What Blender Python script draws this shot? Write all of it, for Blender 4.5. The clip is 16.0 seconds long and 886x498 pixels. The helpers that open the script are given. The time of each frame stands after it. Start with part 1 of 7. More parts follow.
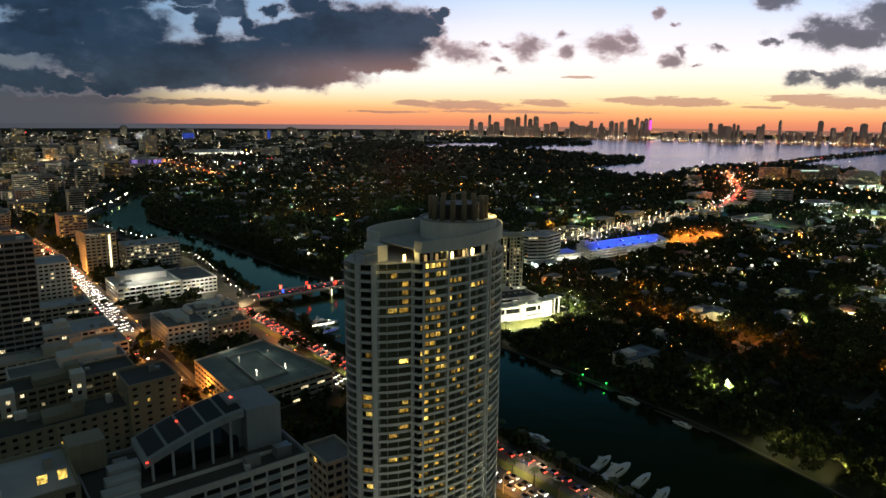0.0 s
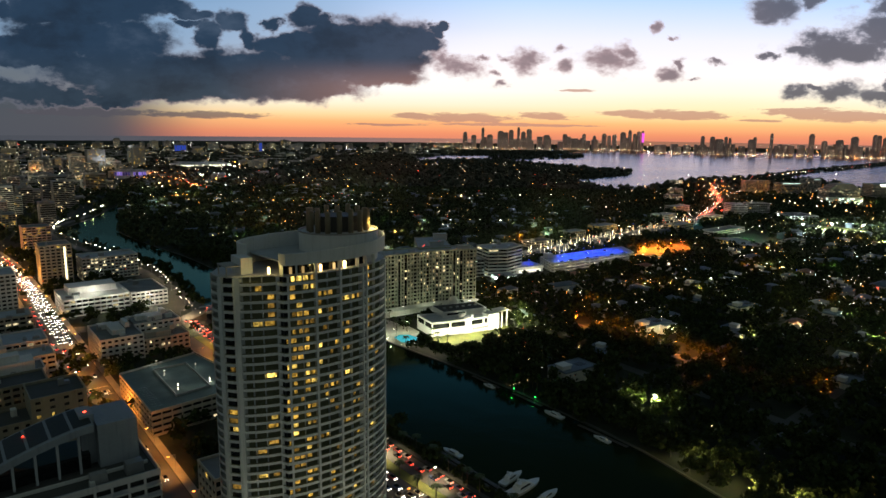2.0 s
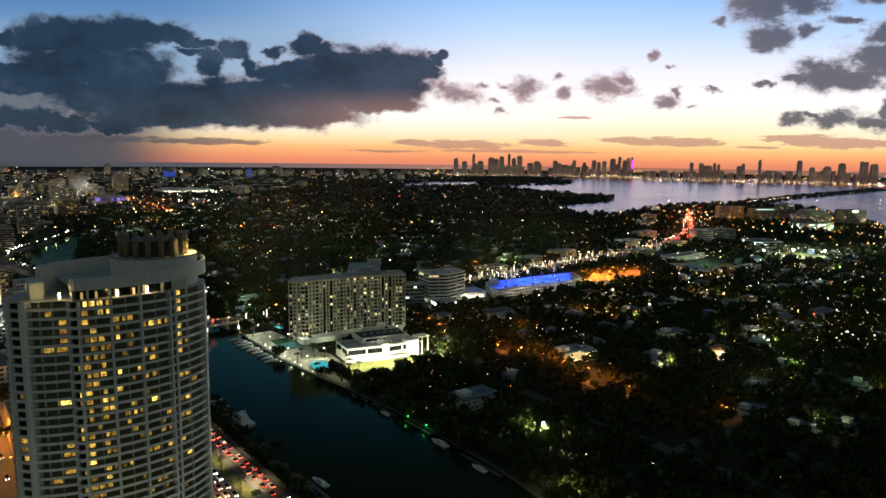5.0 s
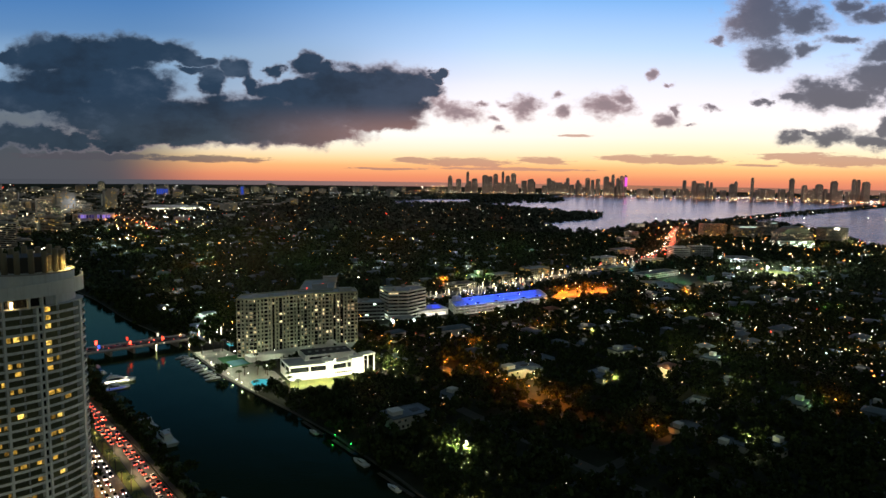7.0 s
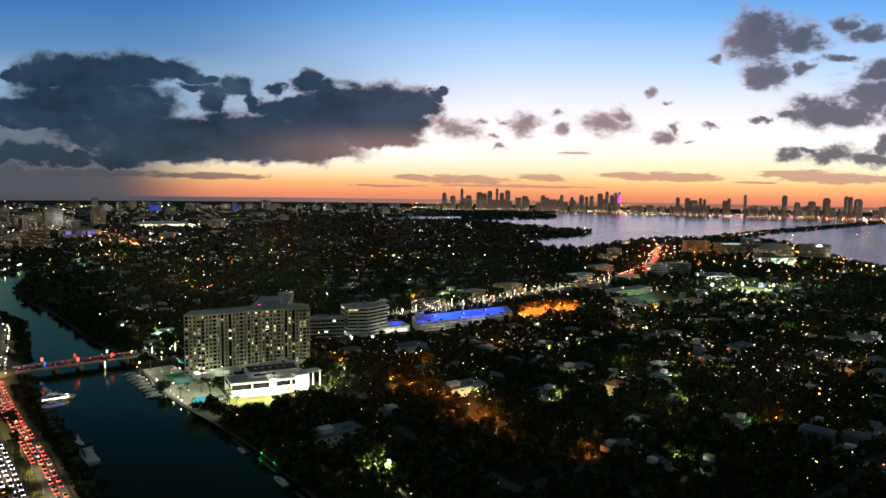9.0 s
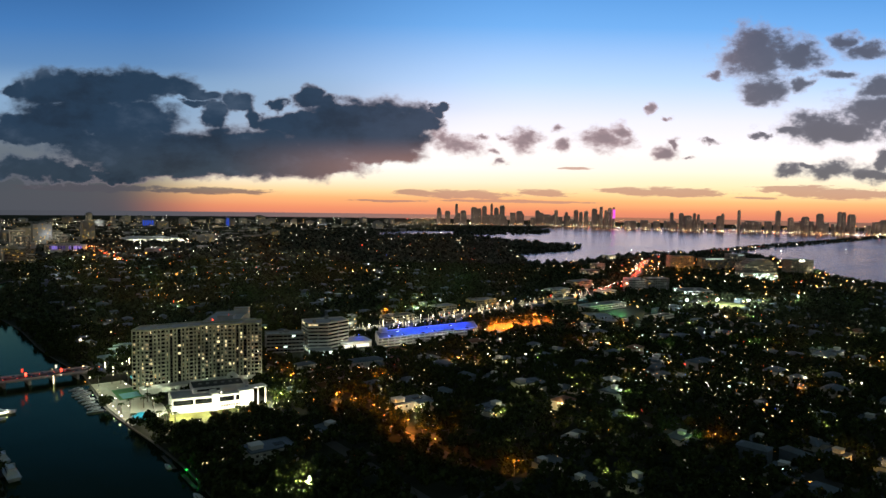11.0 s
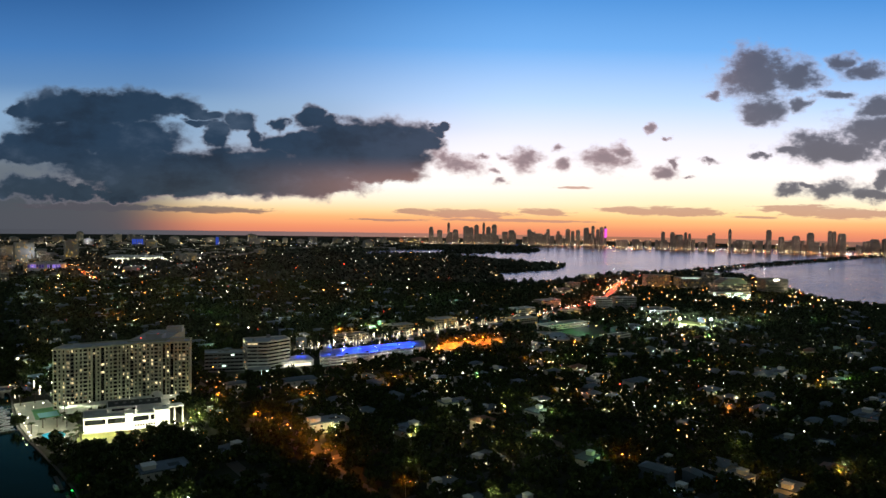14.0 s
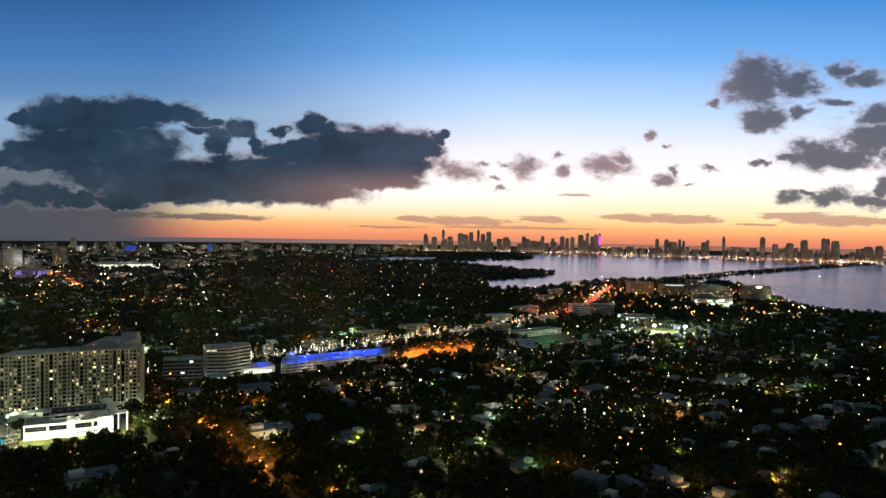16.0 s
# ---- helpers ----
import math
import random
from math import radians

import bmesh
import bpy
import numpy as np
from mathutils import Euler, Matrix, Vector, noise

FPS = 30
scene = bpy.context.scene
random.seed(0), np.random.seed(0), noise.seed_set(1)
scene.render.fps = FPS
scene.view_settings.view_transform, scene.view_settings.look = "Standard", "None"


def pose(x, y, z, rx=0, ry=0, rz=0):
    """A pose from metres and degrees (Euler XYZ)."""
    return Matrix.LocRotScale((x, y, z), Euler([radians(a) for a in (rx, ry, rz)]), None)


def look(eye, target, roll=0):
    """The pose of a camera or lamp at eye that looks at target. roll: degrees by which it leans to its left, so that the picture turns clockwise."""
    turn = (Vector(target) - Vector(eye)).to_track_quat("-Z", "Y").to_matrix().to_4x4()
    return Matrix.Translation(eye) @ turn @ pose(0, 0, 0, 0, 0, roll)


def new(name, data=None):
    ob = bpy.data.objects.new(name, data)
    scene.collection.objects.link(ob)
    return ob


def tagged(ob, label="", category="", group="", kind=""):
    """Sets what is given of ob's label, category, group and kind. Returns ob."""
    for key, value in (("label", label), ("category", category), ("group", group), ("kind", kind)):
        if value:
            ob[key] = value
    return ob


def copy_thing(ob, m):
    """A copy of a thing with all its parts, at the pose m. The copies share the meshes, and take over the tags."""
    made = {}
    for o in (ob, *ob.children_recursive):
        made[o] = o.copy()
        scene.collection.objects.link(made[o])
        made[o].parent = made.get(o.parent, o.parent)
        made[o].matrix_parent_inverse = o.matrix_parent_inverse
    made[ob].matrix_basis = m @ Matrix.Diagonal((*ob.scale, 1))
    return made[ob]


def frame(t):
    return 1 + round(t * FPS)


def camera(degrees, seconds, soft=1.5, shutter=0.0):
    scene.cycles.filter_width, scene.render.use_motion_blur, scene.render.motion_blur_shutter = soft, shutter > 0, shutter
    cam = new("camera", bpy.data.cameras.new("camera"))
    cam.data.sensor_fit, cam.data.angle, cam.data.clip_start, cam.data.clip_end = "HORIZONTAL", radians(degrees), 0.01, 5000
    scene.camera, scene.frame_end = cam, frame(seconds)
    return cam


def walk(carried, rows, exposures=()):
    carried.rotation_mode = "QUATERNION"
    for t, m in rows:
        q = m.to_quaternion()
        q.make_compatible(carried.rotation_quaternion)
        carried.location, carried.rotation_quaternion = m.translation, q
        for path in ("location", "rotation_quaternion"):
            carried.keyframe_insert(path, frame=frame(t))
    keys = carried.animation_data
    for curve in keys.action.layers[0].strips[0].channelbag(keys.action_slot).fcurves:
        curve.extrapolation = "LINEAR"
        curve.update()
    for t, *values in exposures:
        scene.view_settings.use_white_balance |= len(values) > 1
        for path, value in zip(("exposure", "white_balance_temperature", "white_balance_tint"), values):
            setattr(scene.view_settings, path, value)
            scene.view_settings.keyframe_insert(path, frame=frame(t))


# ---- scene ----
cam = camera(66.7, 16.0)
METRES, EYE, TILT, LEAN, TURN = 316.0, 147.0, 0.0, 0.0, -38.0
ROWS = [
    (0.0, 0.0, 0.0, 0.0, 0.13, -11.3, -0.63),
    (0.5, 0.0307, 0.0019, 0.0, 0.11, -11.14, -0.67),
    (1.0, 0.0615, 0.0039, 0.0002, 0.09, -10.9, -0.71),
    (1.5, 0.0924, 0.0055, 0.0003, 0.08, -10.59, -0.7),
    (2.0, 0.1235, 0.0069, 0.0003, 0.06, -10.24, -0.7),
    (2.5, 0.1546, 0.0086, 0.0002, 0.05, -9.89, -0.72),
    (3.0, 0.1859, 0.0098, 0.0004, 0.04, -9.52, -0.71),
    (3.5, 0.217, 0.011, 0.0004, 0.03, -9.15, -0.73),
    (4.0, 0.2482, 0.0121, 0.0005, 0.03, -8.78, -0.73),
    (6.5, 0.4052, 0.0177, 0.0006, 0.02, -6.93, -0.76),
    (7.0, 0.4366, 0.0191, 0.0006, 0.02, -6.56, -0.77),
    (7.5, 0.4678, 0.0206, 0.0007, 0.02, -6.2, -0.76),
    (8.0, 0.4989, 0.0214, 0.0007, 0.01, -5.84, -0.8),
    (8.5, 0.5301, 0.0226, 0.0007, 0.02, -5.49, -0.81),
    (9.0, 0.5613, 0.0236, 0.0007, 0.02, -5.13, -0.81),
    (11.5, 0.7179, 0.0279, 0.0017, 0.07, -3.55, -0.85),
    (12.0, 0.7493, 0.0285, 0.0019, 0.08, -3.25, -0.85),
    (12.5, 0.7805, 0.0294, 0.002, 0.09, -2.96, -0.86),
    (13.0, 0.8118, 0.0302, 0.0023, 0.1, -2.68, -0.87),
    (13.5, 0.8429, 0.031, 0.0022, 0.11, -2.43, -0.88),
    (14.0, 0.8742, 0.0319, 0.0023, 0.12, -2.23, -0.88),
    (14.5, 0.9054, 0.0329, 0.0023, 0.13, -2.06, -0.88),
    (15.0, 0.9367, 0.0337, 0.0023, 0.13, -1.9, -0.88),
    (15.5, 0.9679, 0.0345, 0.0024, 0.13, -1.75, -0.88),
    (16.0, 0.9993, 0.0352, 0.0024, 0.15, -1.62, -0.91),
]
walk(cam, [(t, pose(0, 0, EYE, TILT, LEAN, TURN) @ pose(METRES * x, METRES * y, METRES * z, 90 + pitch, roll, yaw)) for t, x, y, z, yaw, pitch, roll in ROWS])

from mathutils.geometry import tessellate_polygon

# ---- the world: dusk sky, afterglow in the south-west, broken cloud ----
FWD, RIGHT = Vector((0.61566, 0.78801, 0.0)), Vector((0.78801, -0.61566, 0.0))
MID = Vector((127.0, -91.0, 0.0))          # middle of the flight, on the ground


class Graph:
    """Short hand for node trees."""

    def __init__(self, tree):
        self.tree, self.nodes, self.links = tree, tree.nodes, tree.links

    def add(self, kind, ins=(), **props):
        n = self.nodes.new(kind)
        for k, v in props.items():
            setattr(n, k, v)
        for key, v in (ins.items() if isinstance(ins, dict) else enumerate(ins)):
            if v is None:
                continue
            if isinstance(v, bpy.types.NodeSocket):
                self.links.new(v, n.inputs[key])
            else:
                n.inputs[key].default_value = v
        return n

    def m(self, op, a, b=None, c=None, clamp=False):
        return self.add("ShaderNodeMath", (a, b, c), operation=op, use_clamp=clamp).outputs[0]

    def v(self, op, a, b=None, out=0):
        return self.add("ShaderNodeVectorMath", (a, b), operation=op).outputs[out]

    def ramp(self, fac, stops, mode="LINEAR"):
        n = self.add("ShaderNodeValToRGB", (fac,))
        n.color_ramp.interpolation = mode
        while len(n.color_ramp.elements) < len(stops):
            n.color_ramp.elements.new(0.5)
        for e, (p, c) in zip(n.color_ramp.elements, stops):
            e.position, e.color = p, (*c, 1) if len(c) == 3 else c
        return n.outputs[0]

    def mix(self, fac, a, b, blend="MIX"):
        n = self.add("ShaderNodeMix", data_type="RGBA", blend_type=blend)
        for s, v in ((0, fac), (6, a), (7, b)):
            if isinstance(v, bpy.types.NodeSocket):
                self.links.new(v, n.inputs[s])
            else:
                n.inputs[s].default_value = v if s == 0 else (*v, 1)
        return n.outputs[2]

    def smooth(self, x, lo, hi, a=0.0, b=1.0):
        return self.add("ShaderNodeMapRange", (x, lo, hi, a, b), interpolation_type="SMOOTHSTEP").outputs[0]

    def noise(self, vec, scale, detail=4.0, rough=0.5, out=0):
        return self.add("ShaderNodeTexNoise", {"Vector": vec, "Scale": scale, "Detail": detail, "Roughness": rough}).outputs[out]


def srgb(r, g, b):
    f = lambda c: c / 12.92 if c <= 0.04045 else ((c + 0.055) / 1.055) ** 2.4
    return tuple(f(c / 255) for c in (r, g, b))


# clouds: across, height (tangents from straight ahead), half width, half height
BIG_CLOUD = [
    (-0.555, 0.161, 0.065, 0.0263), (-0.476, 0.163, 0.077, 0.0263), (-0.417, 0.168, 0.062, 0.0164), (-0.359, 0.159, 0.035, 0.0066),
    (-0.597, 0.110, 0.067, 0.0182), (-0.655, 0.098, 0.058, 0.0190), (-0.522, 0.121, 0.096, 0.0314), (-0.447, 0.116, 0.067, 0.0314), (-0.572, 0.089, 0.092, 0.0124),
    (-0.472, 0.076, 0.104, 0.0249), (-0.389, 0.070, 0.113, 0.0266), (-0.288, 0.080, 0.104, 0.0282), (-0.313, 0.059, 0.130, 0.0224),
    (-0.426, 0.045, 0.096, 0.0158), (-0.205, 0.065, 0.100, 0.0266), (-0.138, 0.099, 0.096, 0.0364), (-0.072, 0.110, 0.063, 0.0413),
    (-0.026, 0.122, 0.032, 0.0231), (-0.122, 0.129, 0.071, 0.0215), (-0.209, 0.116, 0.071, 0.0149), (-0.092, 0.072, 0.063, 0.0141),
    (-0.180, 0.049, 0.067, 0.0083), (-0.001, 0.140, 0.017, 0.0074),
]
CLOUD_HEADS = [
    (-0.290, 0.150, 0.027, 0.0140), (-0.270, 0.124, 0.014, 0.0215), (-0.334, 0.130, 0.020, 0.0223), (-0.361, 0.145, 0.022, 0.0074),
    (-0.232, 0.144, 0.012, 0.0124), (-0.190, 0.155, 0.022, 0.0206), (-0.168, 0.142, 0.017, 0.0132), (-0.615, 0.158, 0.023, 0.0115),
    (-0.629, 0.088, 0.033, 0.0100), (-0.600, 0.045, 0.060, 0.0190), (-0.655, 0.032, 0.034, 0.0120), (-0.535, 0.034, 0.044, 0.0110), (-0.477, 0.034, 0.042, 0.0083),
]
SMALL_CLOUDS = [
    (0.030, 0.089, 0.035, 0.0133), (0.004, 0.098, 0.015, 0.0116), (0.064, 0.102, 0.013, 0.0041), (0.124, 0.096, 0.021, 0.0157),
    (0.105, 0.103, 0.013, 0.0050), (0.088, 0.062, 0.013, 0.0067), (0.181, 0.087, 0.014, 0.0075), (0.177, 0.112, 0.013, 0.0058),
    (0.245, 0.098, 0.037, 0.0166), (0.268, 0.112, 0.017, 0.0116), (0.338, 0.082, 0.021, 0.0108), (0.352, 0.098, 0.008, 0.0075),
    (0.083, 0.081, 0.008, 0.0050), (0.373, 0.074, 0.011, 0.0033), (0.405, 0.102, 0.014, 0.0041), (0.311, 0.144, 0.007, 0.0074),
    (0.335, 0.128, 0.006, 0.0041),
]
WESTERN_CLOUDS = [
    (0.466, 0.226, 0.048, 0.0310), (0.525, 0.226, 0.035, 0.0163), (0.478, 0.174, 0.033, 0.0197), (0.529, 0.185, 0.012, 0.0115),
    (0.405, 0.195, 0.010, 0.0082), (0.589, 0.248, 0.018, 0.0106), (0.631, 0.231, 0.026, 0.0114), (0.578, 0.120, 0.067, 0.0173),
    (0.639, 0.140, 0.050, 0.0280), (0.518, 0.117, 0.028, 0.0074), (0.522, 0.057, 0.025, 0.0075), (0.591, 0.059, 0.032, 0.0108),
    (0.554, 0.065, 0.013, 0.0042), (0.648, 0.054, 0.042, 0.0091), (0.663, 0.076, 0.013, 0.0182), (0.646, 0.182, 0.027, 0.0148),
    (0.474, 0.107, 0.008, 0.0041), (0.581, 0.199, 0.030, 0.0066),
]
STREAK_CLOUDS = [
    (0.034, 0.013, 0.077, 0.0071), (-0.037, 0.015, 0.034, 0.0042), (0.156, 0.017, 0.039, 0.0058), (0.106, 0.004, 0.117, 0.0025),
    (0.281, 0.022, 0.050, 0.0050), (0.348, 0.020, 0.079, 0.0075), (0.532, 0.028, 0.063, 0.0058), (0.591, 0.022, 0.088, 0.0083),
    (0.466, 0.014, 0.033, 0.0017), (-0.339, 0.013, 0.092, 0.0046), (-0.523, 0.015, 0.109, 0.0059), (-0.079, 0.002, 0.050, 0.0017),
    (0.197, 0.054, 0.025, 0.0021),
]

world = bpy.data.worlds.new("dusk_sky")
scene.world = world
world.use_nodes = True
g = Graph(world.node_tree)
g.nodes.clear()
way = g.add("ShaderNodeTexCoord").outputs["Generated"]
ahead = g.v("DOT_PRODUCT", way, tuple(FWD), 1)
across = g.v("DOT_PRODUCT", way, tuple(RIGHT), 1)
up = g.add("ShaderNodeSeparateXYZ", (way,)).outputs[2]
front = g.m("MAXIMUM", ahead, 0.12)
u = g.m("DIVIDE", across, front)
v = g.m("DIVIDE", up, front)
# clear sky: by height ahead, cooler and darker to both sides and behind
warm = g.ramp(g.m("MULTIPLY_ADD", v, 2.0, 0.1, clamp=True), [
    (0.055, srgb(212, 124, 106)), (0.085, srgb(240, 148, 106)), (0.115, srgb(254, 184, 122)), (0.135, srgb(255, 216, 158)), (0.165, srgb(255, 240, 208)),
    (0.205, srgb(255, 252, 244)), (0.27, srgb(255, 249, 250)), (0.35, srgb(240, 240, 255)), (0.46, srgb(190, 218, 255)),
    (0.62, srgb(116, 176, 240)), (0.80, srgb(72, 140, 212)), (1.0, srgb(44, 100, 172))])
low = g.m("MULTIPLY", g.smooth(v, 0.09, 0.02), 0.17)
glow = g.smooth(g.m("ADD", g.m("MULTIPLY_ADD", g.m("MINIMUM", g.m("MAXIMUM", g.m("SUBTRACT", v, 0.06), 0.0), 0.08), -2.2, u), low), -0.64, -0.03, 0.0, 1.0)
dull = g.ramp(g.m("MULTIPLY_ADD", v, 2.0, 0.1, clamp=True), [
    (0.05, srgb(68, 74, 84)), (0.16, srgb(80, 88, 97)), (0.26, srgb(116, 128, 142)), (0.40, srgb(114, 150, 188)),
    (0.6, srgb(70, 122, 182)), (0.8, srgb(40, 88, 146)), (1.0, srgb(22, 60, 114))])
west = g.mix(glow, dull, warm)
yellow = g.m("MULTIPLY", g.smooth(g.m("ABSOLUTE", g.m("SUBTRACT", u, 0.42)), 0.45, 0.0), g.smooth(g.m("ABSOLUTE", g.m("SUBTRACT", v, 0.035)), 0.05, 0.0))
west = g.mix(g.m("MULTIPLY", yellow, 0.32), west, srgb(255, 236, 150))
# broken cloud
P = g.add("ShaderNodeCombineXYZ", (u, v, 0.0)).outputs[0]
warp = g.noise(g.v("MULTIPLY", P, (1.0, 1.5, 1.0)), 16.0, 5.0, 0.55, 1)
warp = g.v("MULTIPLY", g.v("SUBTRACT", warp, (0.5, 0.5, 0.5)), (0.060, 0.036, 0.0))
curl = g.v("MULTIPLY", g.v("SUBTRACT", g.noise(g.v("MULTIPLY", P, (1.0, 1.4, 1.0)), 42.0, 5.0, 0.6, 1), (0.5, 0.5, 0.5)), (0.027, 0.017, 0.0))
Q = g.v("ADD", g.v("ADD", P, (0.010, 0.001, 0.0)), g.v("ADD", warp, curl))
warp2 = g.v("MULTIPLY", warp, (0.5, 0.10, 0.0))
Q2 = g.v("ADD", g.v("ADD", P, (0.006, -0.001, 0.0)), warp2)


def cloud_field(rows, at):
    field = None
    for cx, cy, rx, ry in rows:
        d = g.v("LENGTH", g.v("MULTIPLY", g.v("SUBTRACT", at, (cx, cy, 0.0)), (1 / rx, 1 / ry, 0.0)), None, 1)
        field = d if field is None else g.add("ShaderNodeMath", (field, d, 0.12), operation="SMOOTH_MIN").outputs[0]
    return g.m("SUBTRACT", 1.0, field)


fine = g.m("SUBTRACT", g.noise(g.v("MULTIPLY", P, (1.0, 1.6, 1.0)), 26.0, 7.0, 0.60), 0.5)
heads = g.m("ADD", g.m("MULTIPLY_ADD", fine, 1.6, 0.16), cloud_field(CLOUD_HEADS, Q))
big = g.m("MAXIMUM", g.m("MULTIPLY_ADD", fine, 1.0, g.m("ADD", cloud_field(BIG_CLOUD, Q), 0.20)), heads)
wisps = g.m("SUBTRACT", g.noise(g.v("MULTIPLY", P, (1.0, 1.5, 1.0)), 75.0, 6.0, 0.6), 0.5)
small = g.m("MULTIPLY_ADD", g.m("MULTIPLY_ADD", wisps, 0.55, fine), 1.9, g.m("ADD", g.m("MAXIMUM", cloud_field(SMALL_CLOUDS, Q), g.m("ADD", cloud_field(WESTERN_CLOUDS, Q), 0.22)), 0.20))
streak = g.m("MULTIPLY_ADD", g.m("SUBTRACT", g.noise(g.v("MULTIPLY", P, (1.0, 6.0, 1.0)), 30.0, 7.0, 0.7), 0.5), 2.6, g.m("ADD", cloud_field(STREAK_CLOUDS, Q2), 0.12))
body = g.noise(g.v("MULTIPLY", P, (1.0, 1.7, 1.0)), 7.0, 7.0, 0.62)
slate = g.mix(g.smooth(v, 0.03, 0.12), srgb(48, 62, 76), srgb(36, 56, 78))
slate = g.mix(g.m("MULTIPLY", g.smooth(u, -0.30, 0.02), 0.6), slate, srgb(62, 72, 92))
deep = g.mix(0.55, slate, srgb(22, 30, 42))
lighter = g.mix(0.35, slate, srgb(92, 108, 130))
thick = g.mix(g.smooth(body, 0.34, 0.52), deep, g.mix(g.smooth(body, 0.52, 0.72), slate, lighter))
thick = g.mix(g.m("MULTIPLY", g.m("MULTIPLY", g.smooth(v, 0.10, 0.05), g.smooth(u, -0.35, -0.02)), 0.45), thick, srgb(196, 140, 120))
rim = g.mix(glow, srgb(112, 124, 142), srgb(212, 178, 176))
haze_band = g.m("MULTIPLY", g.smooth(g.m("ADD", v, g.m("MULTIPLY", fine, 0.03)), 0.062, 0.028), g.smooth(u, -0.33, -0.50))
gap = g.m("MULTIPLY", g.smooth(u, -0.06, -0.22), g.smooth(v, 0.20, 0.16))
west = g.mix(g.m("MULTIPLY", g.m("MULTIPLY", gap, g.smooth(v, 0.07, 0.11)), 0.55), west, srgb(146, 176, 206))
veil = g.m("MULTIPLY", g.smooth(v, 0.115, 0.07), g.smooth(u, -0.42, -0.56))
west = g.mix(g.m("MULTIPLY", veil, 0.65), west, srgb(98, 106, 114))
west = g.mix(g.m("MULTIPLY", haze_band, 0.92), west, g.mix(g.smooth(v, 0.0, 0.04), srgb(76, 80, 88), srgb(70, 78, 87)))
west = g.mix(g.m("MULTIPLY", g.smooth(streak, -0.05, 0.40), 0.80), west, g.mix(g.smooth(u, -0.45, 0.1), srgb(82, 80, 88), srgb(192, 140, 122)))
puff = g.mix(g.smooth(u, 0.25, 0.5), srgb(176, 146, 150), srgb(98, 96, 108))
puff = g.mix(g.smooth(body, 0.40, 0.68), g.mix(0.22, puff, (0.03, 0.03, 0.05)), puff)
puff = g.mix(g.m("MULTIPLY", g.smooth(small, 0.35, 1.05), 0.42), puff, srgb(62, 60, 70))
west = g.mix(g.m("MULTIPLY", g.smooth(small, -0.25, 0.80), 0.92), west, g.mix(g.smooth(small, 0.05, 0.65), g.mix(0.5, rim, puff), puff))
west = g.mix(g.m("MULTIPLY", g.smooth(big, -0.12, 0.34), 0.98), west, g.mix(g.smooth(big, 0.0, 0.42), g.mix(0.45, rim, slate), thick))
# the rest of the sky: deep blue overhead, dim in the east
east = g.ramp(g.m("MULTIPLY_ADD", up, 0.5, 0.5, clamp=True), [
    (0.0, (0.002, 0.002, 0.003)), (0.49, (0.004, 0.004, 0.005)), (0.502, (0.120, 0.138, 0.118)), (0.62, (0.090, 0.113, 0.103)), (1.0, (0.036, 0.057, 0.062))])
west = g.mix(g.smooth(v, 0.34, 0.52), west, (0.012, 0.026, 0.030))
sky = g.mix(g.smooth(ahead, 0.30, 0.72), east, west)
back = g.add("ShaderNodeBackground", (sky, 1.08))
g.links.new(back.outputs[0], g.add("ShaderNodeOutputWorld").inputs[0])

# ---- materials ----
def material(name, base, rough=0.7, vary=0.35, scale=1.0, bump=0.0, metal=0.0, stain=0.0, coords="Object", spec=0.5, island=False):
    """A weathered surface: base colour varied at two scales, with fine relief."""
    mat = bpy.data.materials.new(name)
    mat.use_nodes = True
    n = Graph(mat.node_tree)
    b = n.nodes["Principled BSDF"]
    vec = n.add("ShaderNodeTexCoord").outputs[coords]
    coarse, grain = n.noise(vec, 0.11 * scale, 4.0), n.noise(vec, 2.3 * scale, 5.0, 0.65)
    mixed = n.m("MULTIPLY_ADD", coarse, 0.65, n.m("MULTIPLY", grain, 0.35))
    lo = tuple(c * (1 - vary) for c in base)
    hi = tuple(min(1, c * (1 + vary)) for c in base)
    col = n.ramp(mixed, [(0.3, lo), (0.7, hi)])
    if island:
        shade = n.m("MULTIPLY_ADD", n.add("ShaderNodeNewGeometry").outputs["Random Per Island"], 0.9, 0.55)
        col = n.mix(1.0, col, n.add("ShaderNodeCombineColor", (shade, shade, shade)).outputs[0], "MULTIPLY")
    if stain:
        streaks = n.noise(n.v("MULTIPLY", vec, (1.2, 1.2, 0.06)), 1.0, 5.0, 0.6)
        col = n.mix(n.m("MULTIPLY", n.smooth(streaks, 0.48, 0.72), stain), col, tuple(c * 0.4 for c in base))
    n.links.new(col, b.inputs["Base Color"])
    n.links.new(n.m("MULTIPLY_ADD", grain, 0.25, rough - 0.12, clamp=True), b.inputs["Roughness"])
    b.inputs["Metallic"].default_value = metal
    b.inputs["Specular IOR Level"].default_value = spec
    if bump:
        n.links.new(n.add("ShaderNodeBump", {"Strength": bump, "Distance": 0.05, "Height": grain}).outputs[0], b.inputs["Normal"])
    return mat


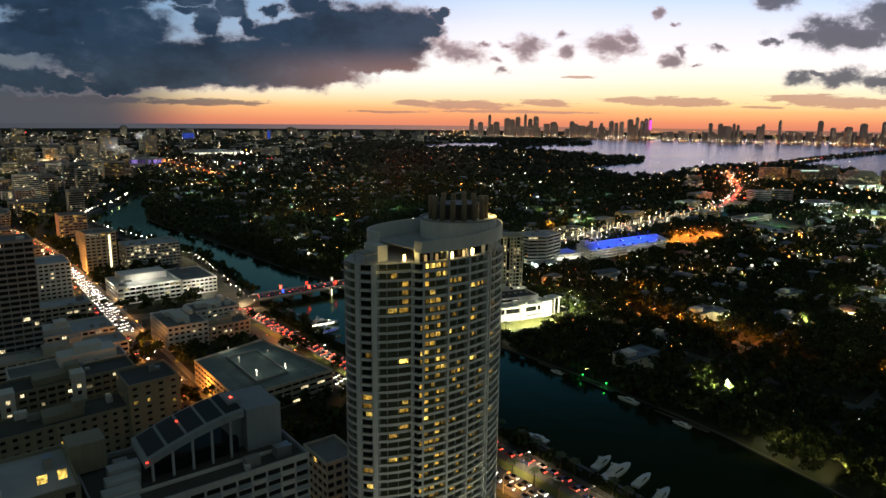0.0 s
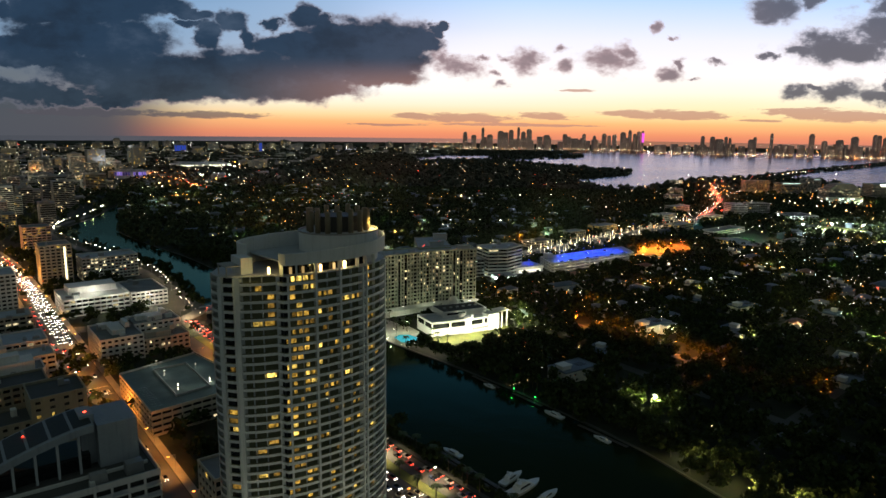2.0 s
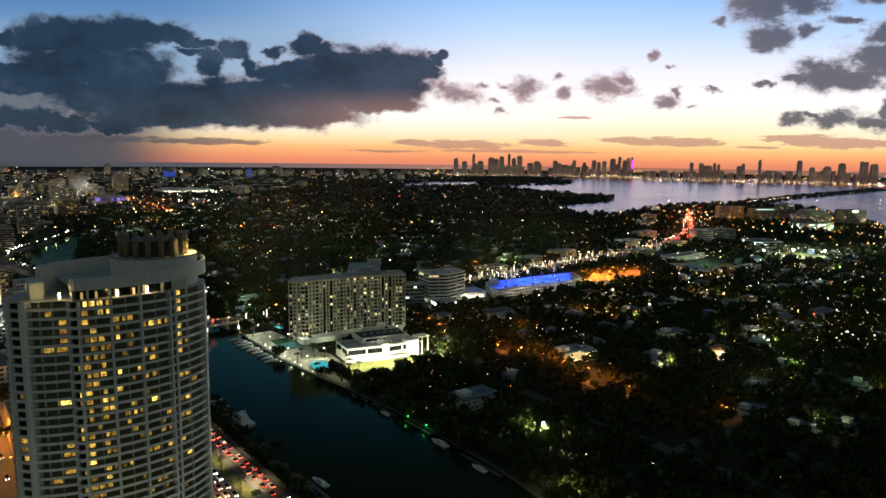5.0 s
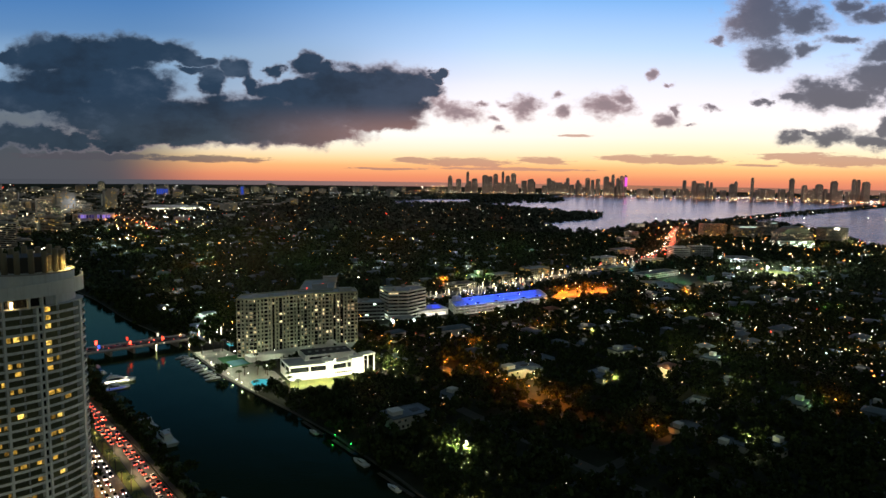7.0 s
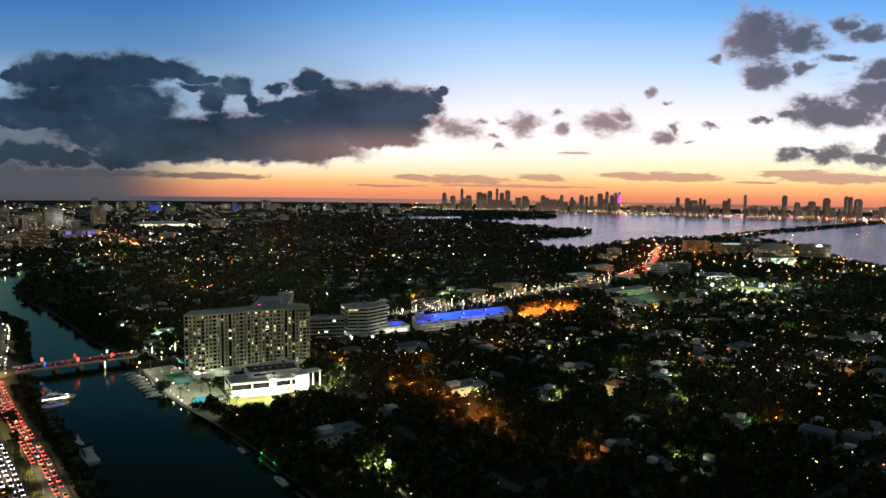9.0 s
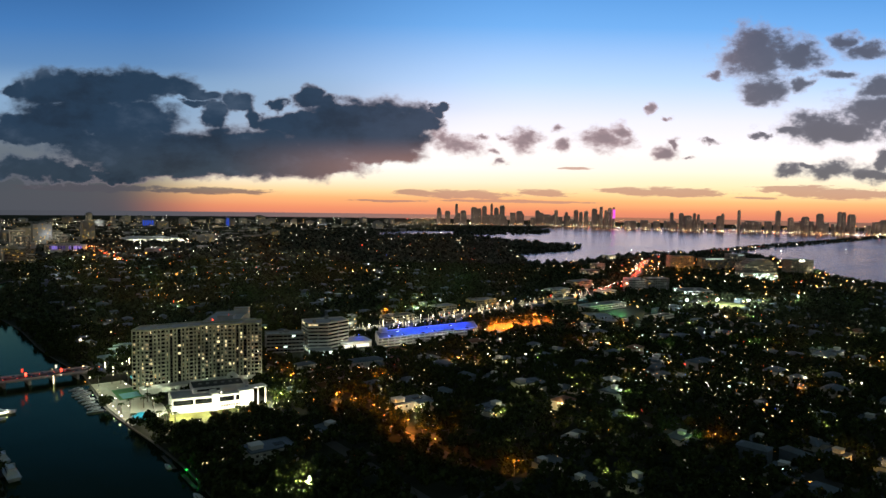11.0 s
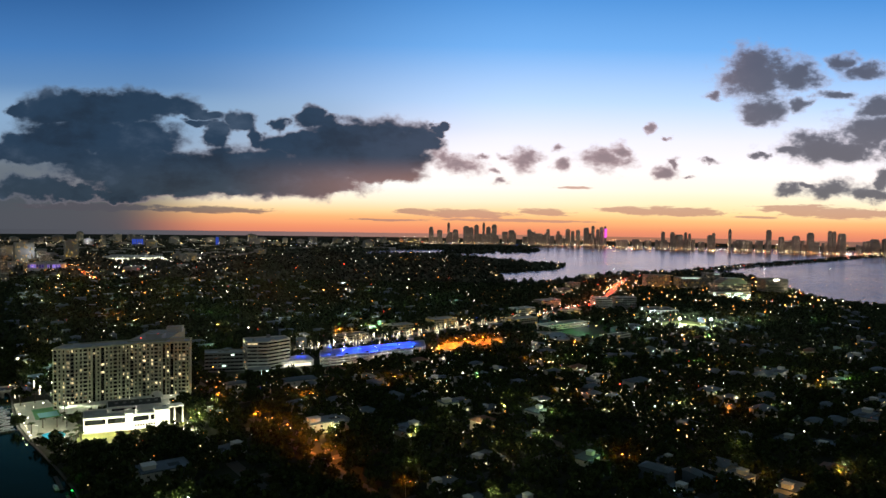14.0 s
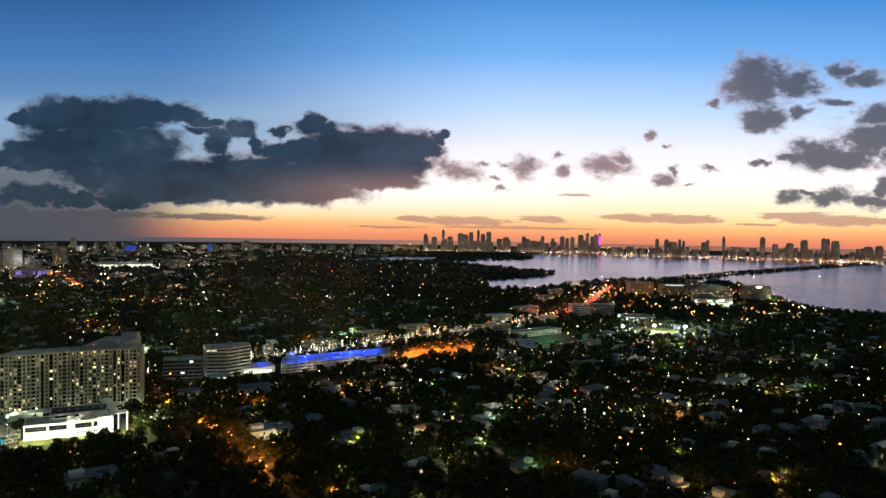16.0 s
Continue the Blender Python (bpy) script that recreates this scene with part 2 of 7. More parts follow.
def lamp_material(name, colour, power, vary=0.0, rooms=0.0):
    """Something that gives off light itself: a lamp head, a lit window."""
    mat = bpy.data.materials.new(name)
    mat.use_nodes = True
    n = Graph(mat.node_tree)
    n.nodes.clear()
    strength = power
    if vary:
        r = n.m("FRACT", n.m("ADD", n.add("ShaderNodeObjectInfo").outputs["Random"], n.add("ShaderNodeNewGeometry").outputs["Random Per Island"]))
        strength = n.m("MULTIPLY", n.m("POWER", n.m("MULTIPLY_ADD", r, vary, 1.0 - vary), 3.0), power)
    if rooms:                       # curtains, lamps and furniture seen through the pane
        inside_room = n.noise(n.v("MULTIPLY", n.add("ShaderNodeTexCoord").outputs["Object"], (1.0, 1.0, 0.8)), rooms, 3.0, 0.6)
        strength = n.m("MULTIPLY", strength, n.smooth(inside_room, 0.36, 0.66, 0.25, 1.5))
    e = n.add("ShaderNodeEmission", ((*colour, 1), strength))
    n.links.new(e.outputs[0], n.add("ShaderNodeOutputMaterial").inputs[0])
    mat.cycles.emission_sampling = "NONE"
    return mat


def glass_material(name, tint, rough=0.08):
    mat = material(name, tint, rough, 0.4, 0.6)
    mat.node_tree.nodes["Principled BSDF"].inputs["IOR"].default_value = 1.5
    return mat


def water_material(name, ripple, rough, base, ior=1.33, tint=None):
    mat = bpy.data.materials.new(name)
    mat.use_nodes = True
    n = Graph(mat.node_tree)
    b = n.nodes["Principled BSDF"]
    vec = n.add("ShaderNodeTexCoord").outputs["Object"]
    b.inputs["Base Color"].default_value = (*base, 1)
    drift = n.noise(n.v("MULTIPLY", vec, (0.5, 1.6, 1.0)), 0.0035, 4.0, 0.6)
    spread = n.m("MULTIPLY_ADD", drift, rough, rough * 0.6)
    n.links.new(spread, b.inputs["Roughness"])
    b.inputs["IOR"].default_value = ior
    swell, chop = n.noise(n.v("MULTIPLY", vec, (1.0, 0.6, 1.0)), 0.05, 3.0), n.noise(vec, 0.55, 4.0, 0.6)
    h = n.m("MULTIPLY_ADD", swell, 0.8, n.m("MULTIPLY", chop, 0.35))
    relief = n.add("ShaderNodeBump", {"Strength": ripple, "Distance": 0.6, "Height": h}).outputs[0]
    n.links.new(relief, b.inputs["Normal"])
    if tint:                        # reflections tinted: less blue on the murky creek, pink on the bay
        gloss = n.add("ShaderNodeBsdfGlossy", {"Color": (*tint, 1), "Roughness": spread, "Normal": relief})
        depth = n.add("ShaderNodeBsdfDiffuse", {"Color": (*base, 1)})
        facing = n.add("ShaderNodeFresnel", {"IOR": ior, "Normal": relief})
        both = n.add("ShaderNodeMixShader", (facing.outputs[0], depth.outputs[0], gloss.outputs[0]))
        n.nodes.remove(b)
        n.links.new(both.outputs[0], n.nodes["Material Output"].inputs["Surface"])
    return mat


WATER = water_material("creek_water", 0.22, 0.09, (0.012, 0.020, 0.010), 1.33, (0.44, 0.57, 0.32))
# pink of the evening sky put into the bay's base colour and tint
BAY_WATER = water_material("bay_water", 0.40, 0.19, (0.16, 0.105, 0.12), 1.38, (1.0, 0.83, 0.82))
SOIL = material("dark_soil_and_lawn", (0.024, 0.030, 0.014), 0.95, 0.5, 0.8, 0.3)
ASPHALT = material("asphalt", (0.085, 0.082, 0.076), 0.75, 0.35, 0.7, 0.2)
PAVING = material("pale_paving", (0.30, 0.28, 0.25), 0.8, 0.25, 1.0, 0.2)
LAWN = material("mown_lawn", (0.13, 0.14, 0.03), 0.9, 0.35, 1.2, 0.4)
JUNCTION = material("worn_road_concrete", (0.105, 0.095, 0.075), 0.8, 0.25, 1.0, 0.2)
PAINT = material("white_road_paint", (0.7, 0.7, 0.66), 0.6, 0.2, 1.0)
CONCRETE = material("weathered_concrete", (0.32, 0.31, 0.29), 0.8, 0.2, 0.6, 0.2, stain=0.3)
WHITE = material("white_stucco", (0.66, 0.65, 0.62), 0.75, 0.10, 0.6, 0.15, stain=0.25)
TOWER_WHITE = material("tower_stucco", (0.57, 0.60, 0.62), 0.7, 0.12, 0.6, 0.1, stain=0.25)
CREAM = material("cream_stucco", (0.50, 0.45, 0.36), 0.75, 0.12, 0.6, 0.15, stain=0.3)
PINK = material("pink_stucco", (0.50, 0.38, 0.36), 0.75, 0.12, 0.6, 0.15, stain=0.3)
FAR_WALL = material("far_grey_facade", (0.26, 0.25, 0.25), 0.8, 0.3, 0.3, stain=0.3)
BANK = material("wet_dark_concrete", (0.075, 0.075, 0.07), 0.85, 0.35, 0.6, 0.3)
SLATE_WALL = material("blue_grey_stucco", (0.30, 0.33, 0.37), 0.75, 0.15, 0.6, 0.15, stain=0.3)
TAN = material("weathered_tan_stucco", (0.27, 0.255, 0.19), 0.8, 0.2, 0.6, 0.15, stain=0.4)
DECK = material("worn_parking_deck", (0.15, 0.18, 0.165), 0.85, 0.35, 0.8, 0.3)
GREY = material("grey_stucco", (0.28, 0.28, 0.28), 0.75, 0.15, 0.6, 0.15, stain=0.3)
BROWN = material("dark_bronze_cladding", (0.07, 0.06, 0.05), 0.6, 0.2, 0.6, 0.1)
ROOFING = material("gravel_roofing", (0.20, 0.20, 0.20), 0.9, 0.3, 0.9, 0.4, stain=0.0)
HOUSE_ROOF = material("weathered_house_roof", (0.135, 0.17, 0.22), 0.85, 0.35, 0.8, 0.3)
PALE_ROOF = material("pale_roof_coating", (0.40, 0.42, 0.45), 0.8, 0.25, 0.9, 0.2)
TILE_ROOF = material("clay_tile_roof", (0.22, 0.11, 0.07), 0.8, 0.3, 1.2, 0.4)
SOLAR = material("dark_roof_panel", (0.02, 0.025, 0.025), 0.6, 0.3, 0.5)
METAL = material("galvanised_steel", (0.35, 0.36, 0.37), 0.45, 0.2, 1.0, metal=0.7)
BARK = material("bark", (0.10, 0.075, 0.05), 0.95, 0.3, 2.0, 0.6)
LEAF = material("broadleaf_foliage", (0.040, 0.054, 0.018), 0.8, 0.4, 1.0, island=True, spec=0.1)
# haze and lamp glow over farther trees put into paler leaf colours
MID_LEAF = material("haze_paled_foliage", (0.060, 0.076, 0.040), 0.85, 0.4, 0.4, island=True, spec=0.1)
FAR_LEAF = material("hazed_distant_foliage", (0.088, 0.094, 0.076), 0.9, 0.35, 0.1, island=True, spec=0.0)
PALM = material("palm_frond", (0.06, 0.085, 0.03), 0.6, 0.3, 1.0, island=True, spec=0.3)
CONDO_WALL = material("pale_olive_stucco", (0.36, 0.37, 0.29), 0.75, 0.12, 0.6, 0.15, stain=0.3)
GLASS = glass_material("dark_window_glass", (0.012, 0.014, 0.016))
TOWER_GLASS = glass_material("curtained_window_glass", (0.165, 0.170, 0.105))
FLUE = material("tan_render", (0.20, 0.16, 0.10), 0.8, 0.25, 0.6, 0.1, stain=0.3)
HULL = material("white_gelcoat", (0.72, 0.72, 0.72), 0.3, 0.06, 0.8)
CAR_PAINTS = [material("car_paint_" + n, c, 0.3, 0.1, 0.5) for n, c in (("white", (0.6, 0.6, 0.6)), ("silver", (0.32, 0.33, 0.34)), ("black", (0.02, 0.02, 0.02)), ("red", (0.30, 0.02, 0.02)), ("blue", (0.03, 0.06, 0.18)))]
RUBBER = material("tyre_rubber", (0.02, 0.02, 0.02), 0.9, 0.2)

WARM_WIN = lamp_material("warm_lit_window", (1.0, 0.64, 0.13), 1.5, 0.5, 0.9)
ROOM_LIGHTS = [lamp_material("room_light_" + w, c, p, 0.35, 0.9) for w, c, p in (("bright", (1.0, 0.66, 0.13), 2.0), ("amber", (1.0, 0.58, 0.09), 1.1), ("dim", (0.95, 0.54, 0.10), 0.42))]
PALE_WIN = lamp_material("pale_lit_window", (1.0, 0.82, 0.46), 2.0, 0.6, 0.8)
WHITE_LAMP = lamp_material("white_lamp", (1.0, 0.90, 0.66), 22.0, 0.75)
WARM_LAMP = lamp_material("warm_lamp", (1.0, 0.64, 0.24), 18.0, 0.75)
SODIUM = lamp_material("sodium_lamp", (1.0, 0.30, 0.05), 20.0, 0.8)
COOL_LAMP = lamp_material("cool_lamp", (0.75, 1.0, 0.85), 12.0, 0.7)
GREEN_LAMP = lamp_material("green_lamp", (0.03, 1.0, 0.12), 4.0)
RED_LAMP = lamp_material("red_lamp", (1.0, 0.06, 0.03), 11.0, 0.5)
BLUE_LAMP = lamp_material("blue_lamp", (0.05, 0.12, 1.0), 3.0, 0.4)
MAGENTA_LAMP = lamp_material("magenta_lamp", (0.9, 0.12, 0.75), 1.2)
HEAD_LAMP = lamp_material("headlamp", (1.0, 0.92, 0.80), 20.0, 0.3)
TAIL_LAMP = lamp_material("tail_lamp", (1.0, 0.09, 0.05), 13.0, 0.4)


# ---- mesh helpers ----
class Shape:
    """Collects boxes, prisms and strips into one mesh."""

    def __init__(self):
        self.v, self.f = [], []

    def box(self, x0, x1, y0, y1, z0, z1, turn=0.0):
        i = len(self.v)
        pts = [(x0, y0), (x1, y0), (x1, y1), (x0, y1)]
        if turn:
            cx, cy, c, s = (x0 + x1) / 2, (y0 + y1) / 2, math.cos(turn), math.sin(turn)
            pts = [(cx + (x - cx) * c - (y - cy) * s, cy + (x - cx) * s + (y - cy) * c) for x, y in pts]
        self.v += [(x, y, z0) for x, y in pts] + [(x, y, z1) for x, y in pts]
        self.f += [(i + 3, i + 2, i + 1, i), (i + 4, i + 5, i + 6, i + 7)] + [(i + k, i + (k + 1) % 4, i + 4 + (k + 1) % 4, i + 4 + k) for k in range(4)]
        return self

    def slab(self, a, b, near, far, z0, z1):
        """A box along the way from a to b, from near to far metres out on its right-hand side."""
        dx, dy = b[0] - a[0], b[1] - a[1]
        n = math.hypot(dx, dy) or 1.0
        ox, oy = dy / n, -dx / n
        return self.prism([(a[0] + ox * near, a[1] + oy * near), (a[0] + ox * far, a[1] + oy * far), (b[0] + ox * far, b[1] + oy * far), (b[0] + ox * near, b[1] + oy * near)], z0, z1)

    def prism(self, pts, z0, z1, top=None):
        """A closed outline (anticlockwise) from z0 up to z1; top: another outline above."""
        i, n = len(self.v), len(pts)
        self.v += [(x, y, z0) for x, y in pts] + [(x, y, z1) for x, y in (top or pts)]
        self.f += [tuple(range(i + n - 1, i - 1, -1)), tuple(range(i + n, i + 2 * n))]
        self.f += [(i + k, i + (k + 1) % n, i + n + (k + 1) % n, i + n + k) for k in range(n)]
        return self

    def ribbon(self, outer, inner, z0, z1, closed=False):
        """A wall between two outlines of equally many points; z0 and z1 may vary along it."""
        n, i = len(outer), len(self.v)
        lo = z0 if isinstance(z0, (list, tuple)) else [z0] * n
        hi = z1 if isinstance(z1, (list, tuple)) else [z1] * n
        for k in range(n):
            (ax, ay), (bx, by) = outer[k], inner[k]
            self.v += [(ax, ay, lo[k]), (ax, ay, hi[k]), (bx, by, hi[k]), (bx, by, lo[k])]
        for k in range(n if closed else n - 1):
            a, b = i + 4 * k, i + 4 * ((k + 1) % n)
            self.f += [(a, b, b + 1, a + 1), (a + 1, b + 1, b + 2, a + 2), (a + 2, b + 2, b + 3, a + 3), (a + 3, b + 3, b, a)]
        if not closed:
            self.f += [(i, i + 1, i + 2, i + 3), (i + 4 * n - 1, i + 4 * n - 2, i + 4 * n - 3, i + 4 * n - 4)]
        return self

    def cone(self, x, y, z0, z1, r0, r1, n=8, lean=(0.0, 0.0)):
        ring = [(math.cos(2 * math.pi * k / n), math.sin(2 * math.pi * k / n)) for k in range(n)]
        return self.prism([(x + r0 * c, y + r0 * s) for c, s in ring], z0, z1, [(x + lean[0] + r1 * c, y + lean[1] + r1 * s) for c, s in ring])

    def gem(self, x, y, z, r, h=None):
        i, h = len(self.v), h or r
        self.v += [(x - r, y, z), (x, y - r, z), (x + r, y, z), (x, y + r, z), (x, y, z + h), (x, y, z - h)]
        self.f += [(i + a, i + b, i + 4) for a, b in ((0, 1), (1, 2), (2, 3), (3, 0))] + [(i + b, i + a, i + 5) for a, b in ((0, 1), (1, 2), (2, 3), (3, 0))]
        return self

    def quad(self, a, b, c, d):
        i = len(self.v)
        self.v += [a, b, c, d]
        self.f.append((i, i + 1, i + 2, i + 3))
        return self

    def mesh(self, name, mat):
        me = bpy.data.meshes.new(name)
        me.from_pydata(self.v, [], self.f)
        me.materials.append(mat)
        me.update()
        return me


def part(name, shape, mat, parent=None, label="", smooth=False):
    ob = new(name, shape if isinstance(shape, bpy.types.Mesh) else shape.mesh(name, mat))
    if smooth:
        ob.data.shade_smooth()
    if parent is not None:
        ob.parent = parent
    return tagged(ob, label)


def thing(name, label, category, group="", at=(0, 0, 0), kind=""):
    ob = tagged(new(name), label, category, group, kind)
    ob.location = at
    return ob


def loose(name, shape, mat, label, category, kind="", group=""):
    return tagged(part(name, shape, mat), label, category, group, kind)


# ---- far distance: the land curves up gently so that all of it lies within reach ----
EYE_H, NEAR_R = EYE, 4450.0


def rise(r):
    return 0.0 if r <= NEAR_R else 39.0 * ((r - NEAR_R) / (4940 - NEAR_R)) ** 2


def place(x, y):
    """A place on the map, drawn in towards the viewer if it lies beyond the near land: x, y, height of the ground."""
    dx, dy = x - MID.x, y - MID.y
    r = math.hypot(dx, dy)
    if r <= NEAR_R:
        return x, y, 0.0
    lo, hi = NEAR_R, 4930.0
    for _ in range(40):
        m = (lo + hi) / 2
        if m / max(1e-3, 1 - rise(m) / EYE_H) < r:
            lo = m
        else:
            hi = m
    k = lo / r
    return MID.x + dx * k, MID.y + dy * k, rise(lo)


def ahead_of(across_m, depth):
    """A place by metres across and ahead of the middle of the flight."""
    p = MID + RIGHT * across_m + FWD * depth
    return p.x, p.y


def inside(x, y, poly):
    hit = False
    for k in range(len(poly)):
        (ax, ay), (bx, by) = poly[k - 1], poly[k]
        if (ay > y) != (by > y) and x < (bx - ax) * (y - ay) / (by - ay) + ax:
            hit = not hit
    return hit


# ---- ground and water ----
ground = bmesh.new()
radii = [0, 60, 150, 300, 500, 800, 1200, 1700, 2300, 2900, 3500, 4000, 4450] + [4450 + 35 * k for k in range(1, 15)]
rings = []
for r in radii:
    n = 1 if r == 0 else 180
    rings.append([ground.verts.new((MID.x + r * math.cos(2 * math.pi * k / n), MID.y + r * math.sin(2 * math.pi * k / n), rise(r))) for k in range(n)])
for a, b in zip(rings, rings[1:]):
    for k in range(180):
        if len(a) == 1:
            ground.faces.new((a[0], b[k], b[(k + 1) % 180]))
        else:
            ground.faces.new((a[k], b[k], b[(k + 1) % 180], a[(k + 1) % 180]))
me = bpy.data.meshes.new("ground")
ground.to_mesh(me)
ground.free()
me.materials.append(SOIL)
me.shade_smooth()
tagged(new("ground", me), "dark flat coastal land reaching to the horizon", "ground", kind="structure")


# glowing wall painted as the last haze over the land, far behind everything
haze = bpy.data.materials.new("horizon_haze_glow")
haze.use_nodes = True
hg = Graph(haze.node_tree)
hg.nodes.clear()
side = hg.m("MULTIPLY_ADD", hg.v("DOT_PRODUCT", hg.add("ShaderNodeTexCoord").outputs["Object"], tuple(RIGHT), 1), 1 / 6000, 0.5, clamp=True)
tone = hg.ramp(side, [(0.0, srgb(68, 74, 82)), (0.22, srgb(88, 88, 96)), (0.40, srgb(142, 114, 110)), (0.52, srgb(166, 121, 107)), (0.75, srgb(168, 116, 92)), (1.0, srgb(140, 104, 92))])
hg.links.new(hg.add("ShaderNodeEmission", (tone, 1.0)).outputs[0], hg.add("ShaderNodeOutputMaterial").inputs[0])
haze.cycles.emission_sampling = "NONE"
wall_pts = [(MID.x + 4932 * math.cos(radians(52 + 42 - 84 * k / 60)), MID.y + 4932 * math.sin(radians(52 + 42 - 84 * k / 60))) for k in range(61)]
tagged(part("backdrop", Shape().ribbon(wall_pts, [(x * 1.0012, y * 1.0012) for x, y in wall_pts], 25.0, 68.0), haze), "thin glowing wall painted as evening haze on the horizon", "backdrop", kind="structure")


def sheet(name, poly, mat, lift, label, category, step=0.0):
    """A flat polygon laid on the land; step: cut it up so that it follows the land's curve."""
    bm = bmesh.new()
    corner = [bm.verts.new((x, y, 0)) for x, y in poly]
    for tri in tessellate_polygon([[Vector((x, y, 0)) for x, y in poly]]):
        bm.faces.new([corner[k] for k in tri])
    if step:
        for axis in (0, 1):
            lo, hi = min(p[axis] for p in poly), max(p[axis] for p in poly)
            c = lo + step
            while c < hi:
                no = (1, 0, 0) if axis == 0 else (0, 1, 0)
                bmesh.ops.bisect_plane(bm, geom=bm.verts[:] + bm.edges[:] + bm.faces[:], plane_co=(c * no[0], c * no[1], 0), plane_no=no)
                c += step
        for q in bm.verts:
            q.co = place(q.co.x, q.co.y)
    for q in bm.verts:
        q.co.z += lift
    bmesh.ops.recalc_face_normals(bm, faces=bm.faces[:])
    for f in bm.faces:
        if f.normal.z < 0:
            f.normal_flip()
    me = bpy.data.meshes.new(name)
    bm.to_mesh(me)
    bm.free()
    me.materials.append(mat)
    return tagged(new(name, me), label, category, kind="structure")


EAST_BANK = [(150, -900), (172, -300), (197, -60), (207, 130), (206, 300), (204, 440), (205, 484), (212, 545), (222, 625), (224, 700), (207, 800), (187, 900), (180, 1000), (200, 1065), (246, 1145), (288, 1240)]
WEST_BANK = [(315, 1285), (272, 1092), (246, 985), (248, 870), (262, 740), (266, 620), (274, 545), (281, 490), (278, 437), (276, 385), (280, 335), (285, 287), (288, 240), (287, 200), (285, 150), (270, 60), (256, -100), (236, -320), (225, -900)]
CREEK = EAST_BANK + WEST_BANK
sheet("water_creek", CREEK, WATER, 0.10, "dark calm creek reflecting the dusk sky", "water")
BAY = [(1374.5, 1072), (1406, 1003.8), (1529.9, 1009.1), (1682.1, 1067.9), (1856.4, 1092), (2087.4, 1078.4), (2190.3, 927.2), (2111.6, 828.5), (1901.6, 637.4), (1697.9, 461), (1653.8, 386.4), (1680, 210),
       (1837.5, -315), (2415, -1575), (4725, -3150), (6825, -1575), (6090, 1155), (5486.2, 1577.1), (4893, 1938.3), (4607.4, 2607.2), (3974.2, 2764.7), (3615.2, 3057.6), (3045, 2688), (2415, 2730),
       (2241.8, 2800.3), (1890, 2625), (1785, 2415), (2205, 2310), (2058, 1890), (2047.5, 1470), (2018.1, 1440.6), (1803.9, 1319.9), (1566.6, 1305.2)]
sheet("water_bay", BAY, BAY_WATER, 0.8, "broad bay with the pink evening sky put into its colour", "water", 130.0)
ISLAND = [(2286.9, 2327.8), (2642.8, 2257.5), (3129, 2541), (3045, 2688), (2415, 2730)]


# ---- roads ----
def smooth_line(points, step=12.0):
    """Points along a rounded way through the given ones."""
    out = []
    for k in range(len(points) - 1):
        p0, p1, p2, p3 = (Vector(points[max(0, min(len(points) - 1, k + d))]) for d in (-1, 0, 1, 2))
        n = max(1, int((p2 - p1).length / step))
        for j in range(n):
            t = j / n
            q = 0.5 * ((2 * p1) + (p2 - p0) * t + (2 * p0 - 5 * p1 + 4 * p2 - p3) * t * t + (3 * p1 - p0 - 3 * p2 + p3) * t ** 3)
            out.append((q.x, q.y))
    return out + [tuple(points[-1][:2])]


def offset(line, d):
    """The line moved d metres to its right."""
    out = []
    for k, (x, y) in enumerate(line):
        (ax, ay), (bx, by) = line[max(0, k - 1)], line[min(len(line) - 1, k + 1)]
        n = math.hypot(bx - ax, by - ay) or 1.0
        out.append((x + (by - ay) / n * d, y - (bx - ax) / n * d))
    return out


def strip(name, line, width, mat, lift, label, category, shift=0.0, thick=0.0, far=False):
    s, a, b = Shape(), offset(line, shift + width / 2), offset(line, shift - width / 2)
    for k in range(len(line)):
        for x, y in (a[k], b[k]):
            px, py, pz = place(x, y) if far else (x, y, 0.0)
            s.v.append((px, py, pz + lift))
    for k in range(len(line) - 1):
        i = 2 * k
        s.f.append((i, i + 2, i + 3, i + 1))
    if thick:
        n = len(s.v)
        s.v += [(x, y, z - thick) for x, y, z in s.v[:n]]
        for k in range(len(line) - 1):
            i = 2 * k
            s.f += [(i, i + n, i + n + 2, i + 2), (i + 1, i + 3, i + n + 3, i + n + 1)]
    return tagged(part(name, s, mat), label, category, kind="structure")


BEACH_AVENUE = smooth_line([(97, 40), (98, 244), (99, 380), (99, 525), (99, 690), (88, 890), (42, 1155), (-63, 1575), (-126, 2100)])
CREEK_DRIVE = smooth_line([(192, -100), (190, 150), (188, 200), (186.5, 290), (184, 350), (181, 430), (182, 490), (192, 580), (200, 682), (186, 790), (168, 895), (161, 1000), (182, 1078), (232, 1162), (275, 1258)])
CROSS_STREET = smooth_line([(99, 512), (176, 489), (197, 489), (286, 490), (430, 506), (575, 529), (728, 547), (830, 564), (1015, 585), (1215, 660), (1351, 729), (1661, 926), (1840, 1010), (2142, 1040)], 20)
CAUSEWAY = smooth_line([(2142, 1040), (2625, 1111), (3450, 1182), (4551, 1300), (5400, 1400)], 60)
strip("road_avenue", BEACH_AVENUE, 17, ASPHALT, 0.06, "wide asphalt avenue lined with street lamps", "road")
strip("pavement_avenue_west", BEACH_AVENUE, 3.5, PAVING, 0.18, "pale concrete pavement along the avenue", "pavement", -10.6, 0.18)
strip("pavement_avenue_east", BEACH_AVENUE, 3.5, PAVING, 0.18, "pale concrete pavement along the avenue", "pavement", 10.6, 0.18)
strip("road_creek_drive_south", CREEK_DRIVE, 10, ASPHALT, 0.06, "asphalt carriageway crowded with evening traffic", "road", 4)
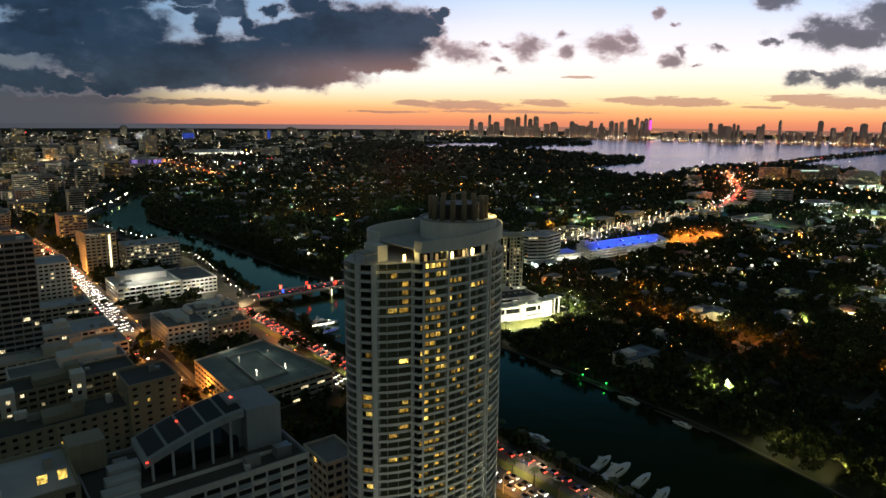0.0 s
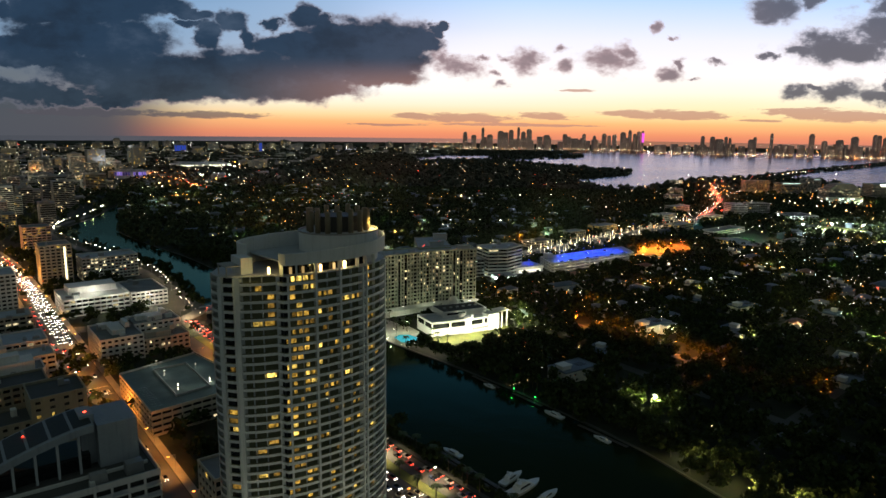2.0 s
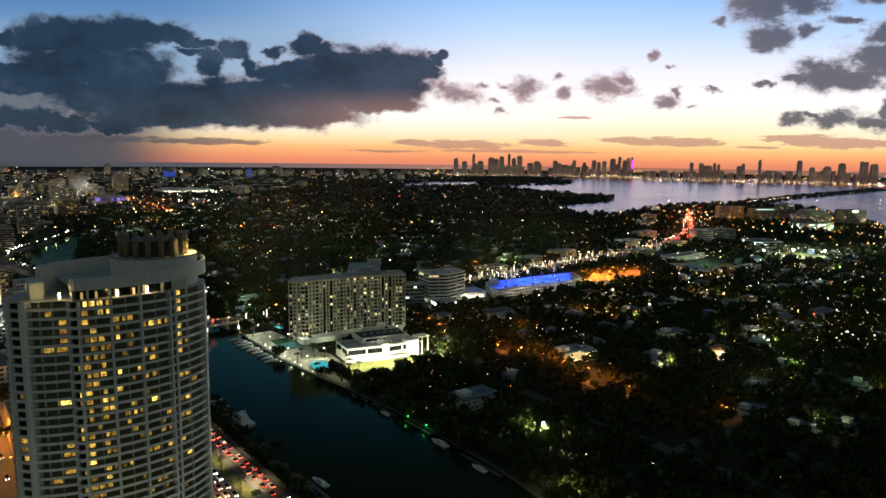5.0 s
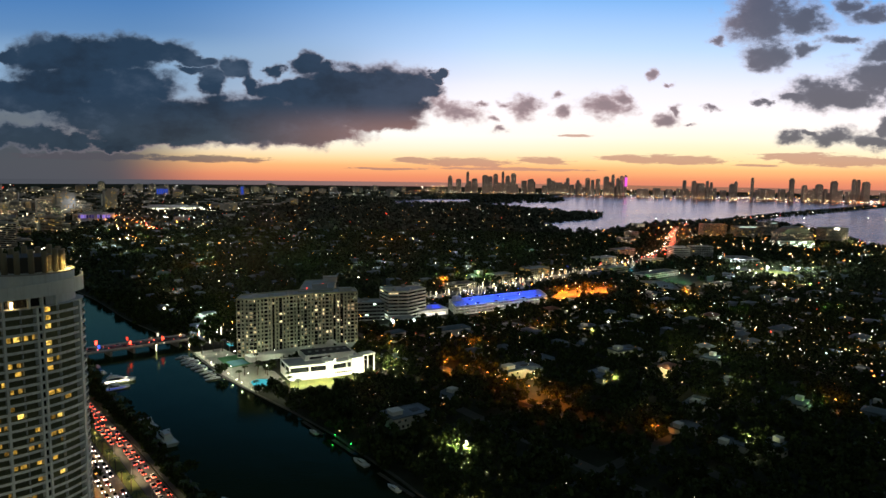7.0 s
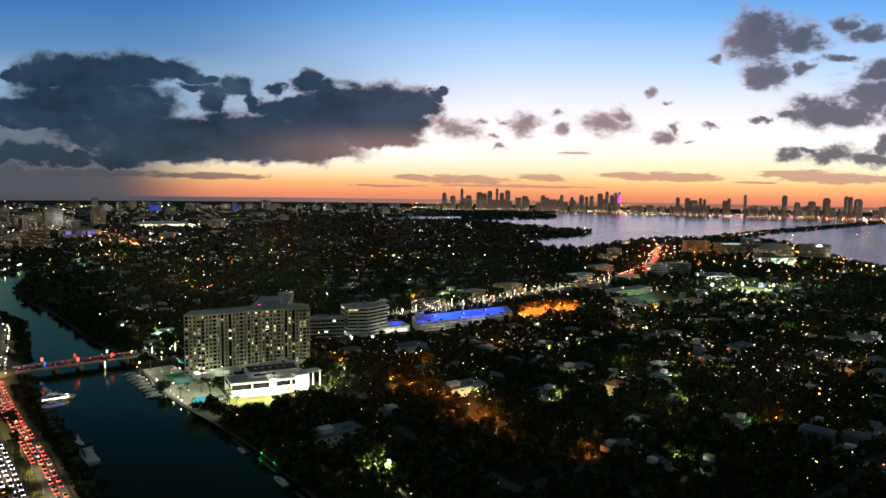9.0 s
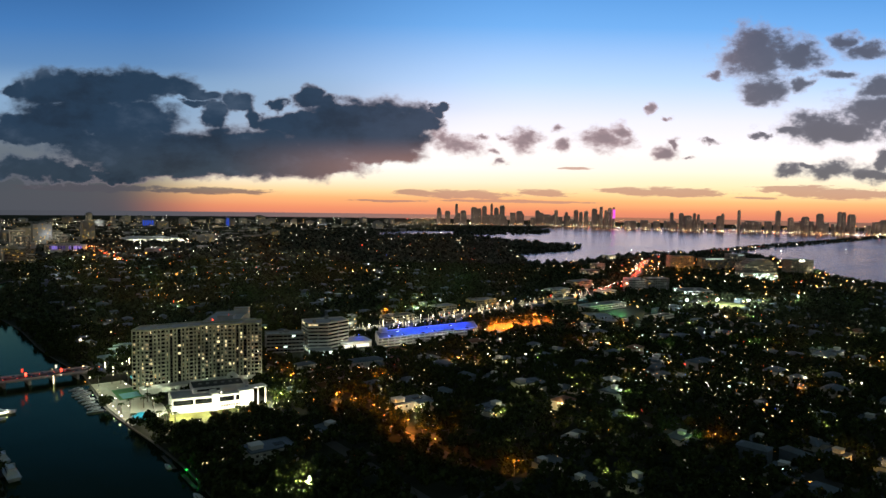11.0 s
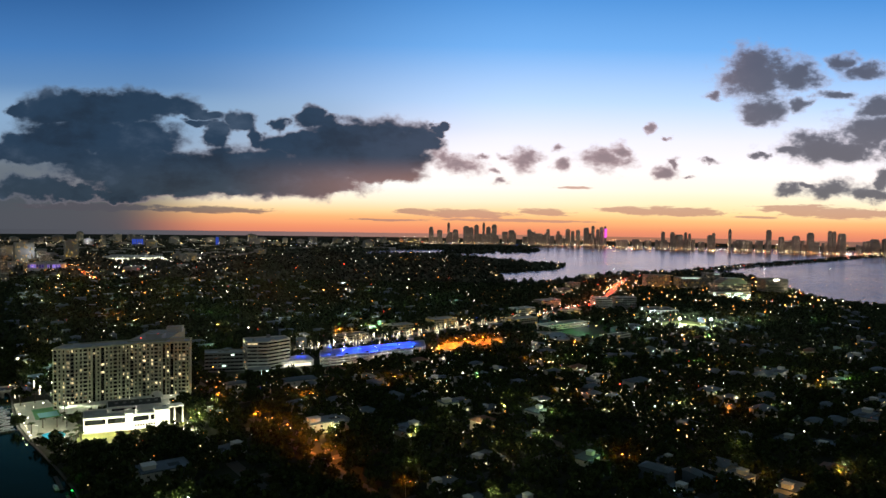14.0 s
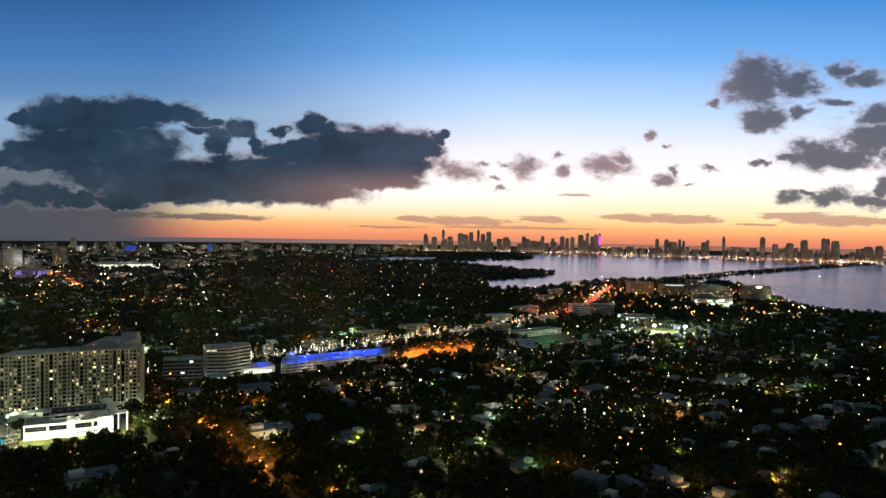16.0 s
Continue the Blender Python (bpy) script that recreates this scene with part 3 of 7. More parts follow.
strip("road_creek_drive_north", CREEK_DRIVE[:44], 13, ASPHALT, 0.06, "asphalt carriageway crowded with evening traffic", "road", -13)
strip("verge_creek_drive", CREEK_DRIVE[:44], 5, LAWN, 0.16, "grass median between two carriageways", "verge", -3.8, 0.16)
strip("pavement_creek", CREEK_DRIVE[:34], 2.4, BANK, 0.18, "dark footpath beside the creek drive", "pavement", 11, 0.18)
strip("road_cross_street", CROSS_STREET[:6], 16, ASPHALT, 0.07, "asphalt cross street", "road")
strip("road_boulevard", CROSS_STREET[9:], 18, ASPHALT, 0.07, "palm-lined boulevard leading to the causeway", "road")
strip("road_causeway", CAUSEWAY, 26, ASPHALT, 3.2, "causeway road crossing the bay", "road", 0, 3, True)
for kk, (x0, y0) in enumerate(((370, 90), (415, 60), (560, 20), (720, -30), (880, 40))):
    strip("road_side_%d" % (kk + 1), smooth_line([(x0, y0 - 220), (x0 + 2, y0 + 120), (x0 + 6, 480)], 30), 8, ASPHALT, 0.05, "narrow residential street under trees", "road")
for kk, y0 in enumerate((20, 120, 200, 290, 360)):
    strip("road_lane_%d" % (kk + 1), smooth_line([(330 + (60 if y0 > 250 else 0), y0), (620, y0 + 12), (1250, y0 + 6)], 40), 7, ASPHALT, 0.09, "narrow residential street under trees", "road")

zebra = Shape()
for k in range(13):
    zebra.box(91.2 + 1.15 * k, 91.75 + 1.15 * k, 369, 374, 0.07, 0.085)
zebra.box(90.6, 106.4, 367, 367.4, 0.07, 0.085).box(90.6, 106.4, 380, 380.4, 0.07, 0.085)
tagged(part("road_crossing", zebra, PAINT), "white painted crossing on the avenue", "road marking", kind="structure")
sheet("road_junction", [(168, 466), (198, 466), (200, 505), (211, 535), (212, 580), (206, 672), (192, 672), (178, 588), (164, 530)], JUNCTION, 0.11, "wide pale road junction by the bridge", "road")
# creek banks: a low sea wall along each side
for nm, line in (("sea_wall_east", EAST_BANK), ("sea_wall_west", WEST_BANK)):
    pts = smooth_line(line, 25)
    a, b = offset(pts, 0.0), offset(pts, -1.2)
    s = Shape().ribbon(a, b, -0.5, 0.75)
    tagged(part(nm, s, BANK), "low concrete sea wall along the creek", "sea wall", kind="structure")


# ---- buildings ----
def window_mesh(name, w, h, mat):
    """One lit pane with its thin frame edges, upright in the x-z plane, facing -y."""
    return Shape().box(-w / 2, w / 2, -0.05, 0.0, 0, h).mesh(name, mat)


RND = random.Random(7)


FOOTPRINTS = []


def grown(outline, d):
    """The outline with every side moved d metres outwards."""
    n, out = len(outline), []
    for k in range(n):
        (ax, ay), (bx, by), (cx, cy) = outline[k - 1], outline[k], outline[(k + 1) % n]
        l1, l2 = math.hypot(bx - ax, by - ay), math.hypot(cx - bx, cy - by)
        n1, n2 = ((by - ay) / l1, -(bx - ax) / l1), ((cy - by) / l2, -(cx - bx) / l2)
        q = 1 + n1[0] * n2[0] + n1[1] * n2[1]
        out.append((bx + d * (n1[0] + n2[0]) / q, by + d * (n1[1] + n2[1]) / q))
    return out


def building(name, label, outline, floors, fh=3.0, bay=3.6, wall=None, z0=0.0, lit=0.15, lit_mat=None, sill=1.0, pier=0.5, roof=None, parapet=1.0,
             category="building", group="", singles=True, faces=None, proud=0.35, blank=(), clutter=0, balcony=(), pattern=None, lit_faces=None):
    """A block on an anticlockwise outline: glass core behind a wall with real openings, parapet, roof, balconies and lit windows.
    pattern: width share and sill height of the openings, bay by bay."""
    wall, roof, lit_mat = wall or WHITE, roof or ROOFING, lit_mat or PALE_WIN
    top = z0 + floors * fh
    FOOTPRINTS.append(grown(outline, 3.0))
    ob = thing(name, label, category, group)
    part("glazing", Shape().prism(outline, z0, top - 0.4), GLASS, ob, "dark window glass")
    n = len(outline)
    outer = grown(outline, proud)
    part("roof", Shape().prism(grown(outline, -0.05), top - 0.38, top), roof, ob)
    body, lits, weld, panes = Shape(), Shape(), {}, {}

    def vert(x, y, z):
        key = (round(x, 3), round(y, 3), round(z, 3))
        if key not in weld:
            weld[key] = len(body.v)
            body.v.append((x, y, z))
        return weld[key]

    for k in range(n):
        a, b = outer[k], outer[(k + 1) % n]
        length = math.hypot(b[0] - a[0], b[1] - a[1])
        if length < 0.5:
            continue
        dx, dy = (b[0] - a[0]) / length, (b[1] - a[1]) / length
        ix, iy = -dy * proud, dx * proud
        turn = math.degrees(math.atan2(dy, dx))
        plain = k in blank or (faces is not None and k not in faces)
        m = 1 if plain else max(1, round(length / bay))
        pat = pattern or [(1 - pier / (length / m), sill)]
        cols, rows = [0.0], [z0]
        if not plain:
            for j in range(m):
                w = pat[j % len(pat)][0] * length / m
                c = (j + 0.5) * length / m
                cols += [c - w / 2, c + w / 2]
            low = min(p[1] for p in pat)
            for fl in range(floors):
                rows += [z0 + fl * fh + low, z0 + fl * fh + fh - 0.45]
        cols.append(length)
        rows.append(top)
        for i in range(len(cols) - 1):
            for r in range(len(rows) - 1):
                slot = i % 2 == 1 and len(pat[(i // 2) % len(pat)]) > 2 and 0 < r < len(rows) - 2
                hole = slot or (i % 2 == 1 and r % 2 == 1)
                q = [(cols[i], rows[r]), (cols[i + 1], rows[r]), (cols[i + 1], rows[r + 1]), (cols[i], rows[r + 1])]
                f = [vert(a[0] + dx * c, a[1] + dy * c, z) for c, z in q]
                if not hole:
                    body.f.append(tuple(f))
                    continue
                g2 = [vert(a[0] + dx * c + ix, a[1] + dy * c + iy, z) for c, z in q]
                body.f += [(f[e], f[(e + 1) % 4], g2[(e + 1) % 4], g2[e]) for e in range(4)]
        if plain:
            continue
        hh = rows[2] - rows[1]
        for fl in range(floors):
            for j in range(m):
                wide = cols[2 * j + 2] - cols[2 * j + 1]
                c = (cols[2 * j + 1] + cols[2 * j + 2]) / 2
                x, y, z = a[0] + dx * c + ix * 0.86, a[1] + dy * c + iy * 0.86, rows[2 * fl + 1]
                if k in balcony and fl > 0 and j % 2 == 0:
                    key = ("b", round(wide, 1))
                    if key not in panes:
                        w2 = wide / 2 + 0.25
                        panes[key] = Shape().prism([(-w2, -0.75), (w2, -0.75), (w2, 0.6), (-w2, 0.6)], 0.0, 0.28).mesh("balcony", wall)
                    o = new("balcony", panes[key])
                    o.parent, o.matrix_local = ob, pose(a[0] + dx * c, a[1] + dy * c, z0 + fl * fh - 0.1, 0, 0, turn)
                if RND.random() < lit and (lit_faces is None or k in lit_faces):
                    frac = RND.choice((0.5, 0.8, 1.0))
                    if singles:
                        key = ("w", round(wide, 1))
                        if key not in panes:
                            panes[key] = window_mesh("window", wide - 0.06, hh - 0.06, lit_mat)
                        o = new("window", panes[key])
                        o.parent, o.matrix_local = ob, pose(x, y, z + 0.03, 0, 0, turn) @ Matrix.Diagonal((frac, 1, 1, 1))
                    else:
                        h2 = wide * frac / 2
                        lits.slab((x - dx * h2, y - dy * h2), (x + dx * h2, y + dy * h2), 0.0, 0.06, z, z + hh)
    part("wall", body, wall, ob)
    if lits.v:
        tagged(part("lit_window", lits, lit_mat, ob), kind="stuff")
    if parapet:
        part("parapet", Shape().ribbon(grown(outline, proud + 0.05), grown(outline, -0.1), top - 0.02, top + parapet, True), wall, ob)
    if group == "flats along the avenue" and clutter > 3:
        cx, cy = sum(p[0] for p in outline) / n, sum(p[1] for p in outline) / n
        part("penthouse", Shape().prism([(cx + (x - cx) * 0.32, cy + (y - cy) * 0.5) for x, y in outline], top, top + 3.1), wall, ob)
        part("lift_house", Shape().prism([(cx + 6 + (x - cx) * 0.10, cy + (y - cy) * 0.32) for x, y in outline], top + 3.1, top + 6.2), wall, ob)
    if clutter:
        xs, ys = [p[0] for p in outline], [p[1] for p in outline]
        for _ in range(clutter):
            for _try in range(20):
                x, y = RND.uniform(min(xs) + 2, max(xs) - 2), RND.uniform(min(ys) + 2, max(ys) - 2)
                if inside(x, y, outline):
                    break
            sx, sy, sz = RND.uniform(1.2, 5.5), RND.uniform(1.2, 4.5), RND.uniform(0.8, 3.2)
            u2 = Shape().prism(rect(x - sx / 2, x + sx / 2, y - sy / 2, y + sy / 2), top, top + sz, rect(x - sx / 2 + 0.1, x + sx / 2 - 0.1, y - sy / 2 + 0.1, y + sy / 2 - 0.1))
            part("roof_unit", u2, RND.choice((METAL, GREY, WHITE, ROOFING)), ob)
    return ob


def rect(x0, x1, y0, y1):
    return [(x0, y0), (x1, y0), (x1, y1), (x0, y1)]


# ---- the round hotel tower ----
TC, TA, TB = (125.8, 169.2), 29.1, 15.6
FLOORS, FLOOR_H = 39, 2.67
TOWER_TOP = FLOORS * FLOOR_H


def tower_at(deg, out=0.0):
    """A point of the tower's outline: an oval, drawn in on its eastern side."""
    a = radians(deg)
    d = ((deg + 180) % 360) - 180
    inset = 0.0
    if d < -117 or d > 150:
        inset = 2.6 if d < -117 and d > -150.5 else 1.2
    x, y = TC[0] + (TA + out - inset * 0.3) * math.cos(a), TC[1] + (TB + out - inset) * math.sin(a)
    return x, y


def arc(d0, d1, n, out=0.0):
    return [tower_at(d0 + (d1 - d0) * k / n, out) for k in range(n + 1)]


def hotel_tower():
    ob = thing("hotel_tower", "tall oval white hotel tower with curved balconies and yellow lit rooms", "hotel tower")
    ring = lambda out: [tower_at(-180 + 360 * k / 120, out) for k in range(120)]
    part("glazing", Shape().prism(ring(-1.5), 0, TOWER_TOP), TOWER_GLASS, ob, "dark recessed glazing")
    rail = Shape().ribbon(ring(-0.05), ring(-0.09), 0.86, 1.16, True).mesh("glass_rail", TOWER_GLASS)
    # one floor band, built once: slab and solid balcony front, stepped in on the pier bays
    band = Shape().ribbon(ring(0.0), ring(-1.7), 0, 0.30, True).ribbon(ring(0.02), ring(-0.18), 0.30, 0.86, True).mesh("floor_band", TOWER_WHITE)
    for k in range(1, FLOORS):
        o = new("floor_band", band)
        o.parent, o.location = ob, (0, 0, k * FLOOR_H - 0.14)
        o = tagged(new("glass_rail", rail), "dark glass balcony rail")
        o.parent, o.location = ob, (0, 0, k * FLOOR_H - 0.14)
    for d0, d1, out in ((-168, -163, 0.5), (-151, -146, 0.55), (-120, -117.6, 0.45), (-114.5, -113.2, 0.25), (-97.3, -95.9, 0.3), (-81.1, -79.7, 0.3), (-62.4, -61.2, 0.35), (-58.8, -57.6, 0.35), (-26, -22, 0.4),
                        (10, 14, 0.4), (40, 44, 0.4), (70, 74, 0.4), (100, 104, 0.4), (130, 134, 0.4), (160, 164, 0.4)):
        n = 3
        part("pier", Shape().ribbon(arc(d0, d1, n, out), arc(d0, d1, n, -1.8), 0, TOWER_TOP - 0.2), TOWER_WHITE, ob)
    # window columns between two piers stand flush with the face
    for d0, d1 in ((-163, -151), (-117.6, -114.5), (-61.2, -58.8)):
        part("window_wall", Shape().ribbon(arc(d0, d1, 4, -0.35), arc(d0, d1, 4, -1.6), 0, TOWER_TOP - 0.3), GLASS, ob, "flush column of window glass")
    # partition fins between balconies
    for d in (-139, -130, -105, -88.5, -70.5, -45):
        part("balcony_fin", Shape().ribbon(arc(d - 0.2, d + 0.2, 1, -0.7), arc(d - 0.2, d + 0.2, 1, -1.7), 0, TOWER_TOP - 0.3), TOWER_WHITE, ob)
    # lit rooms
    rows = random.Random(21)
    bays = [(-162, -152, 0.10, 0.30), (-138, -131, 0.10, 1.0), (-129, -122, 0.16, 1.0), (-116.3, -114.7, 0.22, 0.3), (-112.8, -109.5, 0.45, 1.0), (-108.5, -105, 0.30, 1.0), (-104, -101, 0.40, 1.0), (-100, -97.6, 0.22, 1.0),
            (-95.5, -92.3, 0.10, 1.0), (-91.5, -88.5, 0.18, 1.0), (-87.5, -84.5, 0.20, 1.0), (-83.5, -81.3, 0.08, 1.0), (-79, -76.5, 0.12, 1.0), (-75, -71.5, 0.25, 1.0), (-70, -66.5, 0.14, 1.0), (-65, -61.5, 0.10, 1.0), (-56, -50.5, 0.28, 1.0), (-49, -43, 0.12, 1.0), (-41, -35, 0.05, 1.0)]
    for fl in range(1, FLOORS):
        for d0, d1, p, back_in in bays:
            if rows.random() < p * (1.75 if fl > 27 else 1.5):
                a0 = d0 + (d1 - d0) * rows.choice((0, 0, 0.35))
                zz = fl * FLOOR_H + 0.74
                out = -1.42 if back_in == 1.0 else -0.30
                part("lit_room", Shape().ribbon(arc(a0, d1, 2, out), arc(a0, d1, 2, out - 0.05), zz, zz + 1.55), rows.choice((ROOM_LIGHTS[0], ROOM_LIGHTS[1], ROOM_LIGHTS[1], ROOM_LIGHTS[2], ROOM_LIGHTS[2])), ob)
    # crown: terrace floor, slanting curved screens, plant drum with flues
    part("roof_deck", Shape().prism(ring(-0.3), TOWER_TOP - 0.2, TOWER_TOP + 0.15), PALE_ROOF, ob)
    part("terrace_glazing", Shape().ribbon(arc(-118, -30, 40, -2.4), arc(-118, -30, 40, -2.7), TOWER_TOP + 0.15, TOWER_TOP + 3.2), GLASS, ob, "set-back terrace glazing")
    for d in (-117, -108.5, -96.6, -80.4, -66, -58, -48):
        part("terrace_pier", Shape().ribbon(arc(d - 0.5, d + 0.5, 1, 0.1), arc(d - 0.5, d + 0.5, 1, -1.0), TOWER_TOP - 0.1, TOWER_TOP + 3.3), TOWER_WHITE, ob)
    n = 44
    front, hi = arc(-118, 6, n, 0.0), [TOWER_TOP + 6.5 + 1.9 * (k / n) ** 1.3 for k in range(n + 1)]
    part("crown_screen", Shape().ribbon(front, arc(-118, 6, n, -0.5), TOWER_TOP + 3.1, hi), TOWER_WHITE, ob, "tall curved parapet screen")
    inner = [(TC[0] + 3 + 22.5 * math.cos(radians(d)), TC[1] + 3.5 + 10 * math.sin(radians(d))) for d in [200 - 200 * k / n for k in range(n + 1)]]
    thick = [(TC[0] + 3 + 21.9 * math.cos(radians(d)), TC[1] + 3.5 + 9.4 * math.sin(radians(d))) for d in [200 - 200 * k / n for k in range(n + 1)]]
    part("inner_screen", Shape().ribbon(inner, thick, TOWER_TOP + 0.1, [TOWER_TOP + 7.9 + 1.2 * (k / n) for k in range(n + 1)]), TOWER_WHITE, ob, "inner curved roof screen")
    part("roof_slab", Shape().prism([(x * 0.96 + TC[0] * 0.04, y * 0.96 + TC[1] * 0.04) for x, y in arc(-116, 4, 30, -1.0)] + [(x, y) for x, y in inner[::-1]][2:-14], TOWER_TOP + 3.3, TOWER_TOP + 3.8), PALE_ROOF, ob)
    part("stair_box", Shape().box(103.5, 107.0, 163.5, 171, TOWER_TOP, TOWER_TOP + 5.0), TOWER_WHITE, ob, "blank roof stair enclosure")
    part("pergola", Shape().box(98.5, 102.5, 162, 169, TOWER_TOP + 3.0, TOWER_TOP + 3.4).box(98.6, 98.9, 162.2, 162.5, TOWER_TOP, TOWER_TOP + 3).box(98.6, 98.9, 168.4, 168.7, TOWER_TOP, TOWER_TOP + 3), CONCRETE, ob)
    drum = (139.5, 170.5)
    oval = lambda r, q: [(drum[0] + r * math.cos(2 * math.pi * k / 48), drum[1] + r * q * math.sin(2 * math.pi * k / 48)) for k in range(48)]
    part("plant_drum", Shape().prism(oval(13.0, 0.92), TOWER_TOP, TOWER_TOP + 9.6), TOWER_WHITE, ob, "curved plant room wall")
    part("drum_rim", Shape().ribbon(oval(13.2, 0.92), oval(12.4, 0.92), TOWER_TOP + 9.6, TOWER_TOP + 10.0, True), GREY, ob)
    for k in range(16):
        a = 2 * math.pi * k / 16
        x, y = drum[0] + 9.8 * math.cos(a), drum[1] + 8.0 * math.sin(a)
        part("flue", Shape().cone(x, y, TOWER_TOP + 9.5, TOWER_TOP + 16.2 + (k * 7 % 5) * 0.25, 0.85, 0.85, 14), FLUE, ob, "tall round flue", True)
    part("plant_core", Shape().prism(oval(7.4, 0.8), TOWER_TOP + 9.5, TOWER_TOP + 14.6), BROWN, ob)
    for d in (-112, -104, -92.5, -83, -75, -125):
        x, y = tower_at(d, -1.3)
        part("terrace_lamp", Shape().box(x - 0.3, x + 0.3, y - 0.3, y + 0.3, TOWER_TOP + 0.4, TOWER_TOP + 2.3), WARM_LAMP, ob, "glowing terrace lamp")
    part("podium", Shape().box(98, 156, 158, 186, 0, 6.0), CONCRETE, ob)
    return ob


hotel_tower()

# ---- condominium slab by the creek ----
CONDO = [(304, 423), (314, 416.5), (365, 413), (398, 400), (405, 417), (369, 432), (314, 438)]
building("condominium", "long cream apartment slab with small windows and a roof penthouse", CONDO, 15, 3.08, 3.0, CONDO_WALL, 0.0, 0.20, PALE_WIN, 0.9, 0.9, PALE_ROOF, 1.0, "apartment building", balcony=(0, 1, 2), pattern=[(0.80, 0.8, True), (0.42, 0.8), (0.44, 0.8), (0.84, 0.8), (0.36, 0.8), (0.62, 0.8, True), (0.40, 0.8)], lit_faces=(0, 1, 2), proud=0.6)
REAR = [(357, 426), (385, 417), (415, 466), (388, 475)]
part("rear_wing", Shape().prism(REAR, 0.0, 46.4), CONDO_WALL, bpy.data.objects["condominium"], "rear wing behind the slab")
part("rear_roof", Shape().prism(grown(REAR, -0.3), 46.4, 46.7), PALE_ROOF, bpy.data.objects["condominium"])
part("rear_parapet", Shape().ribbon(grown(REAR, 0.05), grown(REAR, -0.3), 46.4, 47.4, True), CONDO_WALL, bpy.data.objects["condominium"])
for outline, z0, z1 in (([(372, 430), (384, 426), (390, 436), (378, 440)], 46.5, 50.5), ([(396, 456), (408, 452), (412, 459), (400, 463)], 46.5, 51.5), ([(386, 409), (396, 405), (398, 411), (388, 415)], 46.2, 49.0)):
    house_top = part("penthouse", Shape().prism(outline, z0, z1), PALE_ROOF, bpy.data.objects["condominium"], "grey roof penthouse")
    part("roof_edge", Shape().ribbon(grown(outline, 0.25), grown(outline, -0.2), z1 - 0.3, z1 + 0.3, True), CONDO_WALL, house_top)
for x, y, w, h in ((320, 425.5, 4, 2.4), (331.5, 422, 3, 1.6), (347.5, 422, 5, 2.0)):
    part("roof_unit", Shape().box(x - w / 2, x + w / 2, y - 1.5, y + 1.5, 46.2, 46.2 + h), PALE_ROOF, bpy.data.objects["condominium"])
for x, y, z in ((370, 436, 46.8), (382, 430, 50.7)):
    part("beacon", Shape().gem(x, y, z, 0.5), RED_LAMP, bpy.data.objects["condominium"], "red roof beacon")
part("entrance_dome", Shape().cone(372, 397, 4.2, 7.5, 5.0, 4.4, 18).cone(372, 397, 7.5, 9.6, 4.4, 2.6, 18).cone(372, 397, 9.6, 10.4, 2.6, 0.4, 18), WHITE, bpy.data.objects["condominium"], "white domed entrance")
part("podium", Shape().prism([(306, 404), (352, 401), (396, 384), (398, 399), (364, 411), (306, 414)], 0, 4.2), WHITE, bpy.data.objects["condominium"], "white entrance podium")

# ---- floodlit white clubhouse ----
CLUB = [(311, 345), (338, 337.5), (364, 334), (368, 354), (342, 358), (315, 368)]
club = building("clubhouse", "floodlit white clubhouse with flat grey roofs and long ribbon windows", CLUB, 1, 9.6, 13.0, WHITE, 0.0, 0.0, PALE_WIN, 5.5, 1.2, PALE_ROOF, 0.9, "clubhouse", clutter=2)
UPPER = [(327, 353), (362, 345), (366.5, 364), (331, 373)]
part("upper_storey", Shape().prism(UPPER, 9.6, 13.2), WHITE, club)
part("upper_roof", Shape().prism(grown(UPPER, -0.5), 13.2, 13.35), BANK, club, "dark flat roof")
part("upper_parapet", Shape().ribbon(grown(UPPER, 0.1), grown(UPPER, -0.4), 13.2, 13.9, True), WHITE, club)
part("upper_window", Shape().slab((330, 352.3), (345, 348.9), 0.0, 0.08, 10.9, 12.4), GLASS, club)
part("entrance_block", Shape().prism([(354, 333.2), (363.6, 332), (364.6, 340), (355, 341)], 0, 12.2), WHITE, club, "tall white entrance block")
part("entrance_frame", Shape().box(367.0, 367.8, 333, 333.8, 0, 12.8).box(373.0, 373.8, 334, 334.8, 0, 12.8).box(363.8, 374.0, 333.0, 341, 12.4, 13.2), WHITE, club, "open white porch frame")
part("pilaster", Shape().box(335.6, 340.2, 336.2, 339.4, 0, 11.6), WHITE, club, "white pilaster between the windows")
part("base_course", Shape().ribbon([(310.0, 344.2), (338, 336.4), (364, 333.0)], [(311.6, 346.6), (338, 339.0), (364, 335.4)], 0.0, 1.2), WHITE, club)
part("cornice", Shape().ribbon([(309.9, 344.4), (338, 336.7), (364.2, 333.2)], [(311.4, 346.0), (338, 338.2), (364.0, 334.6)], 9.3, 9.7), WHITE, club, "thin white roof edge")
for k in range(8):
    x0 = 341.5 + 1.7 * k
    part("ground_window", Shape().slab((x0, 336.6 - 0.13 * (x0 - 338)), (x0 + 0.9, 336.6 - 0.13 * (x0 + 0.9 - 338)), 0.0, 0.12, 2.2, 3.6), GLASS, club)
for k in range(6):
    part("roof_unit", Shape().box(334 + 5.2 * k, 336 + 5.2 * k, 361 - k * 1.1, 362.6 - k * 1.1, 13.35, 14.2), METAL, club)

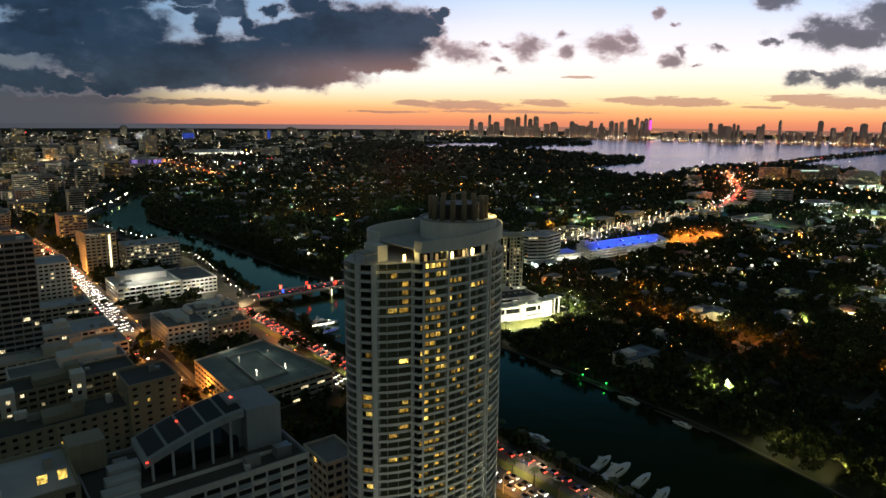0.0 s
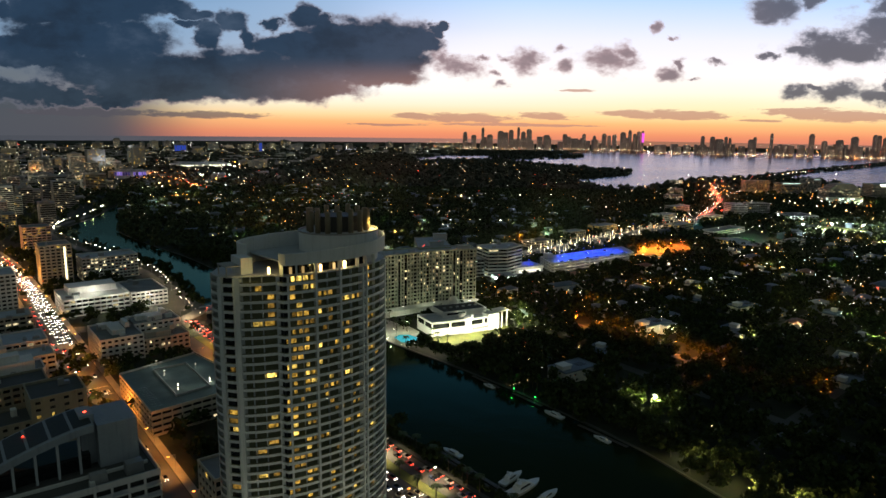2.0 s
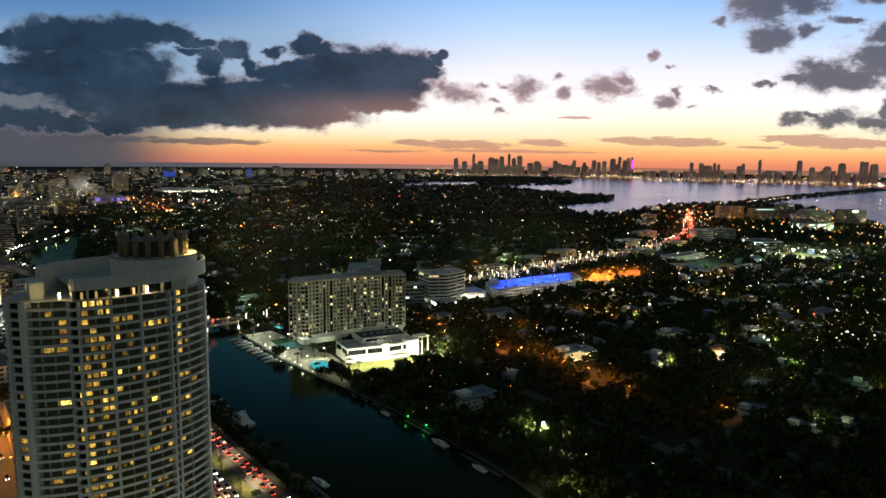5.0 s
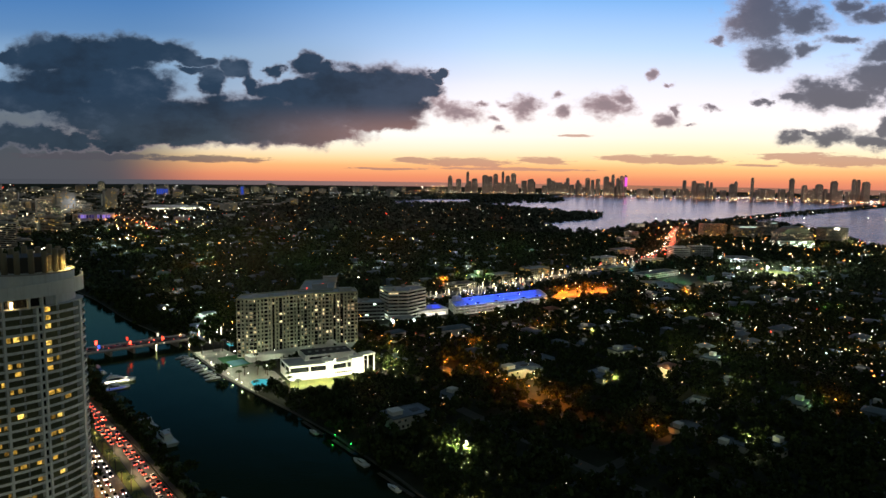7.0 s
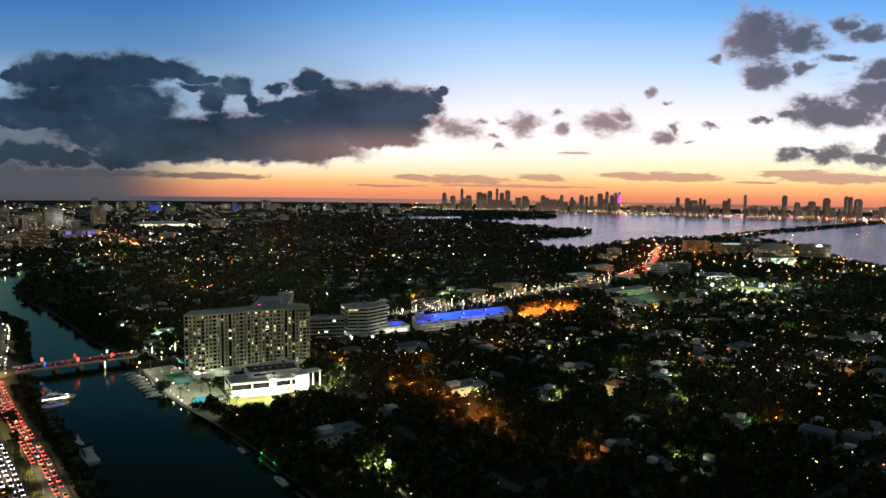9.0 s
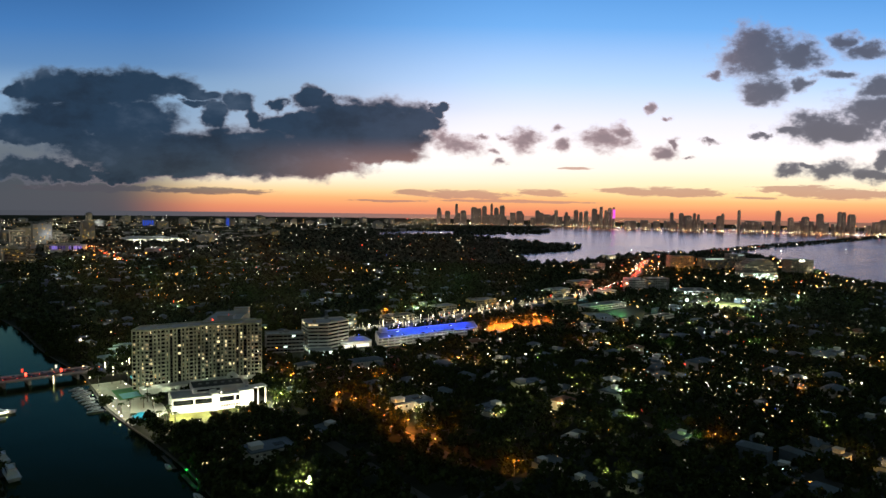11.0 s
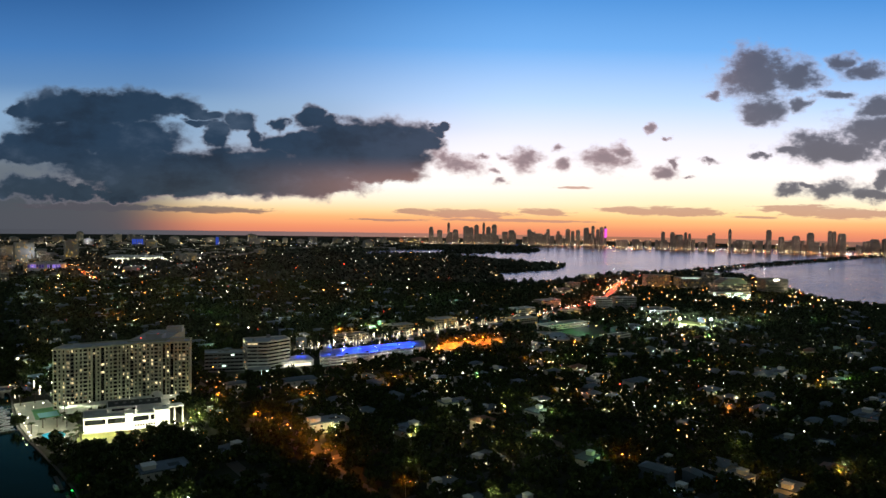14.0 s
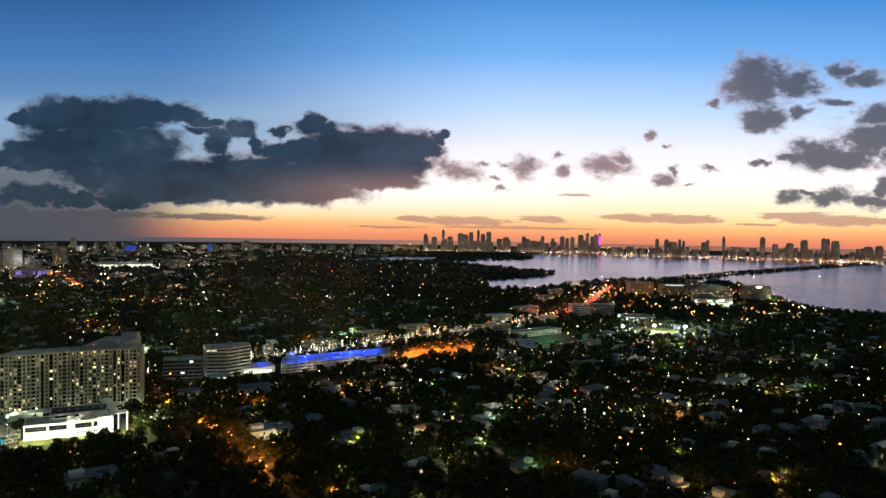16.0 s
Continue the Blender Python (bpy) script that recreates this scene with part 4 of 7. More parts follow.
# ---- car park with a blue-lit top deck ----
GARAGE = [(543, 446), (668, 437), (690, 470), (560, 480)]
garage = thing("car_park", "open concrete car park, its top deck flooded with blue light", "car park")
for lev in range(4):
    z = lev * 2.95
    part("deck", Shape().prism(GARAGE, z, z + 0.35), CONCRETE, garage)
    fr = Shape()
    for k in range(4):
        fr.slab(GARAGE[k], GARAGE[(k + 1) % 4], -0.3, 0.02, z + 0.35, z + 1.25 if lev < 3 else z + 1.1)
    part("spandrel", fr, WHITE, garage)
for k in range(4):
    a, b = GARAGE[k], GARAGE[(k + 1) % 4]
    for j in range(17 if k % 2 == 0 else 5):
        f = (j + 0.5) / (17 if k % 2 == 0 else 5)
        x, y = a[0] + (b[0] - a[0]) * f, a[1] + (b[1] - a[1]) * f
        if k in (0, 3):
            part("column", Shape().box(x - 0.35, x + 0.35, y + 0.1, y + 0.7, 0, 8.9), WHITE, garage)
part("stair_tower", Shape().box(562, 569, 470, 477, 0, 14), WHITE, garage)
part("ramp", Shape().prism([(585, 462), (650, 457), (650, 462), (585, 467)], 9.2, 9.5, [(615, 459.8), (650, 457), (650, 462), (615, 464.8)]), CONCRETE, garage)
annex = thing("shop_annex", "low white shop with a blue-lit roof beside the car park", "shop")
ANNEX = [(508, 463), (541, 457), (545, 480), (512, 486)]
part("wall", Shape().prism(ANNEX, 0, 6.0), WHITE, annex)
part("roof", Shape().prism(grown(ANNEX, 0.4), 6.0, 6.5), PALE_ROOF, annex)
part("shopfront", Shape().slab((511, 462.5), (538, 457.6), 0.0, 0.15, 0.6, 3.4), lamp_material("shop_window", (1.0, 0.93, 0.72), 1.3), annex, "bright shop window front")

# ---- offices next to it ----
building("office_block", "white office block with dark ribbon windows", [(476, 470), (493, 461), (519, 467), (522, 486), (481, 494)], 8, 3.45, 12.0, WHITE, 0, 0.10, PALE_WIN, 1.4, 0.5, PALE_ROOF, 1.0, "office building", clutter=3)
podium = building("office_podium", "low white podium before the offices with a bright corner", [(468, 448), (488, 442), (494, 458), (474, 464)], 1, 4.6, 10.0, WHITE, 0, 0.5, COOL_LAMP, 1.2, 0.6, PALE_ROOF, 0.5, "office building", singles=False)
building("office_annex", "grey low office wing with a few lit rooms", [(440, 486), (472, 472), (478, 490), (446, 504)], 5, 3.5, 4.0, GREY, 0, 0.10, COOL_LAMP, 1.3, 0.4, PALE_ROOF, 1.0, "office building", clutter=2)

# ---- beach side: hotels and flats along the avenue ----
hotel = building("beach_hotel", "large pale hotel with balconies and a swept roof canopy", [(24, 157), (76, 157), (76, 188), (24, 188)], 18, 3.02, 4.2, SLATE_WALL, 0, 0.05, WARM_WIN, 1.0, 0.6, BANK, 1.3, "hotel", balcony=(0,), clutter=6)
CX0, CX1, CY0, CY1 = 37.0, 63.0, 168.0, 181.5
canopy = Shape()
zc = lambda f: 60.6 + 6.9 * (1 - (1 - f) ** 1.5)
for k in range(16):
    f0, f1 = k / 16, (k + 1) / 16
    x0, x1 = CX0 + (CX1 - CX0) * f0, CX0 + (CX1 - CX0) * f1
    canopy.v += [(x0, CY0, zc(f0) - 2.0), (x1, CY0, zc(f1) - 2.0), (x1, CY0, zc(f1)), (x0, CY0, zc(f0)),
                 (x0, CY1, zc(f0) - 1.2), (x1, CY1, zc(f1) - 1.2), (x1, CY1, zc(f1) + 0.8), (x0, CY1, zc(f0) + 0.8)]
    i = 8 * k
    canopy.f += [(i, i + 1, i + 2, i + 3), (i + 7, i + 6, i + 5, i + 4), (i + 3, i + 2, i + 6, i + 7), (i + 4, i + 5, i + 1, i)]
canopy.f += [(0, 3, 7, 4), (8 * 15 + 1, 8 * 15 + 5, 8 * 15 + 6, 8 * 15 + 2)]
part("roof_canopy", canopy, SLATE_WALL, hotel, "swept curved roof canopy")
for k in range(5):
    x = CX0 + 0.9 + 5.1 * k
    f0, f1 = (x - CX0) / (CX1 - CX0), (x + 4.4 - CX0) / (CX1 - CX0)
    part("roof_panel", Shape().quad((x, CY0 + 1.2, zc(f0) + 0.2), (x + 4.4, CY0 + 1.2, zc(f1) + 0.2), (x + 4.4, CY1 - 0.8, zc(f1) + 0.95), (x, CY1 - 0.8, zc(f0) + 0.95)), SOLAR, hotel, "dark glazed roof panel")
    part("canopy_post", Shape().box(x + 0.6, x + 1.2, CY0 + 0.2, CY0 + 0.9, 54.4, zc(f0) - 1.6), PALE_ROOF, hotel)
part("penthouse", Shape().box(64, 74, 169, 184, 54.4, 66.6).box(60.5, 64, 173, 180, 54.4, 68.6), SLATE_WALL, hotel, "blank lift tower")
part("penthouse_glazing", Shape().box(39, 62, CY0 + 2.5, CY1, 54.4, 58.6), GLASS, hotel)
part("roof_kerb", Shape().box(27, 75, 164.4, 164.9, 54.4, 55.3), WHITE, hotel, "low roof kerb")
for x, y, z in ((37.4, 167.7, 60.2), (47.5, 176.5, 65.2), (62.2, 175.5, 68.7)):
    part("beacon", Shape().box(x - 0.3, x + 0.3, y - 0.2, y + 0.2, z, z + 0.25), RED_LAMP, hotel, "small red roof light")
building("hotel_wing", "pale stepped hotel wing beside the larger hotel", [(0, 168), (22, 168), (22, 192), (0, 192)], 19, 3.1, 5.0, TAN, 0, 0.02, WARM_WIN, 1.0, 2.4, PALE_ROOF, 1.0, "hotel", clutter=3)
wing = bpy.data.objects["hotel_wing"]
for x0, x1, z0, z1 in ((13.7, 15.8, 62.6, 64.7), (17.9, 19.8, 62.5, 64.9)):
    part("lit_room", Shape().box(x0, x1, 167.50, 167.60, z0, z1), WARM_WIN, wing, "wide yellow lit window")
part("lift_house", Shape().box(22.3, 31, 182, 190, 55, 63), TAN, hotel, "blank lift house wall")
for k in range(4):
    part("terrace", Shape().box(25 + 1.5 * k, 34 + 1.0 * k, 161 + 4 * k, 164.4 + 4 * k, 54.4, 55.2 + 1.0 * k), PALE_ROOF, hotel, "stepped roof terrace")
building("flats", "long tan apartment block with a dark flat roof", [(12.6, 291.9), (60.6, 295.6), (60.6, 313.7), (12.6, 310.8)], 7, 3.15, 4.2, TAN, 0, 0.05, WARM_WIN, 1.3, 2.4, BANK, 1.0, "apartment building", "flats along the avenue", clutter=5, singles=False)
building("flats", "plain tan corner block with few small windows", [(60.9, 294.6), (81.9, 296.2), (81.9, 318), (60.9, 316.6)], 10, 3.10, 5.2, TAN, 0, 0.06, WARM_WIN, 1.3, 3.4, BANK, 1.2, "apartment building", "flats along the avenue", clutter=2, singles=False)
gallery = building("flats", "tan gallery flats with lit walkways and stair windows", [(8.4, 323.4), (71.4, 329.7), (71.4, 346.7), (8.4, 340.4)], 9, 3.04, 3.8, TAN, 0, 0.12, PALE_WIN, 1.1, 1.0, BANK, 1.0, "apartment building", "flats along the avenue", clutter=4, singles=False)
for x0, z1 in ((16.5, 29.5), (44.0, 31.5)):
    y0 = 323.4 + (x0 - 8.4) * 0.1
    part("stair_tower", Shape().box(x0, x0 + 5.6, y0 - 2.4, y0 + 5.0, 0, z1), WHITE, gallery, "white stair tower")
    for k in range(8):
        part("stair_window", Shape().box(x0 + 2.0, x0 + 3.6, y0 - 2.5, y0 - 2.38, 2.2 + 3.2 * k, 4.0 + 3.2 * k), PALE_WIN if k % 3 else GLASS, gallery)
stepped = building("flats", "white stepped flats with terraces on the roof", [(23, 352), (74, 357), (74, 374), (23, 369)], 8, 3.04, 4.2, WHITE, 0, 0.04, PALE_WIN, 1.2, 1.8, ROOFING, 1.0, "apartment building", "flats along the avenue", clutter=3, singles=False)
part("upper_block", Shape().prism([(44, 356.5), (70, 359.1), (70, 371.2), (44, 368.6)], 24.4, 29.2), WHITE, stepped, "white upper storey block")
part("upper_block", Shape().prism([(52, 360.5), (64, 361.7), (64, 369.4), (52, 368.2)], 29.21, 32.4), WHITE, stepped, "white roof house")
building("flats", "cream flats with even rows of wide windows", [(21, 394.6), (84, 398.8), (84, 417.9), (21, 413.7)], 6, 3.04, 4.6, CREAM, 0, 0.06, PALE_WIN, 1.1, 1.0, PALE_ROOF, 1.0, "apartment building", "flats along the avenue", clutter=4, singles=False)
building("flats", "white stepped apartment block", [(18.9, 438.9), (86.1, 441), (86.1, 468.3), (18.9, 466.2)], 5, 3.04, 3.8, WHITE, 0, 0.10, PALE_WIN, 1.1, 1.0, PALE_ROOF, 1.0, "apartment building", "flats along the avenue", clutter=4, singles=False)
building("flats", "cream low hotel with lit gallery", [(10.5, 504), (86.1, 506.1), (86.1, 529.2), (10.5, 527.1)], 5, 3.15, 4.2, CREAM, 0, 0.14, PALE_WIN, 1.1, 1.0, PALE_ROOF, 1.0, "apartment building", "flats along the avenue", clutter=3, singles=False)
building("flats", "white apartment block with a lit stair tower", [(29.4, 567), (84, 569.1), (84, 600.6), (29.4, 598.5)], 11, 3.04, 3.8, WHITE, 0, 0.10, PALE_WIN, 1.1, 1.2, PALE_ROOF, 1.0, "apartment building", "flats along the avenue", clutter=3, singles=False)
building("dark_tower", "tall dark apartment tower with white balcony bands", [(0, 411.6), (44.1, 411.6), (44.1, 432.6), (0, 432.6)], 25, 3.15, 4.4, GREY, 0, 0.07, PALE_WIN, 0.8, 0.4, ROOFING, 1.0, "apartment tower", clutter=2, singles=False)
# west side of the avenue
lot = building("parking_block", "low parking building with a pale open roof deck", [(109, 298), (163, 304), (153, 372), (109, 360)], 4, 3.0, 5.0, CREAM, 0, 0.05, PALE_WIN, 1.2, 0.6, DECK, 1.1, "car park")
RAMP = [(125.1, 356.7), (124.5, 311.8), (143.1, 315.2), (143.8, 357.9)]
part("roof_ramp", Shape().ribbon(RAMP, grown(RAMP, -0.6), 12.0, 13.0, True), CONCRETE, lot, "low ramp walls")
bay_line = Shape().box(-2.6, 2.6, -0.07, 0.07, 0, 0.012).mesh("bay_line", PAINT)
for k in range(20):
    o = new("bay_line", bay_line)
    o.parent, o.location = lot, (113.5 if k % 2 else 153.5, 306 + (k // 2) * 3.1, 12.004)
PARK_LAMPS = ((128, 344.6), (145.1, 345.5), (144.7, 321.8), (128.1, 320.8), (128.9, 363.1))
for x, y in PARK_LAMPS:
    part("deck_lamp", Shape().cone(x, y, 12, 15.0, 0.08, 0.06, 6).gem(x, y, 15.1, 0.35), WHITE_LAMP, lot)
for outline, fl, wall_mat, label in (([(111.3, 417.9), (136, 417.9), (136, 456), (111.3, 456)], 5, WHITE, "white five-storey flats with a dark roof"), ([(136.3, 424), (165.9, 424), (165.9, 442), (136.3, 442)], 3, CREAM, "low cream flats with a dark roof"), ([(136.3, 442.3), (165.9, 442.3), (165.9, 464), (136.3, 464)], 5, WHITE, "white flats behind a lower front block")):
    block = building("flats", label, outline, fl, 3.04, 3.8, wall_mat, 0, 0.08, PALE_WIN, 1.1, 1.5, ROOFING, 1.0, "apartment building", "flats along the avenue", clutter=4, singles=False)
    mx, my = outline[0][0] + 8, outline[2][1] - 9
    part("roof_house", Shape().box(mx - 4, mx + 5, my - 3, my + 3, fl * 3.04, fl * 3.04 + 3.2), wall_mat, block)
lit_hotel = building("lit_hotel", "floodlit white hotel with bright terraces", [(111.3, 546), (157.5, 546), (157.5, 588), (111.3, 588)], 4, 3.26, 4.2, WHITE, 0, 0.35, PALE_WIN, 1.0, 0.6, WHITE, 1.0, "hotel", clutter=4)
part("terrace_block", Shape().box(118, 153, 567, 586, 13.0, 18.4), WHITE, lit_hotel, "white upper terrace block")
slab = building("flats", "beige slab block with one bright stair window strip", [(113.4, 672), (138.6, 672), (138.6, 698.2), (113.4, 698.2)], 12, 3.04, 4.0, CREAM, 0, 0.08, WARM_WIN, 1.1, 1.4, ROOFING, 1.0, "apartment building", "flats along the avenue", clutter=2, singles=False)
part("stair_window", Shape().box(132.3, 134.0, 671.2, 671.55, 4, 35), lamp_material("stair_light", (1.0, 0.84, 0.48), 2.2), slab, "bright stair window strip")
building("flats", "white apartment block with even window rows", [(147, 672), (195.3, 672), (195.3, 701.4), (147, 701.4)], 7, 3.04, 3.6, WHITE, 0, 0.18, PALE_WIN, 1.1, 0.9, PALE_ROOF, 1.0, "apartment building", "flats along the avenue", clutter=3, singles=False)
building("flats", "low white flats with a dark flat roof", [(159.6, 546), (186.9, 546), (186.9, 593.2), (159.6, 593.2)], 4, 3.04, 3.6, WHITE, 0, 0.10, PALE_WIN, 1.1, 0.9, ROOFING, 1.0, "apartment building", "flats along the avenue", clutter=3, singles=False)
building("creek_house", "small cream building with white window frames beside the tower", [(106, 203), (119, 203), (119, 221), (106, 221)], 6, 3.5, 3.4, CREAM, 0, 0.05, WARM_WIN, 1.1, 1.0, ROOFING, 1.0, "building")
# more blocks further down the beach, smaller with distance
far_rnd = random.Random(5)
for k in range(40):
    y = 735 + (k // 3) * 61 + far_rnd.uniform(-12, 12)
    x = (21, 65, 136)[k % 3] - 0.04 * max(0, y - 890) + far_rnd.uniform(-8, 8)
    if k % 3 == 2 and 880 < y < 1050:
        continue
    w, d = far_rnd.uniform(22, 36), far_rnd.uniform(18, 30)
    building("flats", "pale apartment block in the beach district", rect(x - w / 2, x + w / 2, y - d / 2, y + d / 2), far_rnd.choice((4, 6, 8, 10, 13)), 3.0, 4.4, far_rnd.choice((WHITE, CREAM, PINK, GREY)), 0, far_rnd.uniform(0.08, 0.25), PALE_WIN if k % 2 else WARM_WIN, 1.1, 1.0,
             far_rnd.choice((ROOFING, PALE_ROOF)), 0.8, "apartment building", "blocks of the beach district", False, faces=(0, 1))


def beach_edge(y):
    """Where the built-up strip ends towards the creek and the gardens."""
    return 208 if y < 1050 else 208 + 0.31 * (y - 1050)


for k in range(84):
    y = far_rnd.uniform(1030, 2625)
    x = beach_edge(y) - 25 - far_rnd.random() ** 1.2 * 420
    w, d, h = far_rnd.uniform(20, 44), far_rnd.uniform(18, 30), far_rnd.choice((10, 14, 18, 26, 34, 48)) * far_rnd.uniform(0.85, 1.15)
    if inside(x, y, CREEK) or inside(x + 20, y, CREEK):
        continue
    ob = thing("beach_block", "pale beach district block with lit windows", "building", "blocks of the beach district", (x, y, 0))
    FOOTPRINTS.append(rect(x - w / 2 - 4, x + w / 2 + 4, y - d / 2 - 4, y + d / 2 + 4))
    part("wall", Shape().box(-w / 2, w / 2, -d / 2, d / 2, 0, h), far_rnd.choice((WHITE, CREAM, PINK, GREY, FAR_WALL)), ob)
    part("roof_house", Shape().box(-w / 5, w / 6, -d / 4, d / 4, h, h + 3.4), GREY, ob)
    lit = Shape()
    for f in range(int(h / 3.2)):
        for j in range(int(w / 4)):
            x0 = -w / 2 + j * 4 + 0.8
            if far_rnd.random() < 0.16:
                lit.box(x0, x0 + 2.4, -d / 2 - 0.12, -d / 2, f * 3.2 + 0.9, f * 3.2 + 2.4)
    if lit.v:
        tagged(part("lit_window", lit, PALE_WIN if k % 3 else WARM_WIN, ob), kind="stuff")
    dark = Shape()
    for f in range(int(h / 3.2)):
        dark.box(-w / 2 + 0.5, w / 2 - 0.5, -d / 2 - 0.06, -d / 2, f * 3.2 + 1.0, f * 3.2 + 2.3)
        dark.box(w / 2, w / 2 + 0.06, -d / 2 + 0.5, d / 2 - 0.5, f * 3.2 + 1.0, f * 3.2 + 2.3)
    tagged(part("window_band", dark, GLASS, ob), kind="stuff")

# ---- bridge over the creek ----
bridge = thing("bridge", "low concrete road bridge carrying evening traffic", "bridge")
BA, BB = (197, 489), (286, 490)
part("deck", Shape().slab(BA, BB, -8.5, 8.5, 4.4, 5.4), CONCRETE, bridge)
part("roadway", Shape().slab(BA, BB, -7.0, 7.0, 5.4, 5.45), ASPHALT, bridge)
for side in (-8.5, 8.1):
    part("railing", Shape().slab(BA, BB, side, side + 0.35, 5.4, 6.5), WHITE, bridge)
for f in (0.12, 0.31, 0.5, 0.69, 0.88):
    x, y = BA[0] + (BB[0] - BA[0]) * f, BA[1] + (BB[1] - BA[1]) * f
    part("pier", Shape().box(x - 0.9, x + 0.9, y - 7, y + 7, -0.5, 4.5, 0.096), CONCRETE, bridge)
for f, mat in ((0.20, RED_LAMP), (0.22, BLUE_LAMP), (0.45, RED_LAMP), (0.475, RED_LAMP), (0.71, WHITE_LAMP), (0.75, RED_LAMP)):
    x, y = BA[0] + (BB[0] - BA[0]) * f, BA[1] + (BB[1] - BA[1]) * f
    zz = 11.6 if f in (0.20, 0.45, 0.71) else 8.2
    part("light_column", Shape().box(x - 0.7, x + 0.7, y - 8.7, y - 7.5, zz, zz + 2.6), mat, bridge, "glowing coloured light column")
    part("column_base", Shape().box(x - 0.2, x + 0.2, y - 8.3, y - 7.9, 5.3, zz), METAL, bridge)
for nm, a, b in (("ramp_east", (180, 489), BA), ("ramp_west", BB, (308, 493))):
    s = Shape()
    lo, hi = (0.1, 5.42) if nm == "ramp_east" else (5.42, 0.1)
    s.ribbon([(a[0], a[1] - 8), (b[0], b[1] - 8)], [(a[0], a[1] + 8), (b[0], b[1] + 8)], -0.5, [lo, hi])
    part(nm, s, ASPHALT, bridge)

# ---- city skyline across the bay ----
# pale mauve base colour stands in for the haze over the far towers
CITY = material("haze_tinted_city_facade", (0.50, 0.38, 0.36), 0.7, 0.25, 0.3, stain=0.2)
CITY_LIGHT = lamp_material("city_window", (1.0, 0.78, 0.52), 1.7, 0.85)
LANDMARKS_SOUTH = [(30, 35, 112), (90, 47, 92), (152, 25, 142), (200, 50, 96), (275, 52, 120), (310, 40, 112), (346, 38, 129), (397, 22, 146), (430, 40, 118), (470, 46, 135), (591, 52, 98), (717, 36, 104), (847, 30, 108),
                   (919, 24, 95), (986, 34, 110), (1020, 30, 98), (1057, 34, 106), (1115, 46, 122), (1162, 26, 135), (1195, 26, 112), (1222, 28, 128)]
LANDMARKS_NORTH = [(1658, 27, 103), (1725, 35, 100), (1770, 60, 84), (1817, 22, 101), (1845, 20, 92), (2015, 23, 100), (1990, 40, 84), (2129, 23, 126), (2403, 37, 126), (2492, 35, 80), (2595, 50, 88), (2697, 50, 111), (2835, 28, 125), (2864, 26, 122), (2919, 56, 108), (3151, 60, 72), (3230, 50, 78)]
sky_rnd = random.Random(11)


def far_tower(x, w, top, reach, mat=None, lights=0.34, plain=False):
    """A tower of the skyline: stepped shaft, crown and rows of windows."""
    depth = reach / math.sqrt(1 + (x / 4700) ** 2)
    k = depth / 4700
    px, py = ahead_of(x * k, depth)
    base = rise(math.hypot(px - MID.x, py - MID.y))
    top, w = EYE + (top - 140.0) * k, w * k * (1.0 if plain else 0.76)
    ob = thing("skyscraper", "hazy city tower silhouetted against the sunset", "skyscraper", "city skyline", (px, py, base))
    ob.rotation_euler[2] = radians(-38 + sky_rnd.uniform(-6, 6))
    h, d = top - base, w * sky_rnd.uniform(0.7, 1.1)
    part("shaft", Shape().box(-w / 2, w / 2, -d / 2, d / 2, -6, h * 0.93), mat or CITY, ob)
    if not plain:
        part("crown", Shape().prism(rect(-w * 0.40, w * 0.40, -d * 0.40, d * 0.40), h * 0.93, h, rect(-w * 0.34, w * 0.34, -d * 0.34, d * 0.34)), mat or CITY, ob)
    if top > 118:
        part("mast", Shape().cone(0, 0, h, h + sky_rnd.uniform(2, 8), 0.8, 0.3, 5), METAL, ob)
    lit = Shape()
    for f in range(int(h / 9)):
        for j in range(max(2, int(w / 6))):
            if sky_rnd.random() < lights:
                x0 = -w / 2 + (j + 0.2) * w / max(2, int(w / 6))
                lit.box(x0, x0 + 2.2, -d / 2 - 0.6, -d / 2, f * 9 + 2, f * 9 + 5.0)
    if lit.v:
        tagged(part("lit_window", lit, CITY_LIGHT, ob), kind="stuff")
    return ob


for x, w, top in LANDMARKS_SOUTH:
    far_tower(x, w, top, 4640)
for x, w, top in LANDMARKS_NORTH:
    far_tower(x, w, top, 4500)
mag = far_tower(1248, 20, 133, 4635)
part("lit_crown", Shape().box(-8, 8, -12, -9, 60, 120), MAGENTA_LAMP, mag, "magenta light strip")
for k in range(74):
    x = sky_rnd.uniform(20, 1250) if k < 34 else sky_rnd.uniform(1290, 3400)
    far_tower(x, sky_rnd.uniform(18, 50), sky_rnd.uniform(40, 95) if k < 34 else sky_rnd.uniform(28, 66), 4660 if k < 34 else 4520, plain=True)

